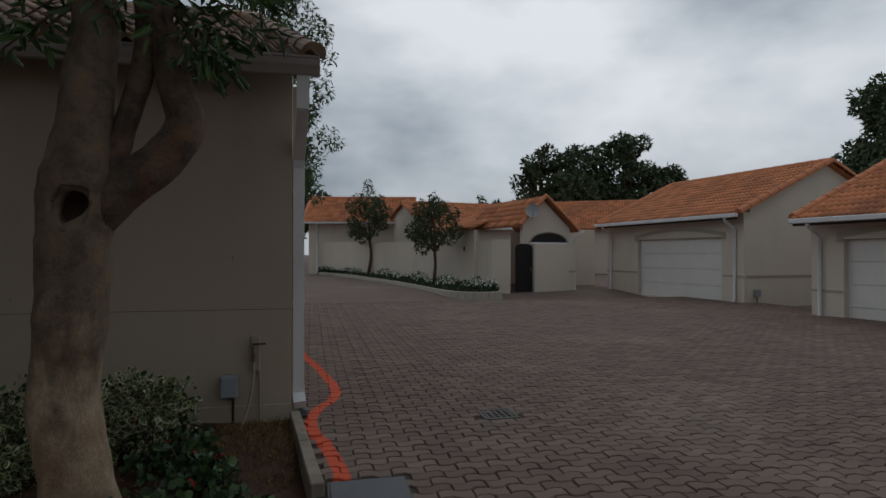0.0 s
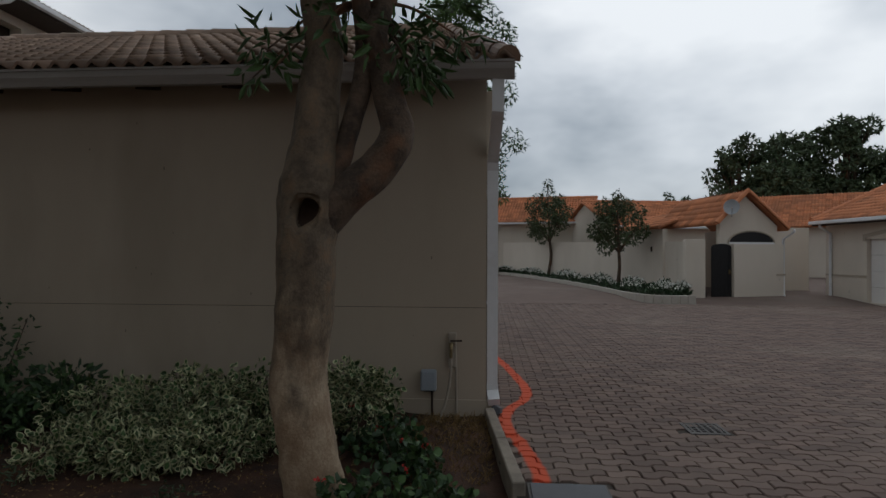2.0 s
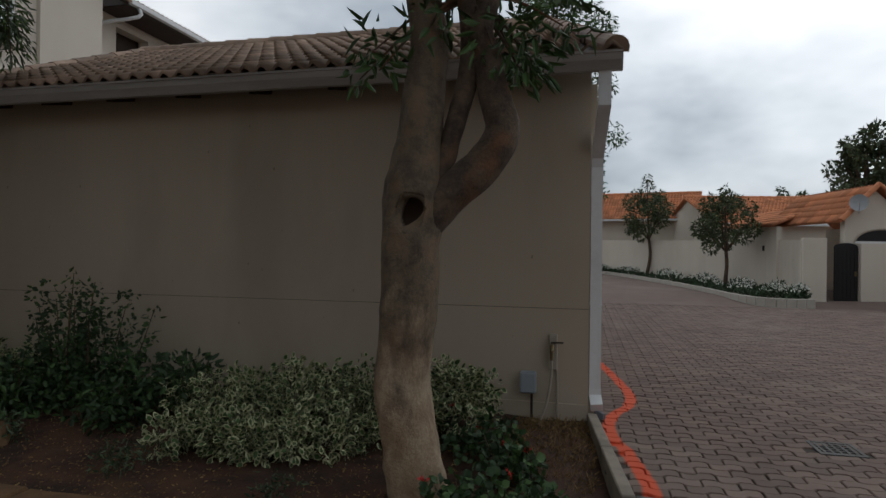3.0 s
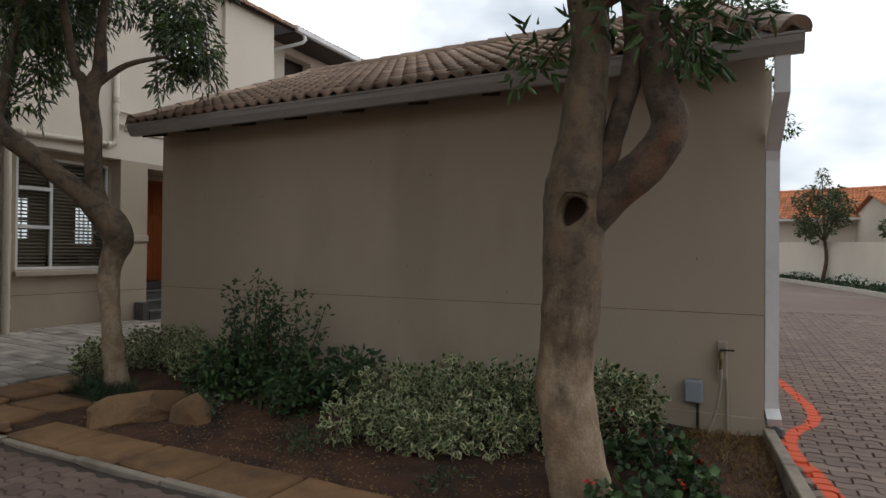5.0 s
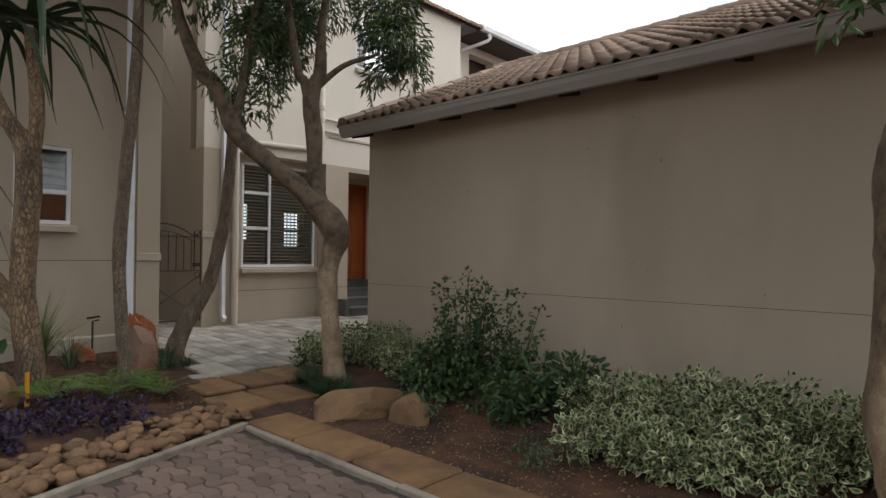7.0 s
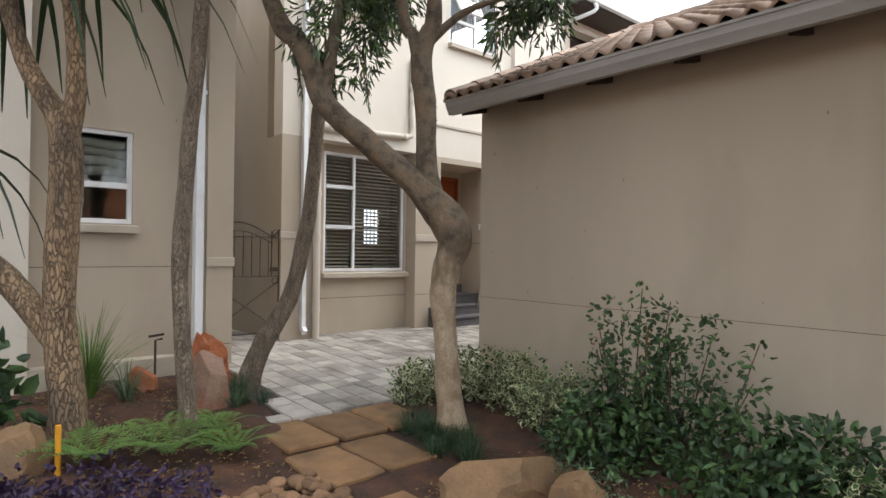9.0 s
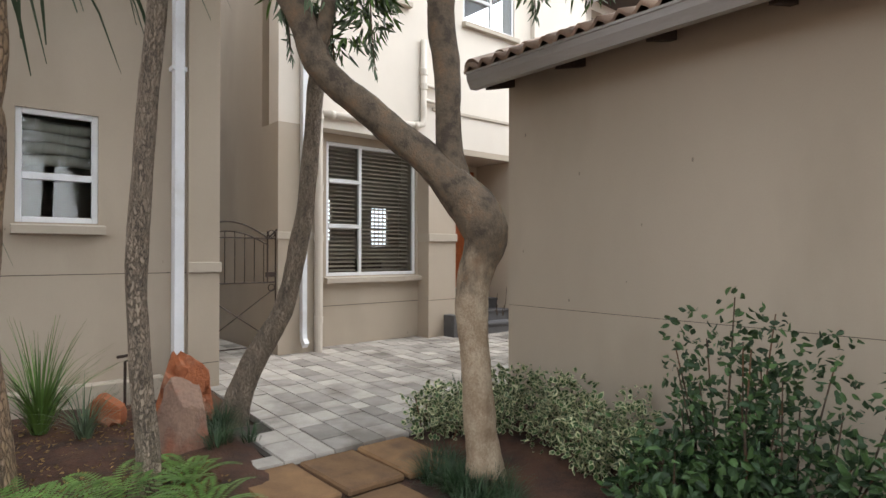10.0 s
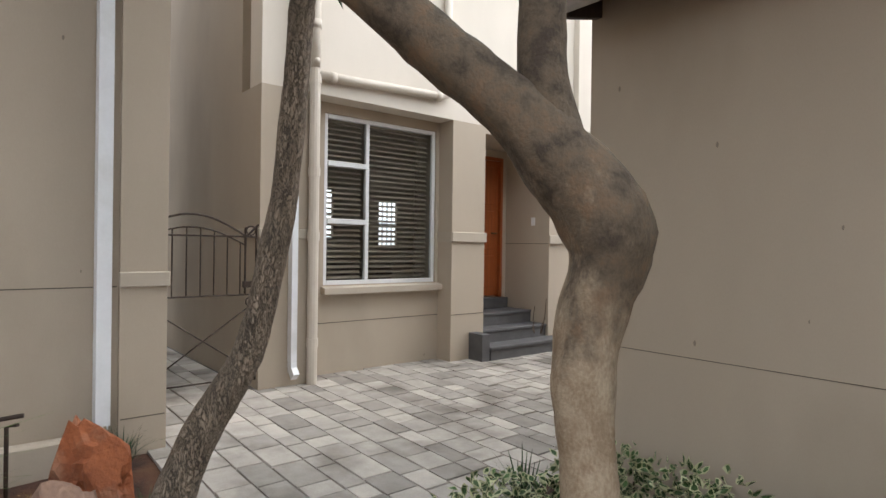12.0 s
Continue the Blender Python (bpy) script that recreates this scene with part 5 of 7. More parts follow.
def near_tree():
    t = thing("shade_tree", (-1.05, -1.89, 0), "smooth-barked garden tree with a pruned hollow and forked limbs", "tree")
    t_inv = Matrix.Translation((1.05, 1.89, 0))
    trunk = [(-1.04, -1.89, -0.25, 0.215), (-1.05, -1.89, -0.03, 0.192), (-1.09, -1.89, 0.22, 0.187), (-1.15, -1.89, 0.57, 0.186), (-1.155, -1.89, 0.79, 0.176), (-1.13, -1.89, 1.11, 0.18), (-1.12, -1.89, 1.47, 0.184),
             (-1.11, -1.89, 1.65, 0.188), (-1.11, -1.89, 1.84, 0.182), (-1.09, -1.88, 2.0, 0.166), (-1.07, -1.88, 2.18, 0.146), (-1.05, -1.88, 2.36, 0.137), (-1.04, -1.87, 2.54, 0.13), (-1.03, -1.87, 2.9, 0.118), (-1.15, -1.95, 3.6, 0.09), (-1.3, -2.05, 4.4, 0.05)]
    fork = [(-1.06, -1.88, 1.62, 0.12), (-0.95, -1.87, 1.76, 0.13), (-0.83, -1.85, 1.88, 0.128), (-0.69, -1.83, 2.0, 0.121), (-0.59, -1.82, 2.13, 0.114), (-0.56, -1.81, 2.25, 0.107), (-0.59, -1.82, 2.38, 0.1), (-0.63, -1.83, 2.52, 0.094),
            (-0.66, -1.84, 2.7, 0.088), (-0.69, -1.85, 2.9, 0.08), (-0.5, -1.65, 3.5, 0.055), (-0.2, -1.45, 4.2, 0.03)]
    eye = Vector((-1.085, -2.045, 1.715))
    inner = [(-0.98, -1.86, 1.9, 0.08), (-0.92, -1.84, 2.04, 0.07), (-0.88, -1.83, 2.18, 0.063), (-0.83, -1.83, 2.35, 0.063), (-0.79, -1.84, 2.5, 0.066), (-0.76, -1.85, 2.7, 0.066), (-0.77, -1.86, 2.95, 0.06), (-0.8, -2.25, 3.6, 0.04)]
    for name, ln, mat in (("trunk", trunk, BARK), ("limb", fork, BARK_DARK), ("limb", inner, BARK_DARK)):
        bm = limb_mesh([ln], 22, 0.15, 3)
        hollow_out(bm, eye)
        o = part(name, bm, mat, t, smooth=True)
        o.data.materials.append(HOLLOW)
        o.matrix_parent_inverse = t_inv
    # swollen rim round the pruned hollow
    rim = bmesh.new()
    tube(rim, [(eye.x + 0.094 * math.cos(a) + 0.022 * math.sin(a) + 0.008 * math.sin(3 * a), eye.y + 0.02 + 0.045 * math.cos(a) ** 2, eye.z + 0.122 * math.sin(a) + 0.01 * math.cos(2 * a + 1), 0.036 + 0.012 * math.cos(a + 2.6) + 0.006 * math.sin(4 * a)) for a in np.linspace(0, 2 * math.pi, 25)], 8, caps=False, rough=0.45)
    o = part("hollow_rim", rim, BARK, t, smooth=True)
    o.matrix_parent_inverse = t_inv
    rng = np.random.default_rng(5)
    blobs = [(-1.35, -1.95, 2.78, 0.14), (-1.3, -2.0, 2.62, 0.1), (-1.45, -1.95, 2.58, 0.08), (-0.5, -1.75, 2.78, 0.2), (-0.45, -1.75, 2.8, 0.18), (-0.35, -1.75, 2.66, 0.11), (-0.2, -1.7, 2.95, 0.18), (-0.6, -1.95, 2.75, 0.17),
             (-0.42, -1.8, 2.58, 0.12), (-1.0, -2.0, 2.85, 0.15)]
    for k in range(40):
        a, r = rng.uniform(0, 2 * math.pi), rng.uniform(0.2, 1.1)
        blobs.append((-1.1 + r * math.cos(a), -1.8 + r * math.sin(a), rng.uniform(3.35, 5.2) + 0.12 * r, rng.uniform(0.25, 0.45)))
    # wide upper foliage, out of view, added to shade the bed and garage wall
    for k in range(90):
        a, r = rng.uniform(0, 2 * math.pi), 2.9 * rng.uniform(0.1, 1) ** 0.5
        blobs.append((-1.7 + r * math.cos(a), -2.1 + 0.75 * r * math.sin(a), rng.uniform(4.7, 6.0) - 0.1 * r, rng.uniform(0.35, 0.6)))
    c, d = clumps(rng, blobs, 1500)
    vs, fs = leaf_arrays(rng, c, d, 0.13, 0.034, droop=0.55, spread=0.7)
    o = raw("crown", vs, fs, LEAF_MID, t)
    o.matrix_parent_inverse = t_inv
    # limbs that carry the added high crown
    for x, y, z, r in blobs[50::8]:
        ln = [(-1.15, -1.95, 3.6, 0.06), ((x - 1.15) / 2, (y - 1.95) / 2, (z + 4.0) / 2, 0.04), (x, y, z, 0.012)]
        o = part("limb", limb_mesh([ln], 7, 0.08, 5), BARK_DARK, t, smooth=True)
        o.matrix_parent_inverse = t_inv
    # leaf-bearing twigs
    tw = bmesh.new()
    for x, y, z, r in blobs[:10]:
        tube(tw, spline([(-0.8, -1.85, 3.05, 0.02), ((x - 0.8) / 2, (y - 1.85) / 2, (z + 3.15) / 2, 0.012), (x, y, z - r * 0.3, 0.005)], 4), 5)
    o = tagged(part("twig_spray", tw, BARK_DARK, t), kind="stuff")
    o.matrix_parent_inverse = t_inv


near_tree()


def forked_tree():
    t = thing("forked_tree", (-6.2, -1.43, 0), "leaning garden tree with a bent trunk and mottled bark", "tree")
    inv = Matrix.Translation((6.2, 1.43, 0))
    main = [(-6.196, -1.422, -0.150, 0.161), (-6.206, -1.432, 0.099, 0.134), (-6.215, -1.441, 0.204, 0.121), (-6.225, -1.451, 0.412, 0.116), (-6.234, -1.469, 0.667, 0.110), (-6.253, -1.479, 0.875, 0.113), (-6.263, -1.488, 1.045, 0.117), (-6.253, -1.488, 1.254, 0.117),
            (-6.225, -1.451, 1.424, 0.129), (-6.196, -1.422, 1.575, 0.156), (-6.234, -1.460, 1.727, 0.168), (-6.310, -1.545, 1.869, 0.153), (-6.404, -1.649, 2.020, 0.134), (-6.490, -1.734, 2.124, 0.123), (-6.622, -1.876, 2.285, 0.112), (-6.764, -2.037, 2.464, 0.107), (-6.887, -2.169, 2.616, 0.106),
            (-6.963, -2.255, 2.748, 0.108), (-7.000, -2.292, 2.919, 0.106), (-7.048, -2.349, 3.089, 0.100), (-7.123, -2.425, 3.259, 0.096), (-7.209, -2.529, 3.392, 0.090), (-7.350, -2.699, 3.959, 0.061), (-7.445, -2.794, 4.716, 0.033)]
    up = [(-6.272, -1.507, 1.736, 0.095), (-6.329, -1.564, 1.954, 0.109), (-6.357, -1.592, 2.114, 0.101), (-6.367, -1.602, 2.256, 0.096), (-6.367, -1.611, 2.531, 0.096), (-6.376, -1.621, 2.739, 0.101), (-6.395, -1.640, 2.956, 0.106), (-6.395, -1.640, 3.146, 0.102), (-6.367, -1.602, 3.297, 0.087), (-6.329, -1.574, 3.420, 0.078), (-6.310, -1.564, 3.959, 0.052), (-6.215, -1.469, 4.811, 0.026)]
    b3 = [(-6.395, -1.640, 3.032, 0.085), (-6.452, -1.696, 3.297, 0.062), (-6.499, -1.744, 3.401, 0.055), (-6.594, -1.848, 4.243, 0.038)]
    b4 = [(-6.972, -2.264, 2.786, 0.070), (-6.934, -2.226, 2.956, 0.059), (-6.906, -2.198, 3.174, 0.051), (-6.896, -2.179, 3.382, 0.046), (-6.783, -2.084, 4.243, 0.028)]
    b5 = [(-6.385, -1.621, 3.202, 0.047), (-6.168, -1.375, 3.486, 0.033), (-5.884, -1.091, 3.628, 0.019)]
    o = part("trunk", limb_mesh([[(x, y, z, r * 0.9) for x, y, z, r in main]], 18, 0.16, 9), BARK_MOTTLED, t, smooth=True)
    o.matrix_parent_inverse = inv
    thin = lambda ln: [(x, y, z, r * 0.9) for x, y, z, r in ln]
    for ln in map(thin, (up, b3, b4, b5)):
        o = part("limb", limb_mesh([ln], 14, 0.1, 12), BARK_MOTTLED, t, smooth=True)
        o.matrix_parent_inverse = inv
    rng = np.random.default_rng(9)
    blobs = []
    for k in range(26):
        blobs.append((rng.uniform(-7.45, -6.75), rng.uniform(-2.3, -1.5), rng.uniform(3.25, 4.3), rng.uniform(0.14, 0.28)))
    for k in range(22):
        blobs.append((rng.uniform(-6.4, -5.75), rng.uniform(-1.2, -0.4), rng.uniform(3.55, 4.4), rng.uniform(0.14, 0.26)))
    # extra foliage above the view, added to cast shade on the bed
    for k in range(50):
        blobs.append((rng.uniform(-8.3, -5.6), rng.uniform(-3.0, -0.4), rng.uniform(4.3, 5.6), rng.uniform(0.25, 0.5)))
    blobs += [(-7.2, -2.0, 3.05, 0.16), (-7.0, -1.9, 3.08, 0.14), (-6.16, -0.95, 3.42, 0.14), (-5.9, -0.6, 3.75, 0.16)]
    c, d = clumps(rng, blobs, 2000)
    vs, fs = leaf_arrays(rng, c, d, 0.12, 0.024, droop=0.9, spread=0.5)
    o = raw("crown", vs, fs, [LEAF_GREY, LEAF_BRIGHT], t, index=[1 if (i // 2) % 3 == 0 else 0 for i in range(len(fs))])
    o.matrix_parent_inverse = inv
    # hanging sprays
    tw = bmesh.new()
    sc, sd = [], []
    for x, y, z, ln in ((-7.15, -2.05, 3.0, 0.4), (-6.95, -1.85, 3.05, 0.3), (-7.35, -2.3, 3.2, 0.35), (-6.2, -1.0, 3.45, 0.3), (-5.85, -0.6, 3.7, 0.3)):
        tube(tw, [(x, y, z + 0.35, 0.006), (x + 0.03, y, z, 0.005), (x + 0.05, y + 0.02, z - ln, 0.003)], 5)
        for q in np.linspace(0, 1, 26):
            sc.append((x + 0.05 * q, y + 0.02 * q, z - ln * q))
            sd.append((0, 0, -1))
    o = tagged(part("twig_spray", tw, BARK_DARK, t), kind="stuff")
    o.matrix_parent_inverse = inv
    vs, fs = leaf_arrays(rng, np.array(sc), np.array(sd, float), 0.09, 0.016, droop=0.3, spread=0.55)
    o = raw("hanging_leaves", vs, fs, LEAF_GREY, t)
    o.matrix_parent_inverse = inv


forked_tree()


def simple_tree(name, lines, label, mat, base, rough=0.14, sides=12, seed=1):
    t = thing(name, (*base, 0), label, "tree")
    inv = Matrix.Translation((-base[0], -base[1], 0))
    for k, ln in enumerate(lines):
        o = part("trunk" if k == 0 else "limb", limb_mesh([ln], sides, rough, seed + k), mat, t, smooth=True)
        o.matrix_parent_inverse = inv
    return t, inv


lean_tree = simple_tree("leaning_tree", [[(-8.42, -2.36, -0.12, 0.17), (-8.39, -2.3, 0.02, 0.145), (-8.36, -2.25, 0.22, 0.12), (-8.34, -2.2, 0.38, 0.108), (-8.27, -2.09, 0.65, 0.098), (-8.19, -1.96, 0.91, 0.09), (-8.15, -1.88, 1.18, 0.085), (-8.12, -1.84, 1.45, 0.082), (-8.09, -1.79, 1.72, 0.081), (-8.08, -1.76, 1.99, 0.078), (-8.06, -1.73, 2.4, 0.074), (-8.05, -1.71, 2.8, 0.071), (-8.03, -1.68, 3.08, 0.07), (-7.98, -1.6, 3.6, 0.06), (-7.9, -1.5, 4.1, 0.05), (-7.8, -1.4, 5.0, 0.03)]], "leaning slender tree with deeply fissured grey bark", BARK_ROUGH, (-8.39, -2.3))
slim_tree = simple_tree("slender_tree", [[(-7.3, -3.22, -0.12, 0.12), (-7.3, -3.22, 0.05, 0.092), (-7.3, -3.21, 0.28, 0.072), (-7.32, -3.25, 0.79, 0.064), (-7.34, -3.27, 1.29, 0.064), (-7.32, -3.25, 1.84, 0.064), (-7.3, -3.22, 2.4, 0.059), (-7.27, -3.18, 2.91, 0.059), (-7.26, -3.16, 3.34, 0.055), (-7.25, -3.15, 3.9, 0.05), (-7.2, -3.14, 4.8, 0.03)]], "slender upright tree with rough fissured bark", BARK_ROUGH, (-7.3, -3.22), seed=4)



def shading_crown(made, cx, cy, z0, z1, r, seed):
    """A leafy crown well above the walker's view, added to shade the bed below."""
    t, inv = made
    rng = np.random.default_rng(seed)
    blobs = []
    for k in range(60):
        a, q = rng.uniform(0, 6.28), rng.uniform(0, 1) ** 0.5
        blobs.append((cx + r * q * math.cos(a), cy + r * q * math.sin(a), rng.uniform(z0, z1), rng.uniform(0.25, 0.5)))
    c, d = clumps(rng, blobs, 900)
    vs, fs = leaf_arrays(rng, c, d, 0.15, 0.04, droop=0.6)
    o = raw("crown", vs, fs, LEAF_MID, t)
    o.matrix_parent_inverse = inv
    for b in blobs[::6]:
        o = part("limb", limb_mesh([[(cx * 0.7 + t.location.x * 0.3, cy * 0.7 + t.location.y * 0.3, z0 - 0.5, 0.04), ((cx + b[0]) / 2, (cy + b[1]) / 2, (z0 + b[2]) / 2, 0.03), (b[0], b[1], b[2], 0.01)]], 6, 0.05, 2), BARK_DARK, t, smooth=True)
        o.matrix_parent_inverse = inv


# out-of-view foliage added over both trunks to darken the house bed
shading_crown(lean_tree, -8.0, -2.0, 5.3, 7.0, 1.6, 71)
shading_crown(slim_tree, -7.2, -3.6, 5.2, 6.8, 2.0, 72)


def aloe_tree():
    t, inv = simple_tree("tree_aloe", [[(-7.49, -3.97, -0.1, 0.181), (-7.49, -3.97, 0.06, 0.150), (-7.5, -3.98, 0.35, 0.122), (-7.54, -4.03, 0.98, 0.107), (-7.53, -4.02, 1.53, 0.108), (-7.52, -4.01, 2.16, 0.105), (-7.55, -4.05, 2.4, 0.086),
                                        (-7.61, -4.13, 2.55, 0.073), (-7.68, -4.22, 2.75, 0.067), (-7.75, -4.32, 3.11, 0.060), (-7.78, -4.35, 3.45, 0.053)],
                                       [(-7.53, -4.02, 2.1, 0.077), (-7.49, -3.96, 2.52, 0.067), (-7.48, -3.96, 2.83, 0.063), (-7.5, -3.99, 3.19, 0.059), (-7.52, -4.01, 3.48, 0.053)],
                                       [(-7.52, -4.01, 0.7, 0.077), (-7.75, -4.27, 1.17, 0.090), (-7.93, -4.49, 1.41, 0.086), (-8.15, -4.74, 1.6, 0.082), (-8.28, -4.93, 2.1, 0.069)]],
                         "tree aloe with peeling orange-brown trunk and long arching leaves", BARK_ALOE, (-7.49, -3.97), seed=8)
    rng = np.random.default_rng(3)
    for cx, cy, cz, k in ((-7.78, -4.35, 3.5, 20), (-7.52, -4.01, 3.53, 20), (-8.28, -4.93, 2.15, 14)):
        for q in range(k):
            a = 2 * math.pi * q / k + rng.uniform(-0.2, 0.2)
            rise, reach = rng.uniform(0.0, 0.55), rng.uniform(0.75, 1.35)
            bm = bmesh.new()
            prev = None
            for s in np.linspace(0, 1, 9):
                r = reach * s
                z = cz + rise * math.sin(s * 2.2) * 0.9 - 0.8 * s ** 4 - 0.1 * s * s
                w = 0.042 * (1 - s) ** 0.6 + 0.004
                p = Vector((cx + r * math.cos(a), cy + r * math.sin(a), z))
                sd = Vector((-math.sin(a), math.cos(a), 0))
                cur = [bm.verts.new(p + sd * w + Vector((0, 0, w * 0.6))), bm.verts.new(p + Vector((0, 0, -w * 0.25))), bm.verts.new(p - sd * w + Vector((0, 0, w * 0.6)))]
                if prev:
                    bm.faces.new((prev[0], prev[1], cur[1], cur[0]))
                    bm.faces.new((prev[1], prev[2], cur[2], cur[1]))
                prev = cur
            o = part("leaf", bm, LEAF_DARK, t, smooth=True)
            o.matrix_parent_inverse = inv


BARK_ALOE = material("peeling_bark", (0.33, 0.22, 0.125), (0.22, 0.15, 0.095), rough=0.9, scale=6, fine=40, bump=0.9, relief=0.03, stretch=(1, 1, 0.35),
                     stain=(0.12, 0.085, 0.06), stain_scale=6, stain_amount=0.75, lo=0.5, hi=0.78, cells=42.0)
aloe_tree()


# ---------------------------------------------------------------- shrubs and ground cover
def shrub(name, blobs, label, mats, seed, per=700, length=0.06, width=0.035, droop=0.1, split=None, stems=True, rim=False, spread=0.8, bend=0.25):
    rng = np.random.default_rng(seed)
    bx, by, bz = blobs[0][0], blobs[0][1], min(b[2] - b[3] for b in blobs)
    t = thing(name, (bx, by, bz), label, "shrub")
    inv = Matrix.Translation((-bx, -by, -bz))
    c, d = clumps(rng, blobs, per)
    keep = c[:, 1] < -0.03
    c, d = c[keep], d[keep]
    vs, fs = leaf_arrays(rng, c, d, length, width, droop=droop, spread=spread, bend=bend)
    if rim:
        # a pale margin behind each green blade
        v6 = vs.reshape(-1, 6, 3)
        mid = v6.mean(axis=1, keepdims=True)
        nr = unit(np.cross(v6[:, 1] - v6[:, 0], v6[:, 5] - v6[:, 0]))[:, None, :]
        green = mid + (v6 - mid) * 0.7 + nr * 0.0022
        green2 = mid + (v6 - mid) * 0.7 - nr * 0.0022
        allv = np.concatenate([v6, green, green2], axis=1).reshape(-1, 3)
        fs, ix = [], []
        for i in range(len(v6)):
            for b, m in ((0, 0), (6, 1), (12, 1)):
                o = i * 18 + b
                fs += [(o, o + 1, o + 2, o + 3), (o, o + 3, o + 4, o + 5)]
                ix += [m, m]
        o = raw("leaves", allv, fs, mats, t, index=ix)
    else:
        ix = None
        if len(mats) > 1:
            ix = [k % len(mats) for i in range(len(c)) for k in [int(rng.integers(0, 97))] for _ in (0, 1)]
        o = raw("leaves", vs, fs, mats, t, index=ix)
    o.matrix_parent_inverse = inv
    if stems:
        bm = bmesh.new()
        for x, y, z, r in blobs[::3]:
            tube(bm, [(bx + (x - bx) * 0.6, by + (y - by) * 0.6, bz - 0.02, 0.008), (x * 0.8 + bx * 0.2 + 0.05 * math.sin(x * 31), y * 0.8 + by * 0.2, (bz + z) / 2, 0.006), (x, y, z + r * 0.6, 0.004)], 5)
        o = tagged(part("stem_cluster", bm, BARK_DARK, t), kind="stuff")
        o.matrix_parent_inverse = inv
    return t


def plant_bed():
    rng = random.Random(17)
    # variegated shrubs along the garage wall
    for k, (x, y, w, h) in enumerate(((-3.1, -0.85, 0.55, 0.34), (-2.45, -0.75, 0.55, 0.42), (-1.75, -0.65, 0.5, 0.42), (-1.15, -0.6, 0.42, 0.44), (-2.75, -1.25, 0.5, 0.22), (-2.05, -1.2, 0.5, 0.24))):
        blobs = [(x + rng.uniform(-w, w) * 0.8, y + rng.uniform(-0.35, 0.3), bed_height(x, y) + rng.uniform(0.08, h), rng.uniform(0.11, 0.19)) for _ in range(20)]
        shrub("variegated_shrub", blobs, "low shrub with cream-edged green leaves against the wall", [LEAF_CREAM, LEAF_MID], 30 + k, per=3000, length=0.07, width=0.042, rim=True)
    for k, (x, y, w, h) in enumerate(((-7.05, -0.95, 0.3, 0.3), (-6.75, -0.55, 0.4, 0.4), (-6.1, -0.5, 0.42, 0.42), (-5.65, -0.75, 0.3, 0.34))):
        blobs = [(x + rng.uniform(-w, w) * 0.8, y + rng.uniform(-0.3, 0.3), bed_height(x, y) + rng.uniform(0.05, h), rng.uniform(0.09, 0.16)) for _ in range(20)]
        shrub("variegated_shrub", blobs, "pale variegated shrub at the foot of the forked tree", [LEAF_CREAM, LEAF_MID], 50 + k, per=3000, length=0.06, width=0.036, rim=True)
    # tall dark shrub
    blobs = [(-4.85, -0.75, 0.2, 0.2)]
    for sx, sy, top in ((-5.2, -0.75, 1.05), (-5.05, -0.75, 1.15), (-4.85, -0.6, 1.2), (-4.7, -0.65, 1.15), (-4.5, -0.5, 1.05), (-4.8, -0.85, 0.95), (-4.3, -0.5, 0.85), (-4.15, -0.6, 0.7), (-4.6, -0.8, 0.9), (-5.1, -0.9, 0.8)):
        z = 0.15
        while z < top:
            f = z / top
            blobs.append((-4.85 + (sx + 4.85) * (0.4 + 0.75 * f) + rng.uniform(-0.09, 0.09), -0.75 + (sy + 0.75) * f + rng.uniform(-0.08, 0.08), z, 0.105 * (1.3 - 0.6 * f)))
            z += 0.085
    shrub("tall_shrub", blobs, "tall loose dark green shrub against the garage wall", [LEAF_DARK, LEAF_MID], 60, per=1900, length=0.058, width=0.032, droop=0.2)
    # lower dark green shrubs between
    for k, (x, y, w, h) in enumerate(((-5.15, -1.0, 0.42, 0.4), (-4.2, -0.95, 0.45, 0.42), (-3.7, -0.7, 0.35, 0.4))):
        blobs = [(x + rng.uniform(-w, w) * 0.8, y + rng.uniform(-0.3, 0.3), bed_height(x, y) + rng.uniform(0.05, h), rng.uniform(0.1, 0.18)) for _ in range(18)]
        shrub("dark_shrub", blobs, "low dark green leafy shrub in the bed", [LEAF_DARK, LEAF_MID], 70 + k, per=2300, length=0.08, width=0.042)
    for k, (x, y, w) in enumerate(((-0.85, -1.0, 0.3), (-0.6, -1.45, 0.28), (-0.35, -2.05, 0.3), (-0.75, -2.2, 0.25))):
        blobs = [(x + rng.uniform(-w, w) * 0.8, y + rng.uniform(-0.2, 0.2), bed_height(x, y) + rng.uniform(0.03, 0.22), rng.uniform(0.07, 0.12)) for _ in range(14)]
        t = shrub("geranium", blobs, "bushy green geranium with small red blooms", [LEAF_DARK, LEAF_MID], 80 + k, per=2600, length=0.055, width=0.06, bend=0.1)
        r2 = np.random.default_rng(k)
        pts = np.array([(x + r2.uniform(-0.2, 0.2), y + r2.uniform(-0.15, 0.15), bed_height(x, y) + r2.uniform(0.22, 0.34)) for _ in range(2 if k < 2 else 1)])
        cs = np.concatenate([p + r2.normal(0, 0.012, (7, 3)) for p in pts])
        vs, fs = leaf_arrays(r2, cs, unit(r2.normal(0, 1, cs.shape)), 0.022, 0.02)
        o = raw("bloom", vs, fs, PETAL_RED, t, "small red bloom")
        o.matrix_parent_inverse = t.matrix_world.inverted()
    # dry grass patch at the kerb
    r2 = np.random.default_rng(4)
    pts = np.column_stack([r2.uniform(-0.62, 0.05, 2600), r2.uniform(-1.5, -0.06, 2600), np.zeros(2600)])
    pts[:, 2] = [bed_height(a, b) - 0.005 for a, b, _ in pts]
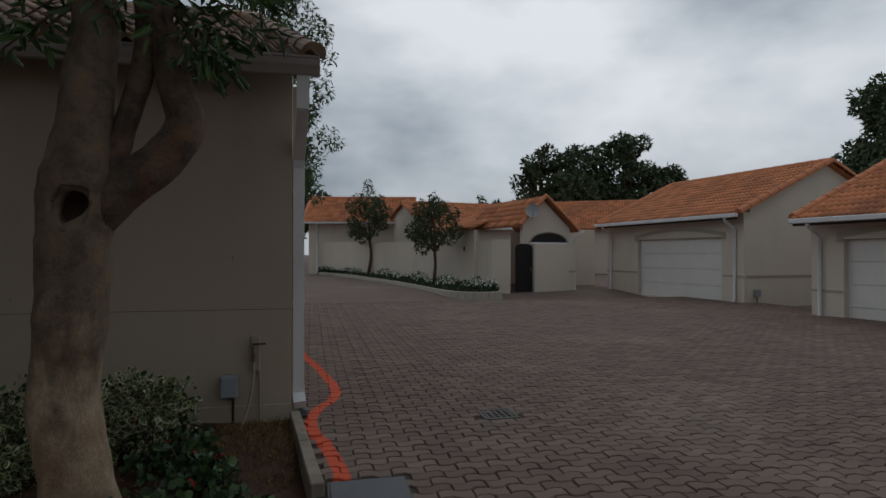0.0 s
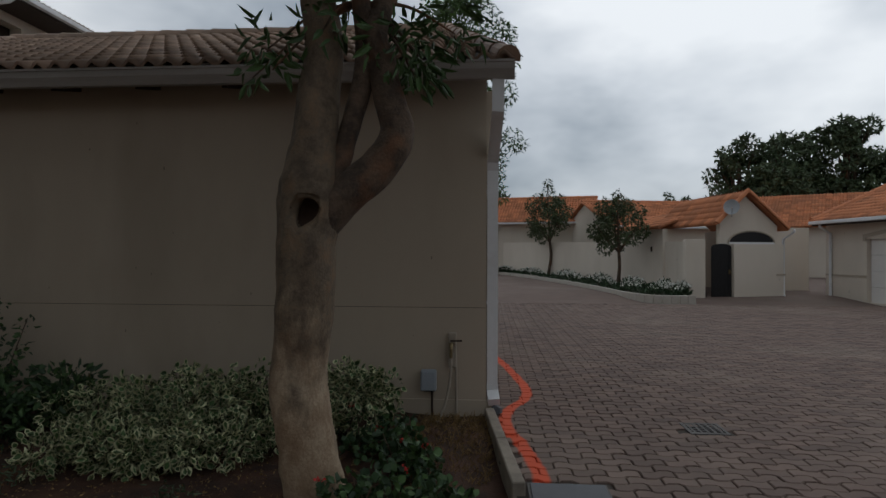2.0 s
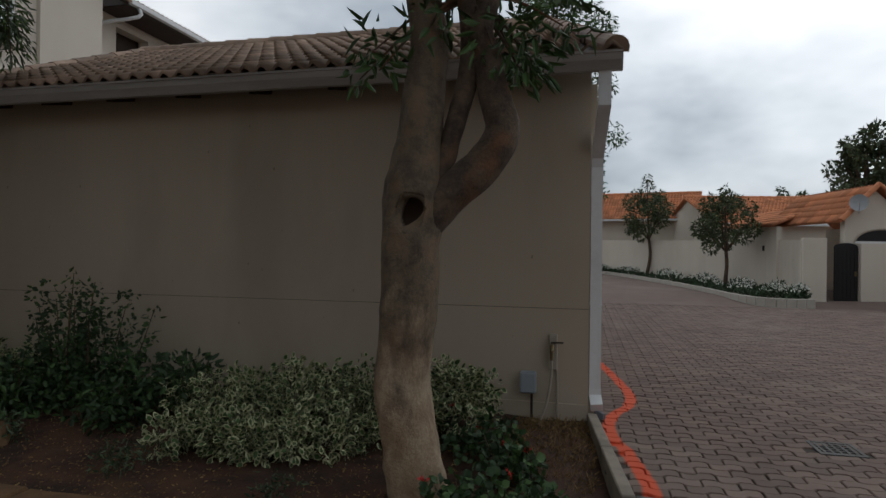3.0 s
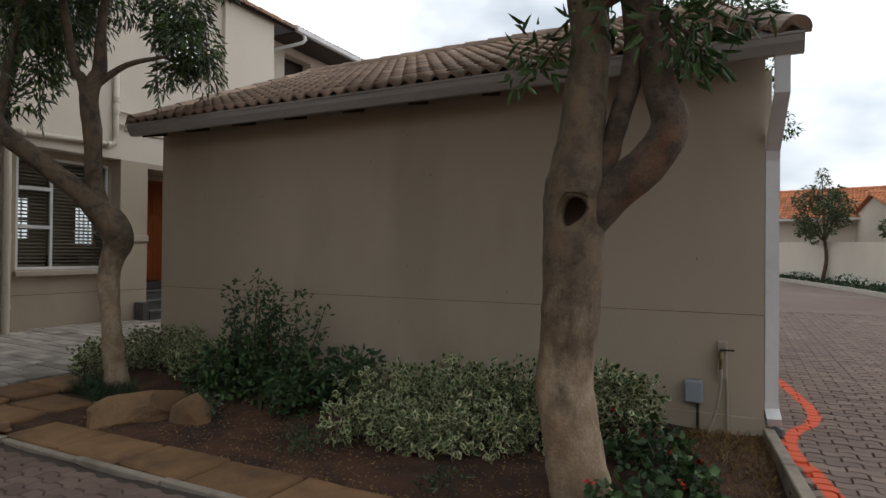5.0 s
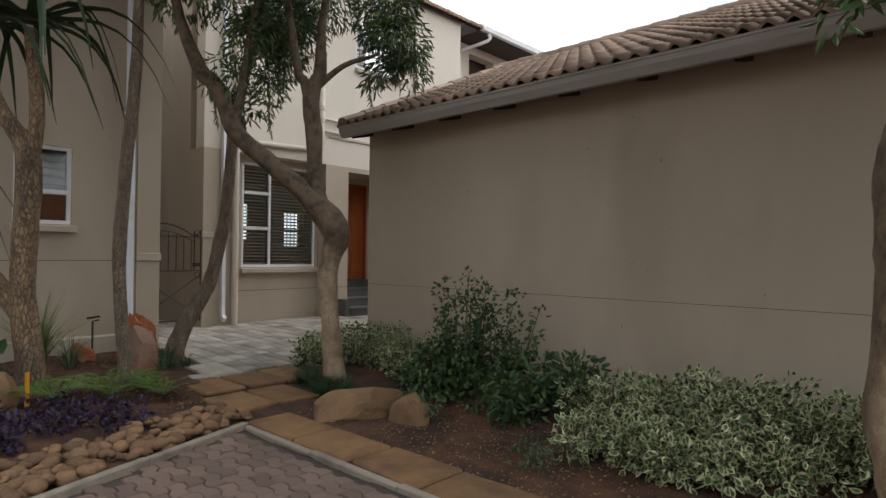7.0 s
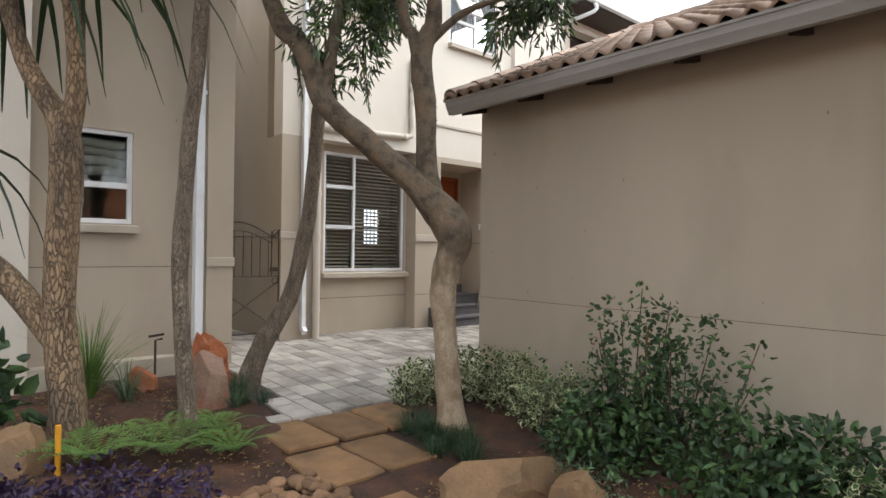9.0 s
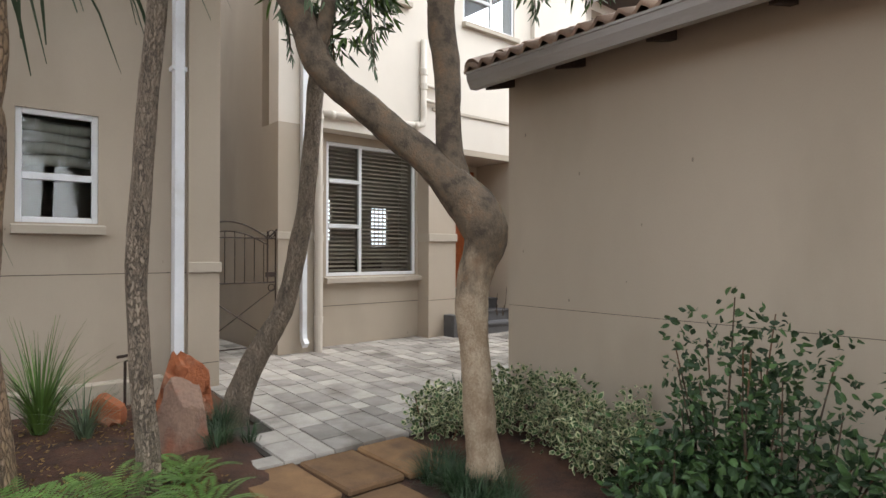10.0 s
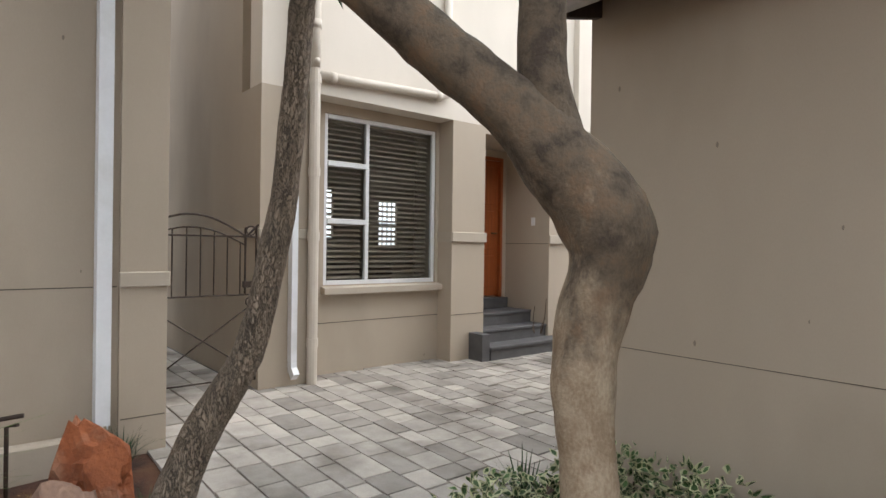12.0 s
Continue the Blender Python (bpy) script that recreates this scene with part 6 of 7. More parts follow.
    vs, fs = leaf_arrays(r2, pts, np.tile([0, 0, 0.25], (2600, 1)), 0.06, 0.007, droop=-0.1, spread=0.7)
    tagged(raw("dry_grass", vs, fs, DRY_GRASS), "dry straw-coloured grass tufts on bare soil", "grass", kind="stuff")
    # small weeds and leaf litter on the soil
    pts = np.column_stack([r2.uniform(-5.6, -0.9, 2200), r2.uniform(-2.36, -1.0, 2200), np.zeros(2200)])
    pts[:, 2] = [bed_height(a, b) + 0.012 for a, b, _ in pts]
    vs, fs = leaf_arrays(r2, pts, r2.normal(0, 1, (2200, 3)) * np.array([1, 1, 0.1]), 0.024, 0.01, droop=0.0, spread=0.15)
    tagged(raw("leaf_litter", vs, fs, DRY_GRASS), "scattered dry leaves and mulch chips on the soil", "leaf litter", kind="stuff")
    pts = np.column_stack([r2.uniform(-9.3, -6.3, 1500), r2.uniform(-4.6, -2.75, 1500), np.zeros(1500)])
    pts[:, 2] = [-0.088 + 0.15 * float(smoothstep(-5.6, -8.0, a)) for a, b, _ in pts]
    vs, fs = leaf_arrays(r2, pts, r2.normal(0, 1, (1500, 3)) * np.array([1, 1, 0.1]), 0.035, 0.014, droop=0.0, spread=0.15)
    tagged(raw("leaf_litter", vs, fs, DRY_GRASS), "dry brown leaves scattered over the house bed", "leaf litter", kind="stuff")
    for k, (x, y, h) in enumerate(((-4.55, -1.55, 0.2), (-4.9, -1.5, 0.16), (-3.2, -1.95, 0.15), (-1.95, -2.1, 0.14), (-3.35, -1.75, 0.1))):
        blobs = [(x + rng.uniform(-0.15, 0.15), y + rng.uniform(-0.1, 0.1), bed_height(x, y) + rng.uniform(0.02, h), 0.07) for _ in range(9)]
        shrub("small_herb", blobs, "small grey-green herb on the soil", [LEAF_GREY, LEAF_DARK], 90 + k, per=2600, length=0.05, width=0.015, stems=False)


plant_bed()


def grass_tuft(name, x, y, z, count, length, width, label, mat, seed, spread=0.12, lean=0.9, category="grass"):
    rng = random.Random(seed)
    vs, fs = [], []
    for k in range(count):
        a, q = rng.uniform(0, 2 * math.pi), rng.uniform(0, 1)
        bx, by = x + spread * q * math.cos(a), y + spread * q * math.sin(a)
        ln = length * rng.uniform(0.6, 1.15)
        out = lean * rng.uniform(0.15, 1.0)
        o = len(vs)
        for i, s in enumerate((0, 0.25, 0.5, 0.75, 1.0)):
            r = ln * out * s * (0.5 + 0.5 * s)
            h = ln * (s - out * 0.55 * s * s)
            w = width * (1 - s * 0.9)
            px, py = bx + r * math.cos(a), by + r * math.sin(a)
            vs += [(px - math.sin(a) * w, py + math.cos(a) * w, z + h), (px + math.sin(a) * w, py - math.cos(a) * w, z + h)]
            if i:
                fs.append((o + 2 * i - 2, o + 2 * i - 1, o + 2 * i + 1, o + 2 * i))
    return tagged(raw(name, vs, fs, mat), label, category)


def ground_cover():
    rng = random.Random(31)
    for k in range(26):
        a, r = rng.uniform(0, 6.28), rng.uniform(0, 0.5)
        x, y = -6.2 + r * math.cos(a) * 1.1, -1.62 + r * math.sin(a) * 0.55
        if y < -1.78 and x < -6.1:
            continue
        grass_tuft("mondo_grass", x, y, bed_height(x, y), 70, 0.22, 0.004, "dark green mondo grass tuft round the tree foot", LEAF_DARK, 100 + k, 0.08, 1.2)
    for k in range(12):
        x, y = -8.2 + rng.uniform(-0.4, 0.55), -2.55 + rng.uniform(-0.2, 0.2) - (0.1 if k % 2 else 0)
        grass_tuft("mondo_grass", x, y, 0.08, 60, 0.2, 0.004, "dark green mondo grass tuft beside the rocks", LEAF_DARK, 140 + k, 0.08, 1.2)
    for k, (x, y) in enumerate(((-9.35, -2.45), (-9.45, -2.3))):
        grass_tuft("mondo_grass", x, y, 0.1, 90, 0.25, 0.004, "dark grass tuft in the house corner", LEAF_DARK, 160 + k, 0.1, 1.2)
    grass_tuft("spiky_grass", -8.95, -3.6, 0.05, 130, 0.95, 0.009, "spiky grey-green rosette plant by the wall", LEAF_BRIGHT, 170, 0.06, 1.0, "plant")
    grass_tuft("spiky_grass", -8.6, -3.35, 0.05, 60, 0.55, 0.007, "smaller spiky grass with arching blades", LEAF_GREY, 171, 0.06, 1.3, "plant")
    grass_tuft("iris_clump", -7.3, -0.65, 0.0, 40, 0.42, 0.012, "strappy green iris clump at the bed corner", LEAF_DARK, 172, 0.1, 0.6, "plant")
    # ferns
    for k, (x, y, z, s) in enumerate(((-6.95, -3.45, 0.02, 0.55), (-7.1, -3.85, 0.02, 0.5), (-6.75, -3.05, 0.0, 0.34), (-7.25, -2.98, 0.02, 0.34))):
        t = thing("fern", (x, y, z), "bright green sword fern with arching fronds", "fern", "ferns")
        r2 = random.Random(200 + k)
        for q in range(13):
            a = q * 2.4 + r2.uniform(-0.2, 0.2)
            ln = s * r2.uniform(0.7, 1.1)
            vs, fs = [], []
            for i in range(22):
                f = (i + 1) / 23
                c = Vector((math.cos(a) * ln * f, math.sin(a) * ln * f, ln * (1.0 * f - 0.7 * f * f)))
                for sd in (-1, 1):
                    sv = Vector((-math.sin(a), math.cos(a), -0.15)) * sd
                    fw = Vector((math.cos(a), math.sin(a), 0.1))
                    lw = 0.085 * (math.sin(math.pi * min(1, f * 0.86 + 0.12))) * (s / 0.5)
                    o = len(vs)
                    vs += [c, c + sv * lw * 0.5 + fw * 0.013, c + sv * lw + fw * 0.012, c + sv * lw * 0.5 - fw * 0.006]
                    fs.append((o, o + 1, o + 2, o + 3))
            o = raw("frond", vs, fs, LEAF_BRIGHT, t)
    for k, (x, y) in enumerate(((-6.5, -4.0), (-6.2, -4.4), (-6.75, -4.5), (-6.15, -3.65))):
        blobs = [(x + rng.uniform(-0.25, 0.25), y + rng.uniform(-0.2, 0.2), -0.05 + rng.uniform(0.02, 0.16), 0.09) for _ in range(14)]
        shrub("purple_plant", blobs, "low dark purple-leaved ground cover", [LEAF_PURPLE], 220 + k, per=2600, length=0.06, width=0.03, stems=False)
    for k, (x, y) in enumerate(((-5.95, -4.9), (-6.5, -5.2), (-6.0, -5.6))):
        blobs = [(x + rng.uniform(-0.3, 0.3), y + rng.uniform(-0.25, 0.25), -0.05 + rng.uniform(0.02, 0.2), 0.1) for _ in range(14)]
        shrub("low_green_shrub", blobs, "low dark green ground cover by the pebbles", [LEAF_DARK], 230 + k, per=2600, length=0.05, width=0.02, stems=False)
    # broad-leaved plants further along the house bed
    for k, (x, y, z) in enumerate(((-7.6, -4.75, 0.7), (-7.9, -4.5, 0.45), (-7.3, -5.1, 0.4))):
        blobs = [(x + rng.uniform(-0.25, 0.25), y + rng.uniform(-0.25, 0.25), rng.uniform(0.2, z + 0.2), 0.12) for _ in range(12)]
        shrub("broad_leaf_plant", blobs, "broad-leaved green plant beside the aloe trunk", [LEAF_MID, LEAF_DARK], 240 + k, per=700, length=0.17, width=0.09, droop=0.3)
    # porch shrub and daisies in the house bed
    blobs = [(-10.3 + rng.uniform(-0.1, 0.1), 2.88 + rng.uniform(-0.16, 0.16), 0.5 + rng.uniform(0.0, 0.34), 0.09) for _ in range(12)]
    shrub("porch_shrub", blobs, "yellow-green potted shrub beside the porch steps", [LEAF_BRIGHT, LEAF_CREAM], 250, per=1600, length=0.07, width=0.035)


ground_cover()


def rock(name, p, size, mat, label, seed, cuts=3, amp=0.34, square=2.0):
    bm = bmesh.new()
    bmesh.ops.create_icosphere(bm, subdivisions=cuts, radius=1)
    for v in bm.verts:
        d = v.co.normalized()
        k = 1 + amp * noise.noise(d * 1.7 + Vector((seed, 0, 0))) + amp * 0.5 * noise.noise(d * 4.5 + Vector((0, seed, 0)))
        k /= (abs(d.x) ** square + abs(d.y) ** square + abs(d.z) ** square) ** (1 / square)
        q = d * k * (1.0 if square < 3 else 0.8)
        for nx, ny, nz, lim in ((0.8, 0.3, 0.35, 0.66), (-0.7, 0.5, 0.3, 0.7), (0.35, -0.9, 0.25, 0.62), (-0.3, -0.4, 0.9, 0.72), (-0.8, -0.6, 0.1, 0.68), (0.9, -0.3, -0.1, 0.7)):
            n = Vector((nx, ny, nz)).normalized()
            e = q.dot(n)
            if e > lim:
                q -= n * (e - lim) * 0.97
        v.co = Vector((q.x * size[0], q.y * size[1], q.z * size[2]))
    ob = finish(name, bm, mat, False)
    ob.matrix_world = pose(*p, 0, 0, seed * 37)
    return tagged(ob, label, "rock")


rock("boulder", (-8.66, -2.6, 0.26), (0.3, 0.22, 0.4), STONE_ORANGE, "upright rust-orange rock standing in the bed", 6, 4, 0.5, 3.6)
rock("boulder", (-7.92, -2.8, 0.2), (0.24, 0.2, 0.33), STONE_PINK, "pinkish grey cracked boulder leaning on another", 4, 4, 0.36, 2.6)
rock("boulder", (-9.1, -3.1, 0.12), (0.4, 0.15, 0.13), STONE_ORANGE, "low rust-coloured rock lying on the soil", 5)
rock("boulder", (-5.2, -1.88, -0.05), (0.62, 0.27, 0.21), STONE_TAN, "large rounded tan boulder at the path", 7)
rock("boulder", (-4.72, -1.72, -0.05), (0.26, 0.2, 0.2), STONE_TAN, "rounded tan boulder beside a larger one", 9)
rock("boulder", (-7.2, -4.3, 0.14), (0.26, 0.2, 0.2), STONE_TAN, "tan boulder among the ferns", 11)
rock("river_stone", (0.1, 0.02, 0.02), (0.07, 0.06, 0.05), COVER, "dark stone under the downpipe shoe", 13)


def pebbles():
    rng = random.Random(41)
    meshes = []
    for s in range(6):
        bm = bmesh.new()
        bmesh.ops.create_icosphere(bm, subdivisions=2, radius=1)
        for v in bm.verts:
            v.co *= 1 + 0.22 * noise.noise(v.co * 1.4 + Vector((s * 9, 0, 0)))
        me = bpy.data.meshes.new("pebble")
        bm.to_mesh(me)
        bm.free()
        me.materials.append(PEBBLE)
        me.polygons.foreach_set("use_smooth", [True] * len(me.polygons))
        meshes.append(me)
    b = thing("pebble_strip", (0, 0, 0), "strip of tan and buff river pebbles along the kerb", "pebbles")
    for k in range(290):
        f = rng.uniform(0, 1)
        y = -2.75 - f * 2.6
        edge = -5.6 + max(0, -2.85 - y) * 0.352
        x = edge - rng.uniform(0.03, 0.52 + 0.25 * math.sin(f * 3.1))
        r = rng.uniform(0.03, 0.062)
        ob = new("pebble", rng.choice(meshes))
        ob.parent = b
        ob.matrix_world = pose(x, y, -0.075 + rng.uniform(0.0, 0.05), rng.uniform(-20, 20), rng.uniform(-20, 20), rng.uniform(0, 360)) @ Matrix.Diagonal((r * 1.25, r, r * 0.72, 1))


pebbles()


def small_things():
    p = thing("marker_post", (-7.0, -4.1, 0), "thin yellow plastic marker stake in the bed", "stake")
    bm = bmesh.new()
    tube(bm, [(0, 0, -0.1, 0.018), (0, 0, 0.33, 0.018)], 8)
    part("stake", bm, TIMBER_POST, p)
    t = thing("irrigation_tap", (-9.2, -2.95, 0), "black irrigation riser and valve by the wall", "tap")
    bm = bmesh.new()
    tube(bm, [(0, 0, -0.1, 0.012), (0, 0, 0.5, 0.012), (0.06, 0.05, 0.52, 0.012)], 8)
    part("riser", bm, IRON, t)
    bm = bmesh.new()
    tube(bm, [(-0.03, -0.06, 0.54, 0.014), (0.02, 0.08, 0.56, 0.014)], 8)
    part("valve", bm, IRON, t)


small_things()


# ---------------------------------------------------------------- far side of the drive
FAR = Matrix(((0.13, 0.9915, 0, 12.33), (-0.9915, 0.13, 0, 14.71), (0, 0, 1, -0.03), (0, 0, 0, 1)))   # local x along the fronts, local y into the houses
GABLE = Matrix(((0.981, -0.194, 0, 8.5), (0.194, 0.981, 0, 15.65), (0, 0, 1, -0.03), (0, 0, 0, 1)))   # the entrance wing turns towards the drive


def pipe_run(parent, x, y, z0, z1, off):
    bm = bmesh.new()
    tube(bm, [(x + off, y - 0.45, z1, 0.045), (x + off, y - 0.45, z1 - 0.1, 0.045), (x, y - 0.06, z1 - 0.35, 0.045), (x, y - 0.06, z0 + 0.12, 0.045), (x, y - 0.14, z0 + 0.03, 0.045)], 8)
    part("downpipe", bm, WHITE_PAINT, parent, "white round downpipe", smooth=True)


def sectional_door(parent, x0, x1, y, z0, z1):
    d = part("garage_door", boxed(x0, x1, y + 0.03, y + 0.06, z0, z1), GARAGE_DOOR, parent, "closed off-white sectional garage door")
    n = 4
    for k in range(n):
        a, b = z0 + (z1 - z0) * k / n, z0 + (z1 - z0) * (k + 1) / n
        part("panel", boxed(x0, x1, y, y + 0.03, a + 0.006, b - 0.006, bevel=0.008), GARAGE_DOOR, d)


def far_garage(name, place, width, door, depth, eave, pitch, label, arch=True, zb=-0.3, pipes=(), hip_left=False):
    """A single-storey garage wing: front along local x at y = 0, roof ridge along x."""
    h = thing(name, place, label, "house")
    x0, x1 = door
    top = 2.05
    bm = wall_mesh("y", 0.0, 0.25, 0, width, zb, eave, [(x0, x1, -0.02, top)])
    part("front_wall", bm, PLASTER_PALE, h)
    sectional_door(h, x0, x1, 0.14, -0.05, top)
    if arch:
        bm = bmesh.new()
        pts = [(x0 - 0.15, 1.98), (x0 - 0.15, 2.2)] + [(x0 - 0.15 + (x1 - x0 + 0.3) * t, 2.2 + 0.22 * math.sin(math.pi * t)) for t in np.linspace(0.06, 0.94, 12)] + [(x1 + 0.15, 2.2), (x1 + 0.15, 1.98)]
        pts += [(x1 + 0.02, 1.98), (x1 + 0.02, 2.1)] + [(x0 - 0.02 + (x1 - x0 + 0.04) * t, 2.1 + 0.2 * math.sin(math.pi * t)) for t in np.linspace(0.94, 0.06, 12)] + [(x0 - 0.02, 2.1), (x0 - 0.02, 1.98)]
        prism(bm, pts, "y", -0.03, 0.0)
        part("arch_band", bm, TRIM, h)
    for a, b in ((0, x0 - 0.02), (x1 + 0.02, width)):
        if b - a > 0.1:
            part("dado_band", boxed(a, b, -0.02, 0.0, 0.80, 0.86), TRIM, h)
    ridge_y, rz = depth / 2, eave + depth / 2 * pitch
    for x in (0.0, width - 0.25):
        bm = bmesh.new()
        prism(bm, [(0.251, zb), (depth, zb), (depth, eave), (ridge_y, rz + 0.05), (0.251, eave + 0.1)], "x", x, x + 0.25)
        part("gable_wall", bm, PLASTER_PALE, h)
    part("gable_dado", boxed(width, width + 0.02, 0.1, depth, 0.80, 0.86), TRIM, h)
    part("rear_wall", boxed(0, width, depth - 0.2, depth, zb, eave), PLASTER_PALE, h)
    ov = 0.4
    rf = bmesh.new()
    ze = eave - ov * pitch + 0.08
    prism(rf, [(-ov, ze), (ridge_y, rz + 0.08), (depth + ov, ze), (depth + ov, ze + 0.03), (ridge_y, rz + 0.12), (-ov, ze + 0.03)], "x", -0.15, width + 0.15)
    roof = part("roof", rf, ROOF_ORANGE, h, "orange clay tile roof")
    run = math.hypot(ridge_y + ov, (ridge_y + ov) * pitch)
    tagged(tile_field("tiles", (-0.2, -ov - 0.03, ze + 0.035), (1, 0, 0), (0, 1, pitch), width + 0.4, run, ROOF_ORANGE, roof), kind="stuff")
    ridge_caps("ridge_cap", (-0.2, ridge_y, rz + 0.16), (width + 0.2, ridge_y, rz + 0.16), ROOF_ORANGE, roof, r=0.12)
    ridge_caps("verge_cap", (width + 0.17, -ov, ze + 0.09), (width + 0.17, ridge_y, rz + 0.17), ROOF_ORANGE, roof, r=0.12)
    ridge_caps("verge_cap", (width + 0.17, depth + ov, ze + 0.09), (width + 0.17, ridge_y, rz + 0.17), ROOF_ORANGE, roof, r=0.12)
    ridge_caps("verge_cap", (-0.17, -ov, ze + 0.09), (-0.17, ridge_y, rz + 0.17), ROOF_ORANGE, roof, r=0.12)
    part("gutter", boxed(-0.2, width + 0.2, -ov - 0.13, -ov - 0.03, ze - 0.08, ze + 0.04, bevel=0.015), WHITE_PAINT, h, "white painted gutter")
    part("fascia", boxed(-0.15, width + 0.15, -ov - 0.03, -ov + 0.0, ze - 0.14, ze), RAFTER, h)
    for x, off in pipes:
        pipe_run(h, x, 0.0, zb + 0.28, ze - 0.06, off)
    return h


far_garage("garage_house", FAR @ Matrix.Translation((-1.9, 0, 0)), 6.8, (1.9, 5.95), 7.0, 2.79, 0.45,
           "cream house wing with a white double garage door and orange roof", pipes=((0.3, 0.0), (6.5, 0.0)))
far_garage("garage_house", FAR @ Matrix.Translation((8.1, -1.3, -0.2)), 6.0, (0.8, 5.2), 8.0, 2.62, 0.45,
           "cream garage wing with orange tiles beside an iron gate", pipes=((0.25, 0.0),))


def entrance_gable():
    h = thing("entrance_house", GABLE, "cream gabled entrance with an arched fanlight", "house")
    part("gable_wall", prism(bmesh.new(), [(-0.3, -0.3), (1.86, -0.3), (1.86, 2.55), (0.62, 3.62), (-0.3, 2.75)], "y", 0.3, 0.55), PLASTER_PALE, h)
    part("side_wall", boxed(1.61, 1.86, 0.55, 4.5, -0.3, 2.5), PLASTER_PALE, h)
    part("link_wall", boxed(1.86, 4.6, 2.2, 2.45, -0.3, 2.6), PLASTER_PALE, h)
    bm = bmesh.new()
    prism(bm, [(0.0, 1.93)] + [(0.86 - 0.84 * math.cos(a), 1.93 + 0.4 * math.sin(a)) for a in np.linspace(0.1, math.pi - 0.1, 12)] + [(1.72, 1.93)], "y", 0.27, 0.31)
    fan = part("fanlight", bm, DARK_STEEL, h, "dark arched fanlight")
    part("fanlight_trim", tube(bmesh.new(), [(0.86 - 0.88 * math.cos(a), 0.27, 1.93 + 0.44 * math.sin(a), 0.03) for a in np.linspace(0.0, math.pi, 14)], 6), TRIM, fan)
    part("fanlight_rail", boxed(0.0, 1.72, 0.25, 0.3, 1.9, 1.97), WHITE_FRAME, fan)
    part("gate_screen_wall", boxed(0.02, 1.95, 0.0, 0.24, -0.3, 1.89), PLASTER_PALE, h)
    part("dado_band", boxed(1.6, 1.95, -0.02, 0.0, 0.8, 0.86), TRIM, h)
    for (xa, za), (xb, zb) in (((2.15, 2.38), (0.62, 3.72)), ((-0.55, 2.56), (0.62, 3.72))):
        r = part("roof", prism(bmesh.new(), [(xa, za), (xb, zb), (xb, zb + 0.05), (xa, za + 0.05)], "y", 0.1, 4.6), ROOF_ORANGE, h, "orange clay tile roof")
        ln = math.hypot(xb - xa, zb - za)
        start, way = ((xa, 0.1, za + 0.055), (0, 1, 0)) if xa > xb else ((xa, 4.6, za + 0.055), (0, -1, 0))
        tagged(tile_field("tiles", start, way, (xb - xa, 0, zb - za), 4.5, ln, ROOF_ORANGE, r), kind="stuff")
        ridge_caps("verge_cap", (xa, 0.12, za + 0.08), (xb, 0.12, zb + 0.08), ROOF_ORANGE, r, r=0.1)
    pipe_run(h, 1.9, 0.1, 0.02, 2.42, 0.12)
    # main roof behind
    r = part("main_roof", prism(bmesh.new(), [(7.6, 2.85), (11.5, 4.3), (15.4, 2.85), (15.4, 2.9), (11.5, 4.36), (7.6, 2.9)], "x", -1.3, 4.6), ROOF_ORANGE, h, "orange clay tile roof")
    tagged(tile_field("tiles", (-1.3, 7.6, 2.91), (1, 0, 0), (0, 1, 0.372), 5.9, 4.15, ROOF_ORANGE, r), kind="stuff")
    ridge_caps("ridge_cap", (-1.3, 11.5, 4.4), (4.6, 11.5, 4.4), ROOF_ORANGE, r, r=0.12)
    part("main_wall", boxed(-1.1, 4.4, 8.0, 8.25, -0.3, 2.95), PLASTER_PALE, h)
    part("main_side", prism(bmesh.new(), [(8.25, -0.3), (15.0, -0.3), (15.0, 2.95), (11.5, 4.25), (8.25, 2.95)], "x", -1.1, -0.85), PLASTER_PALE, h)
    part("main_gutter", boxed(-1.3, 4.6, 7.45, 7.57, 2.78, 2.9, bevel=0.015), WHITE_PAINT, h, "white painted gutter")
    # lower roof that links the gable to the main wing
    r = part("link_roof", prism(bmesh.new(), [(-1.2, 2.55), (0.5, 3.2), (0.5, 3.25), (-1.2, 2.6)], "y", 3.0, 7.4), ROOF_ORANGE, h, "orange clay tile roof")
    tagged(tile_field("tiles", (-1.2, 7.4, 2.61), (0, -1, 0), (1.7, 0, 0.65), 4.4, 1.8, ROOF_ORANGE, r), kind="stuff")
    part("link_side", boxed(-1.0, -0.8, 3.1, 7.4, -0.3, 2.55), PLASTER_PALE, h)
    w = part("kitchen_window", boxed(0.6, 1.5, 7.97, 8.0, 1.9, 2.4), DARK_STEEL, h, "dark high window")
    part("window_frame", boxed(0.55, 1.55, 7.985, 7.998, 1.85, 2.45), WHITE_FRAME, w)
    d = thing("satellite_dish", GABLE @ Matrix.Translation((-0.1, 0.05, 3.15)), "grey satellite dish fixed to the gable", "satellite dish")
    bm = bmesh.new()
    prev = None
    for r, z in ((0.02, 0.0), (0.15, 0.02), (0.28, 0.07), (0.36, 0.12)):
        cur = [bm.verts.new((r * math.cos(a), r * 1.12 * math.sin(a), z)) for a in np.linspace(0, 2 * math.pi, 17)[:-1]]
        if prev:
            for q in range(16):
                bm.faces.new((prev[q], prev[(q + 1) % 16], cur[(q + 1) % 16], cur[q]))
        prev = cur
    o = part("dish", bm, DISH, d, smooth=True)
    o.matrix_local = pose(0, -0.1, 0, 70, 0, -35) @ Matrix.Scale(0.72, 4)
    bm = bmesh.new()
    tube(bm, [(0, -0.08, 0, 0.02), (0, 0.0, -0.1, 0.02), (0.1, 0.3, -0.12, 0.02)], 6)
    part("bracket", bm, DISH, d)
    bm = bmesh.new()
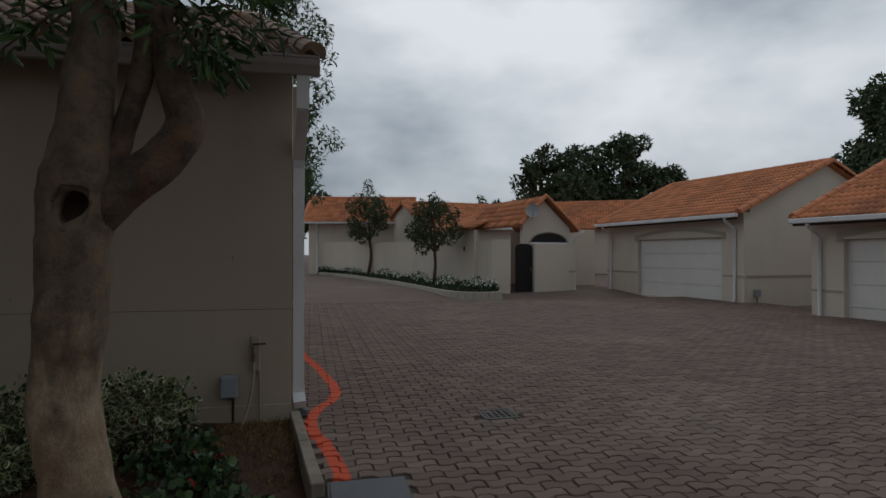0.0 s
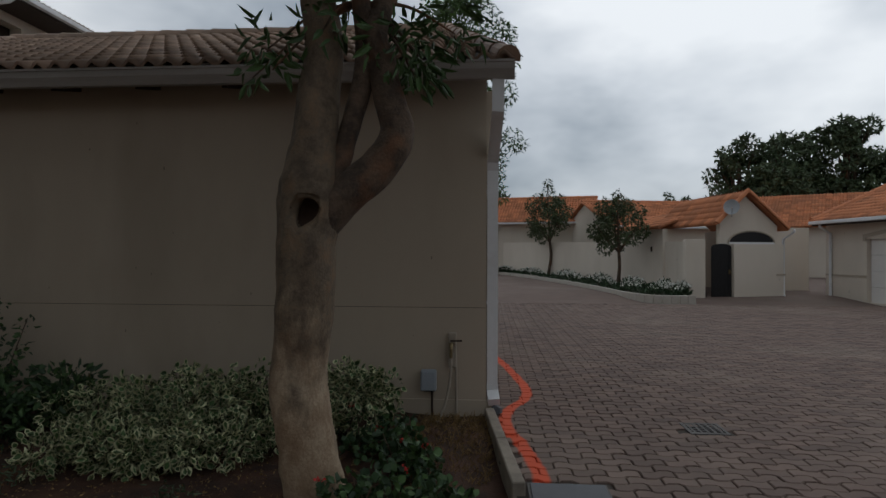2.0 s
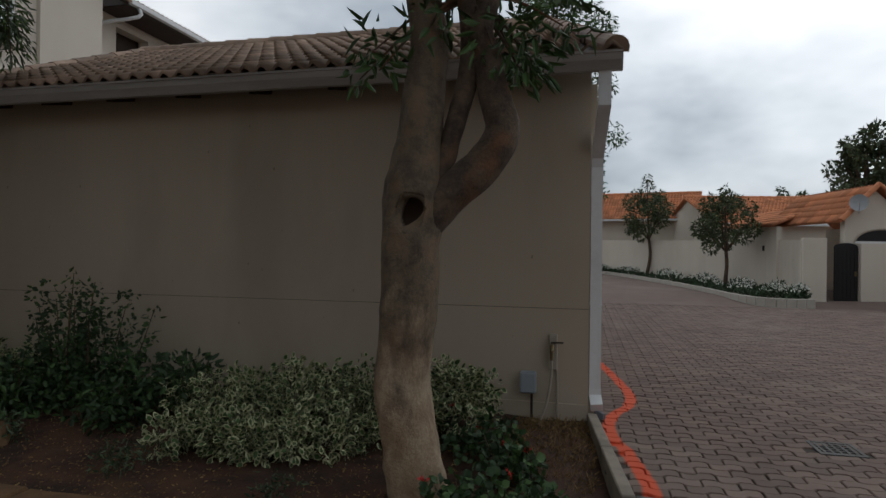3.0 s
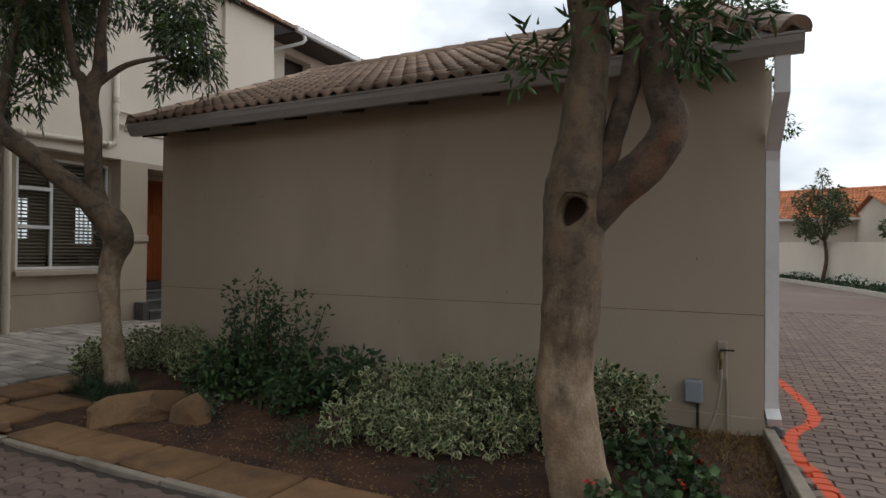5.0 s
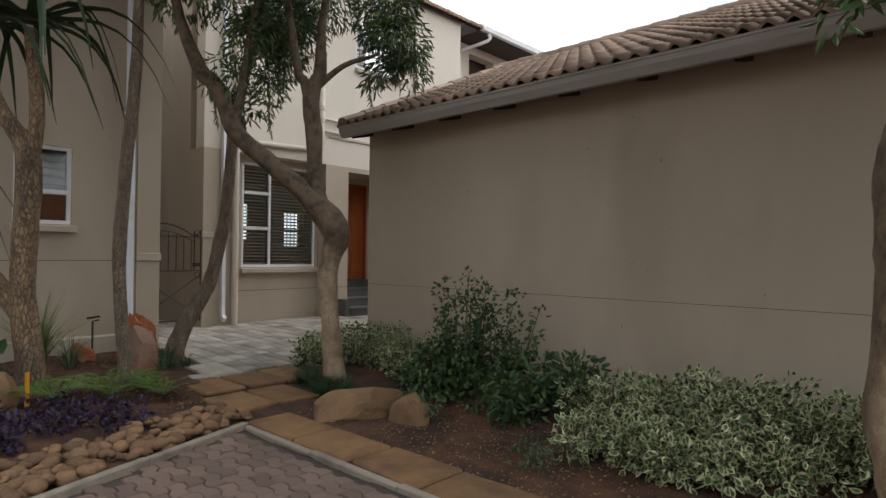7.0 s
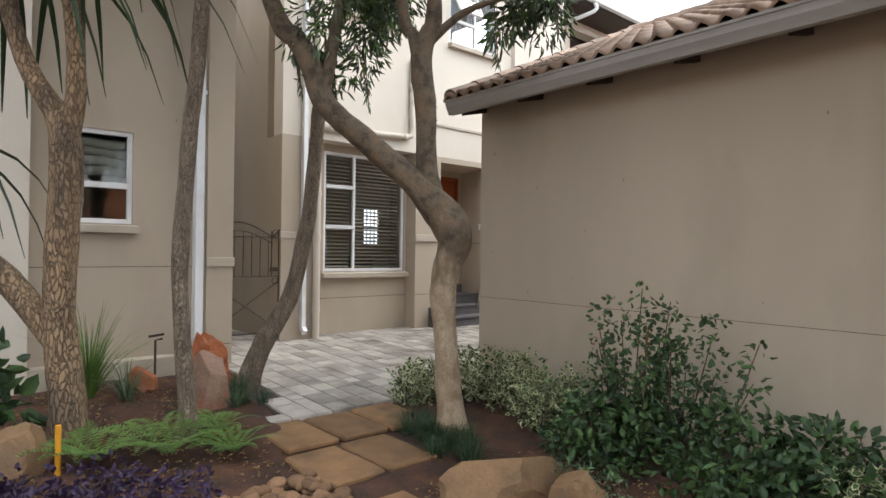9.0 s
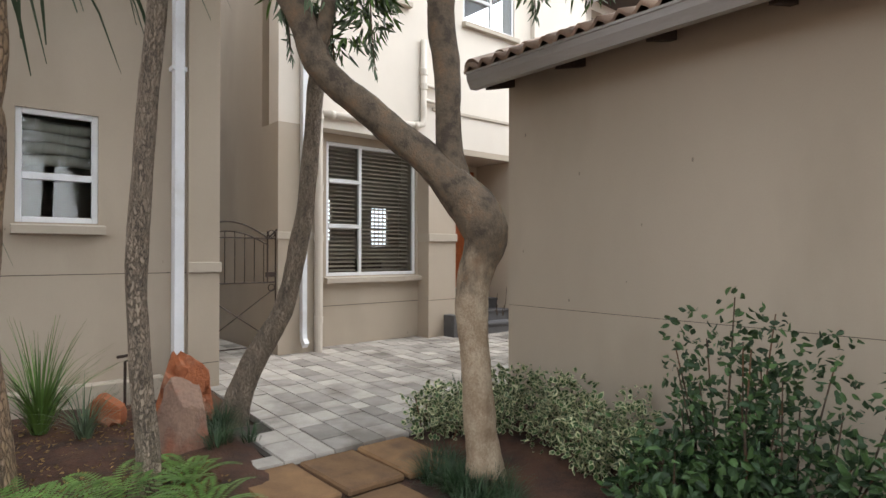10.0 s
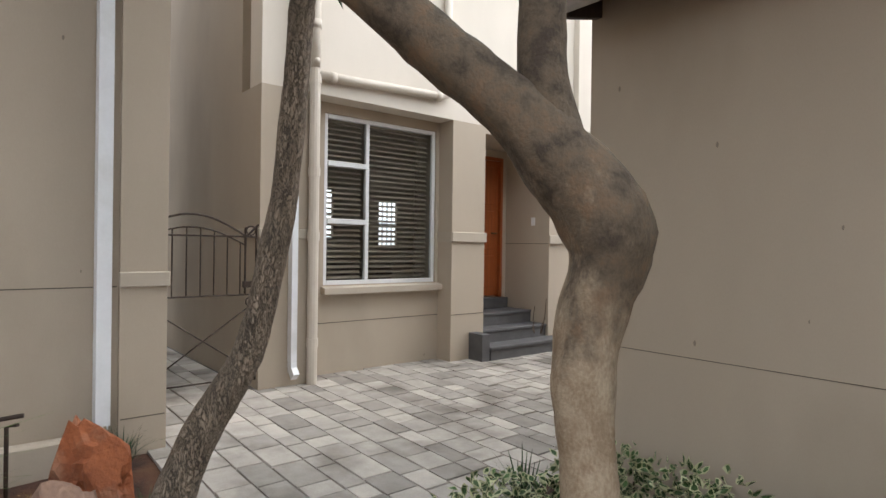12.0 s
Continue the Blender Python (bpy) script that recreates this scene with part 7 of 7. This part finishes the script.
    tube(bm, [(0, -0.1, -0.3, 0.012), (-0.2, -0.45, -0.02, 0.012)], 6)
    part("feed_arm", bm, DISH, d)
    g = thing("courtyard_gate", GABLE @ Matrix.Translation((-0.37, 0.12, 0)), "closed black steel courtyard gate with arched top", "gate")
    bm = bmesh.new()
    prism(bm, [(-0.37, -0.1), (0.37, -0.1), (0.37, 1.78)] + [(0.37 * math.cos(a), 1.78 + 0.13 * math.sin(a)) for a in np.linspace(0.2, math.pi - 0.2, 8)] + [(-0.37, 1.78)], "y", 0, 0.03)
    leaf = part("gate_leaf", bm, DARK_STEEL, g)
    for k in range(6):
        part("slat", boxed(-0.34 + k * 0.12, -0.28 + k * 0.12, -0.012, 0.0, -0.05, 1.74), DARK_STEEL, leaf)
    part("lock", boxed(0.25, 0.33, -0.04, -0.012, 0.85, 1.0), BRASS, g)


entrance_gable()


def side_gate():
    g = thing("side_gate", FAR @ Matrix.Translation((6.7, 0.5, -0.15)), "black wrought-iron side gate between the houses", "gate")
    for k in range(9):
        bm = bmesh.new()
        tube(bm, [(0.05 + k * 0.12, 0, 0.05, 0.01), (0.05 + k * 0.12, 0, 1.75 + 0.18 * math.sin(math.pi * (k + 0.5) / 9), 0.01)], 5)
        part("bar", bm, DARK_STEEL, g)
    bm = bmesh.new()
    for z in (0.1, 0.9, 1.65):
        tube(bm, [(0, 0, z, 0.012), (1.1, 0, z, 0.012)], 5)
    tube(bm, [(1.1 * t, 0, 1.72 + 0.2 * math.sin(math.pi * t), 0.012) for t in np.linspace(0, 1, 10)], 5)
    part("gate_frame", bm, DARK_STEEL, g)
    b = thing("meter_stand", FAR @ Matrix.Translation((4.92, 0.35, 0)), "small grey meter box with a bent conduit", "electrical box")
    part("casing", boxed(0.0, 0.08, 0.0, 0.22, 0.2, 0.42), BOX_GREY, b)
    bm = bmesh.new()
    tube(bm, spline([(0.06, 0.1, 0.2, 0.015), (0.1, 0.02, 0.05, 0.015), (0.06, -0.05, -0.12, 0.015)], 3), 6)
    part("conduit", bm, IRON, b)


side_gate()


# boundary wall behind the daisies, curving to the gate pillar
def boundary_wall():
    pts = [(0.75, 29.8), (2.1, 28.0), (3.5, 25.8), (4.9, 23.4), (6.0, 21.2), (6.9, 19.2), (7.35, 17.6), (7.25, 16.4), (6.95, 15.7)]
    path = spline([(x, y, 0, 0) for x, y in pts], 4)
    bm = bmesh.new()
    prev = None
    for i, p in enumerate(path):
        a, b = Vector(path[max(i - 1, 0)][:2]), Vector(path[min(i + 1, len(path) - 1)][:2])
        n = Vector((-(b - a).y, (b - a).x)).normalized() * 0.11
        z = ground_z(p[0], p[1])
        top = z + 1.85 + 0.05 * (i / len(path))
        cur = [bm.verts.new((p[0] + s * n.x, p[1] + s * n.y, zz)) for s, zz in ((-1, z - 0.3), (1, z - 0.3), (1, top), (-1, top))]
        if prev:
            for q in range(4):
                bm.faces.new((prev[q], prev[(q + 1) % 4], cur[(q + 1) % 4], cur[q]))
        else:
            bm.faces.new(cur)
        prev = cur
    bm.faces.new(prev)
    bmesh.ops.recalc_face_normals(bm, faces=bm.faces)
    w = thing("boundary_wall", (0, 0, 0), "cream plastered garden boundary wall with a square pillar", "wall", kind="structure")
    part("wall_run", bm, PLASTER_PALE, w)
    o = part("gate_pillar", boxed(-0.32, 0.32, -0.32, 0.32, -0.3, 2.02, bevel=0.01), PLASTER_PALE, w)
    o.matrix_world = Matrix.Translation((7.2, 15.75, 0)) @ Matrix.Rotation(radians(-11), 4, 'Z')
    lamp = thing("wall_light", (6.75, 19.5, 1.62), "small dark wall light on the boundary wall", "lamp")
    part("lamp_body", boxed(-0.06, 0.06, -0.2, -0.08, 0, 0.2), IRON, lamp)


boundary_wall()


def daisy_bed():
    inner = [(0.9, 29.4), (2.2, 27.6), (3.9, 24.6), (5.1, 21.8), (6.1, 19.2), (6.8, 17.2), (6.75, 15.6)]
    outer = [(0.7, 29.2), (1.75, 27.0), (2.9, 23.4), (3.9, 19.8), (4.45, 17.2), (4.75, 15.5), (5.2, 14.4), (5.9, 14.05), (6.7, 14.15)]
    path = spline([(x, y, 0, 0) for x, y in outer], 3)
    k = thing("kerb", (0, 0, 0), "pale concrete kerb curving round the daisy bed", "kerb", kind="structure")
    for a, b in zip(path, path[1:]):
        a, b = Vector((a[0], a[1], ground_z(a[0], a[1]))), Vector((b[0], b[1], ground_z(b[0], b[1])))
        ang = math.atan2(b.y - a.y, b.x - a.x)
        o = part("kerb_stone", boxed(0.0, (b - a).length, -0.06, 0.06, -0.2, 0.13, bevel=0.015), KERB_PALE, k)
        o.matrix_world = Matrix.Translation(a) @ Matrix.Rotation(ang, 4, 'Z')
    rng = np.random.default_rng(12)
    pi = np.array(spline([(x, y, 0, 0) for x, y in inner], 6))
    po = np.array(spline([(x, y, 0, 0) for x, y in outer], 6))
    cs, fl = [], []
    for _ in range(5200):
        f, g = rng.uniform(0, 1), rng.uniform(0.06, 1.0)
        a, b = po[int(f * (len(po) - 1))], pi[int(f * (len(pi) - 1))]
        x, y = a[:2] * (1 - g) + b[:2] * g + rng.normal(0, 0.05, 2)
        h = rng.uniform(0.05, 0.42) * (0.7 + 0.3 * math.sin(f * 40))
        cs.append((x, y, ground_z(x, y) + h))
        if h > 0.2 and rng.uniform() < 0.6:
            fl.append((x, y, ground_z(x, y) + h + 0.09))
    cs, fl = np.array(cs), np.array(fl)
    vs, fs = leaf_arrays(rng, cs, np.tile([0, 0, 0.6], (len(cs), 1)), 0.17, 0.05, droop=-0.2, spread=0.8)
    tagged(raw("daisy_foliage", vs, fs, LEAF_DARK), "dark green daisy foliage filling the kerbed bed", "flower bed", kind="stuff")
    vs, fs = leaf_arrays(rng, np.repeat(fl, 3, axis=0), np.tile([-0.2, -0.6, 0.5], (len(fl) * 3, 1)), 0.06, 0.06, droop=0, spread=0.9)
    tagged(raw("daisy_flowers", vs, fs, PETAL_WHITE), "white daisy flowers over the dark foliage", "flowers", kind="stuff")


KERB_PALE = material("pale_kerb", (0.46, 0.43, 0.38), (0.38, 0.35, 0.3), rough=0.9, scale=3, fine=40, bump=0.3, coords="World")
daisy_bed()


def small_tree(x, y, h, r, seed, lean=0.0):
    z = ground_z(x, y)
    t = thing("young_tree", (x, y, z), "young bushy tree with a thin trunk in the daisy bed", "tree", "young trees by the wall")
    rng = np.random.default_rng(seed)
    o = part("trunk", limb_mesh([[(0, 0, -0.1, 0.09), (lean * 0.3, 0, h * 0.2, 0.07), (lean * 0.2, 0, h * 0.4, 0.06), (0, 0, h * 0.95, 0.015)]], 8, 0.08, seed), BARK_DARK, t, smooth=True)
    for k in range(6):
        a = k * 1.1
        part("limb", limb_mesh([[(lean * 0.2, 0, h * 0.36, 0.04), (r * 0.4 * math.cos(a), r * 0.4 * math.sin(a), h * 0.5, 0.03), (r * 0.85 * math.cos(a), r * 0.85 * math.sin(a), h * rng.uniform(0.55, 0.75), 0.01)]], 6, 0.05, k), BARK_DARK, t, smooth=True)
    blobs = [(0, 0, h * 0.97, 0.16), (0.05, 0, h * 0.88, 0.26)]
    for k in range(34):
        f = rng.uniform(0.36, 0.86)
        a = rng.uniform(0, 6.28)
        rad = r * math.sin(math.pi * min(1, (f - 0.28) / 0.68)) ** 0.6 * rng.uniform(0.45, 1.0)
        blobs.append((rad * math.cos(a), rad * math.sin(a), h * f, rng.uniform(0.2, 0.36)))
    c, d = clumps(rng, blobs, 1300)
    vs, fs = leaf_arrays(rng, c, d, 0.16, 0.055, droop=0.25)
    raw("crown", vs, fs, [LEAF_OLIVE], t)


LEAF_OLIVE = leaf_material("leaf_olive", (0.075, 0.1, 0.04), (0.05, 0.07, 0.03))
small_tree(3.1, 25.8, 5.2, 1.2, 3, 0.6)
small_tree(5.3, 19.2, 4.0, 1.2, 8, 0.3)


def far_house():
    h = thing("far_house", pose(0.05, 29.6, 0.35, 0, 0, -11), "distant cream house with an orange tiled gable roof", "house")
    part("front_wall", boxed(0, 6.2, 0, 0.25, -0.5, 3.05), PLASTER_PALE, h)
    bm = bmesh.new()
    prism(bm, [(0.25, -0.5), (5.0, -0.5), (5.0, 3.05), (2.6, 4.5), (0.25, 3.05)], "x", -0.02, 0.24)
    part("gable_wall", bm, PLASTER_PALE, h)
    bm = bmesh.new()
    prism(bm, [(1.2, 0.0), (3.6, 0.0), (3.6, 1.9)] + [(2.4 + 1.2 * math.cos(a), 1.9 + 0.5 * math.sin(a)) for a in np.linspace(0.2, math.pi - 0.2, 8)] + [(1.2, 1.9)], "x", -0.06, -0.03)
    part("arched_door", bm, GARAGE_DOOR, h)
    bm = bmesh.new()
    prism(bm, [(-0.4, 2.95), (2.6, 4.55), (5.6, 2.95), (5.6, 3.0), (2.6, 4.62), (-0.4, 3.0)], "x", -0.35, 6.2)
    r = part("roof", bm, ROOF_ORANGE, h, "orange clay tile roof")
    tagged(tile_field("tiles", (-0.35, -0.42, 3.0), (1, 0, 0), (0, 1, 0.535), 6.5, 3.4, ROOF_ORANGE, r), kind="stuff")
    ridge_caps("ridge_cap", (-0.35, 2.6, 4.66), (6.2, 2.6, 4.66), ROOF_ORANGE, r, r=0.12)
    ridge_caps("verge_cap", (-0.33, -0.4, 3.05), (-0.33, 2.6, 4.66), ROOF_ORANGE, r, r=0.12)
    part("gutter", boxed(-0.3, 6.2, -0.55, -0.43, 2.9, 3.0), WHITE_PAINT, h)
    pipe_run(h, 0.5, 0.0, 0.0, 2.9, 0.0)
    h2 = thing("far_house", pose(9.0, 33.0, 0.5, 0, 0, -30), "distant single-storey house with a long orange roof", "house")
    part("front_wall", boxed(0, 12, 0, 0.3, -0.5, 2.6), PLASTER_PALE, h2)
    bm = bmesh.new()
    prism(bm, [(-0.4, 2.5), (4.0, 4.6), (8.4, 2.5), (8.4, 2.55), (4.0, 4.66), (-0.4, 2.55)], "x", -0.4, 12.4)
    r = part("roof", bm, ROOF_ORANGE, h2, "orange clay tile roof")
    tagged(tile_field("tiles", (-0.4, -0.42, 2.55), (1, 0, 0), (0, 1, 0.477), 12.8, 4.85, ROOF_ORANGE, r), kind="stuff")
    h3 = thing("far_house", pose(-14.0, 44.0, 0.6, 0, 0, 5), "distant house behind dark trees with an orange roof", "house")
    part("front_wall", boxed(0, 11, 0, 0.3, -0.5, 2.8), PLASTER_PALE, h3)
    bm = bmesh.new()
    prism(bm, [(-0.4, 2.7), (4.0, 4.8), (8.4, 2.7), (8.4, 2.75), (4.0, 4.86), (-0.4, 2.75)], "x", -0.4, 11.4)
    part("roof", bm, ROOF_ORANGE, h3, "orange clay tile roof")


far_house()


def big_tree(x, y, z, h, r, seed, mat, base=0.25, leaf=0.34, per=30, blobs_n=70, category="tree"):
    t = thing("large_tree", (x, y, z), "tall dark leafy tree behind the houses", "tree", "large trees behind the houses")
    rng = np.random.default_rng(seed)
    part("trunk", limb_mesh([[(0, 0, -0.3, 0.4), (0.1, 0, h * 0.3, 0.3), (0, 0.1, h * 0.8, 0.1)]], 8, 0.1, seed), BARK_DARK, t, smooth=True)
    blobs = []
    for k in range(blobs_n):
        f = rng.uniform(base, 0.95)
        a = rng.uniform(0, 6.28)
        rad = r * math.sin(math.pi * (0.12 + 0.83 * (f - base) / (1 - base))) ** 0.5 * rng.uniform(0.25, 1.0)
        p = (rad * math.cos(a), rad * math.sin(a), h * f)
        blobs.append((*p, rng.uniform(0.35, 0.75) * r / 3.2))
        if k % 5 == 0:
            part("limb", limb_mesh([[(0, 0.05, h * base, 0.15), (p[0] * 0.5, p[1] * 0.5, p[2] * 0.8, 0.09), (*p, 0.03)]], 6, 0.08, k), BARK_DARK, t, smooth=True)
    c, d = clumps(rng, blobs, per)
    vs, fs = leaf_arrays(rng, c, d, leaf, leaf * 0.42, droop=0.25)
    raw("crown", vs, fs, mat, t)


for args in ((18.3, 39.0, 0.6, 9.7, 2.3, 1), (21.3, 38.5, 0.6, 10.0, 2.5, 2), (24.9, 37.5, 0.6, 10.6, 2.8, 3), (27.7, 36.5, 0.6, 8.0, 2.2, 4), (20.0, 36.0, 0.6, 7.2, 2.2, 15)):
    big_tree(*args, LEAF_FAR, per=330, leaf=0.36, blobs_n=110)
for args in ((29.4, 18.5, 0, 11.0, 2.6, 5), (26.8, 17.0, 0, 7.0, 2.0, 6)):
    big_tree(*args, LEAF_FAR, per=480, leaf=0.3, blobs_n=110)
for args in ((-1.5, 52.0, 0.8, 9.0, 3.4, 7), (-5.0, 50.0, 0.8, 10.5, 3.4, 9)):
    big_tree(*args, LEAF_FAR, per=300, leaf=0.4)
for args in ((11.0, 60.0, 0.9, 6.0, 1.6, 21), (20.0, 58.0, 0.9, 7.5, 1.8, 22)):
    big_tree(*args, LEAF_FAR, per=300, leaf=0.4, blobs_n=40)


def garage_tree():
    t = thing("feathery_tree", (-1.2, 8.4, 0), "light green feathery tree rising behind the garage", "tree")
    rng = np.random.default_rng(44)
    part("trunk", limb_mesh([[(0, 0, -0.3, 0.2), (0.1, 0, 2.0, 0.16), (0.3, 0, 4.2, 0.12), (0.5, 0.1, 7.0, 0.04)]], 10, 0.1, 3), BARK_DARK, t, smooth=True)
    blobs = []
    for k in range(120):
        a, q = rng.uniform(0, 6.28), rng.uniform(0, 1)
        z = rng.uniform(3.4, 8.4)
        rad = (1.55 + 0.25 * math.sin(z * 2.3)) * q ** 0.5 * (1.0 if z < 6 else 1 - (z - 6) * 0.25)
        blobs.append((0.35 + rad * math.cos(a), rad * math.sin(a), z, rng.uniform(0.16, 0.34)))
    for k in range(16):
        z = rng.uniform(2.6, 4.0)
        blobs.append((1.1 + rng.uniform(-0.3, 0.45), rng.uniform(-0.5, 0.5), z, rng.uniform(0.12, 0.25)))
    for b in blobs[::9]:
        part("limb", limb_mesh([[(0.2, 0, max(2.4, b[2] - 1.6), 0.05), (b[0] * 0.6, b[1] * 0.6, b[2] - 0.4, 0.03), (b[0], b[1], b[2], 0.01)]], 6, 0.05, 2), BARK_DARK, t, smooth=True)
    c, d = clumps(rng, blobs, 1500)
    vs, fs = leaf_arrays(rng, c, d, 0.12, 0.035, droop=0.4)
    raw("crown", vs, fs, [LEAF_MID, LEAF_BRIGHT], t, index=[(i // 2) % 2 for i in range(len(fs))])


garage_tree()

paving_bed()
lay_cobbles()
lay_pavers()
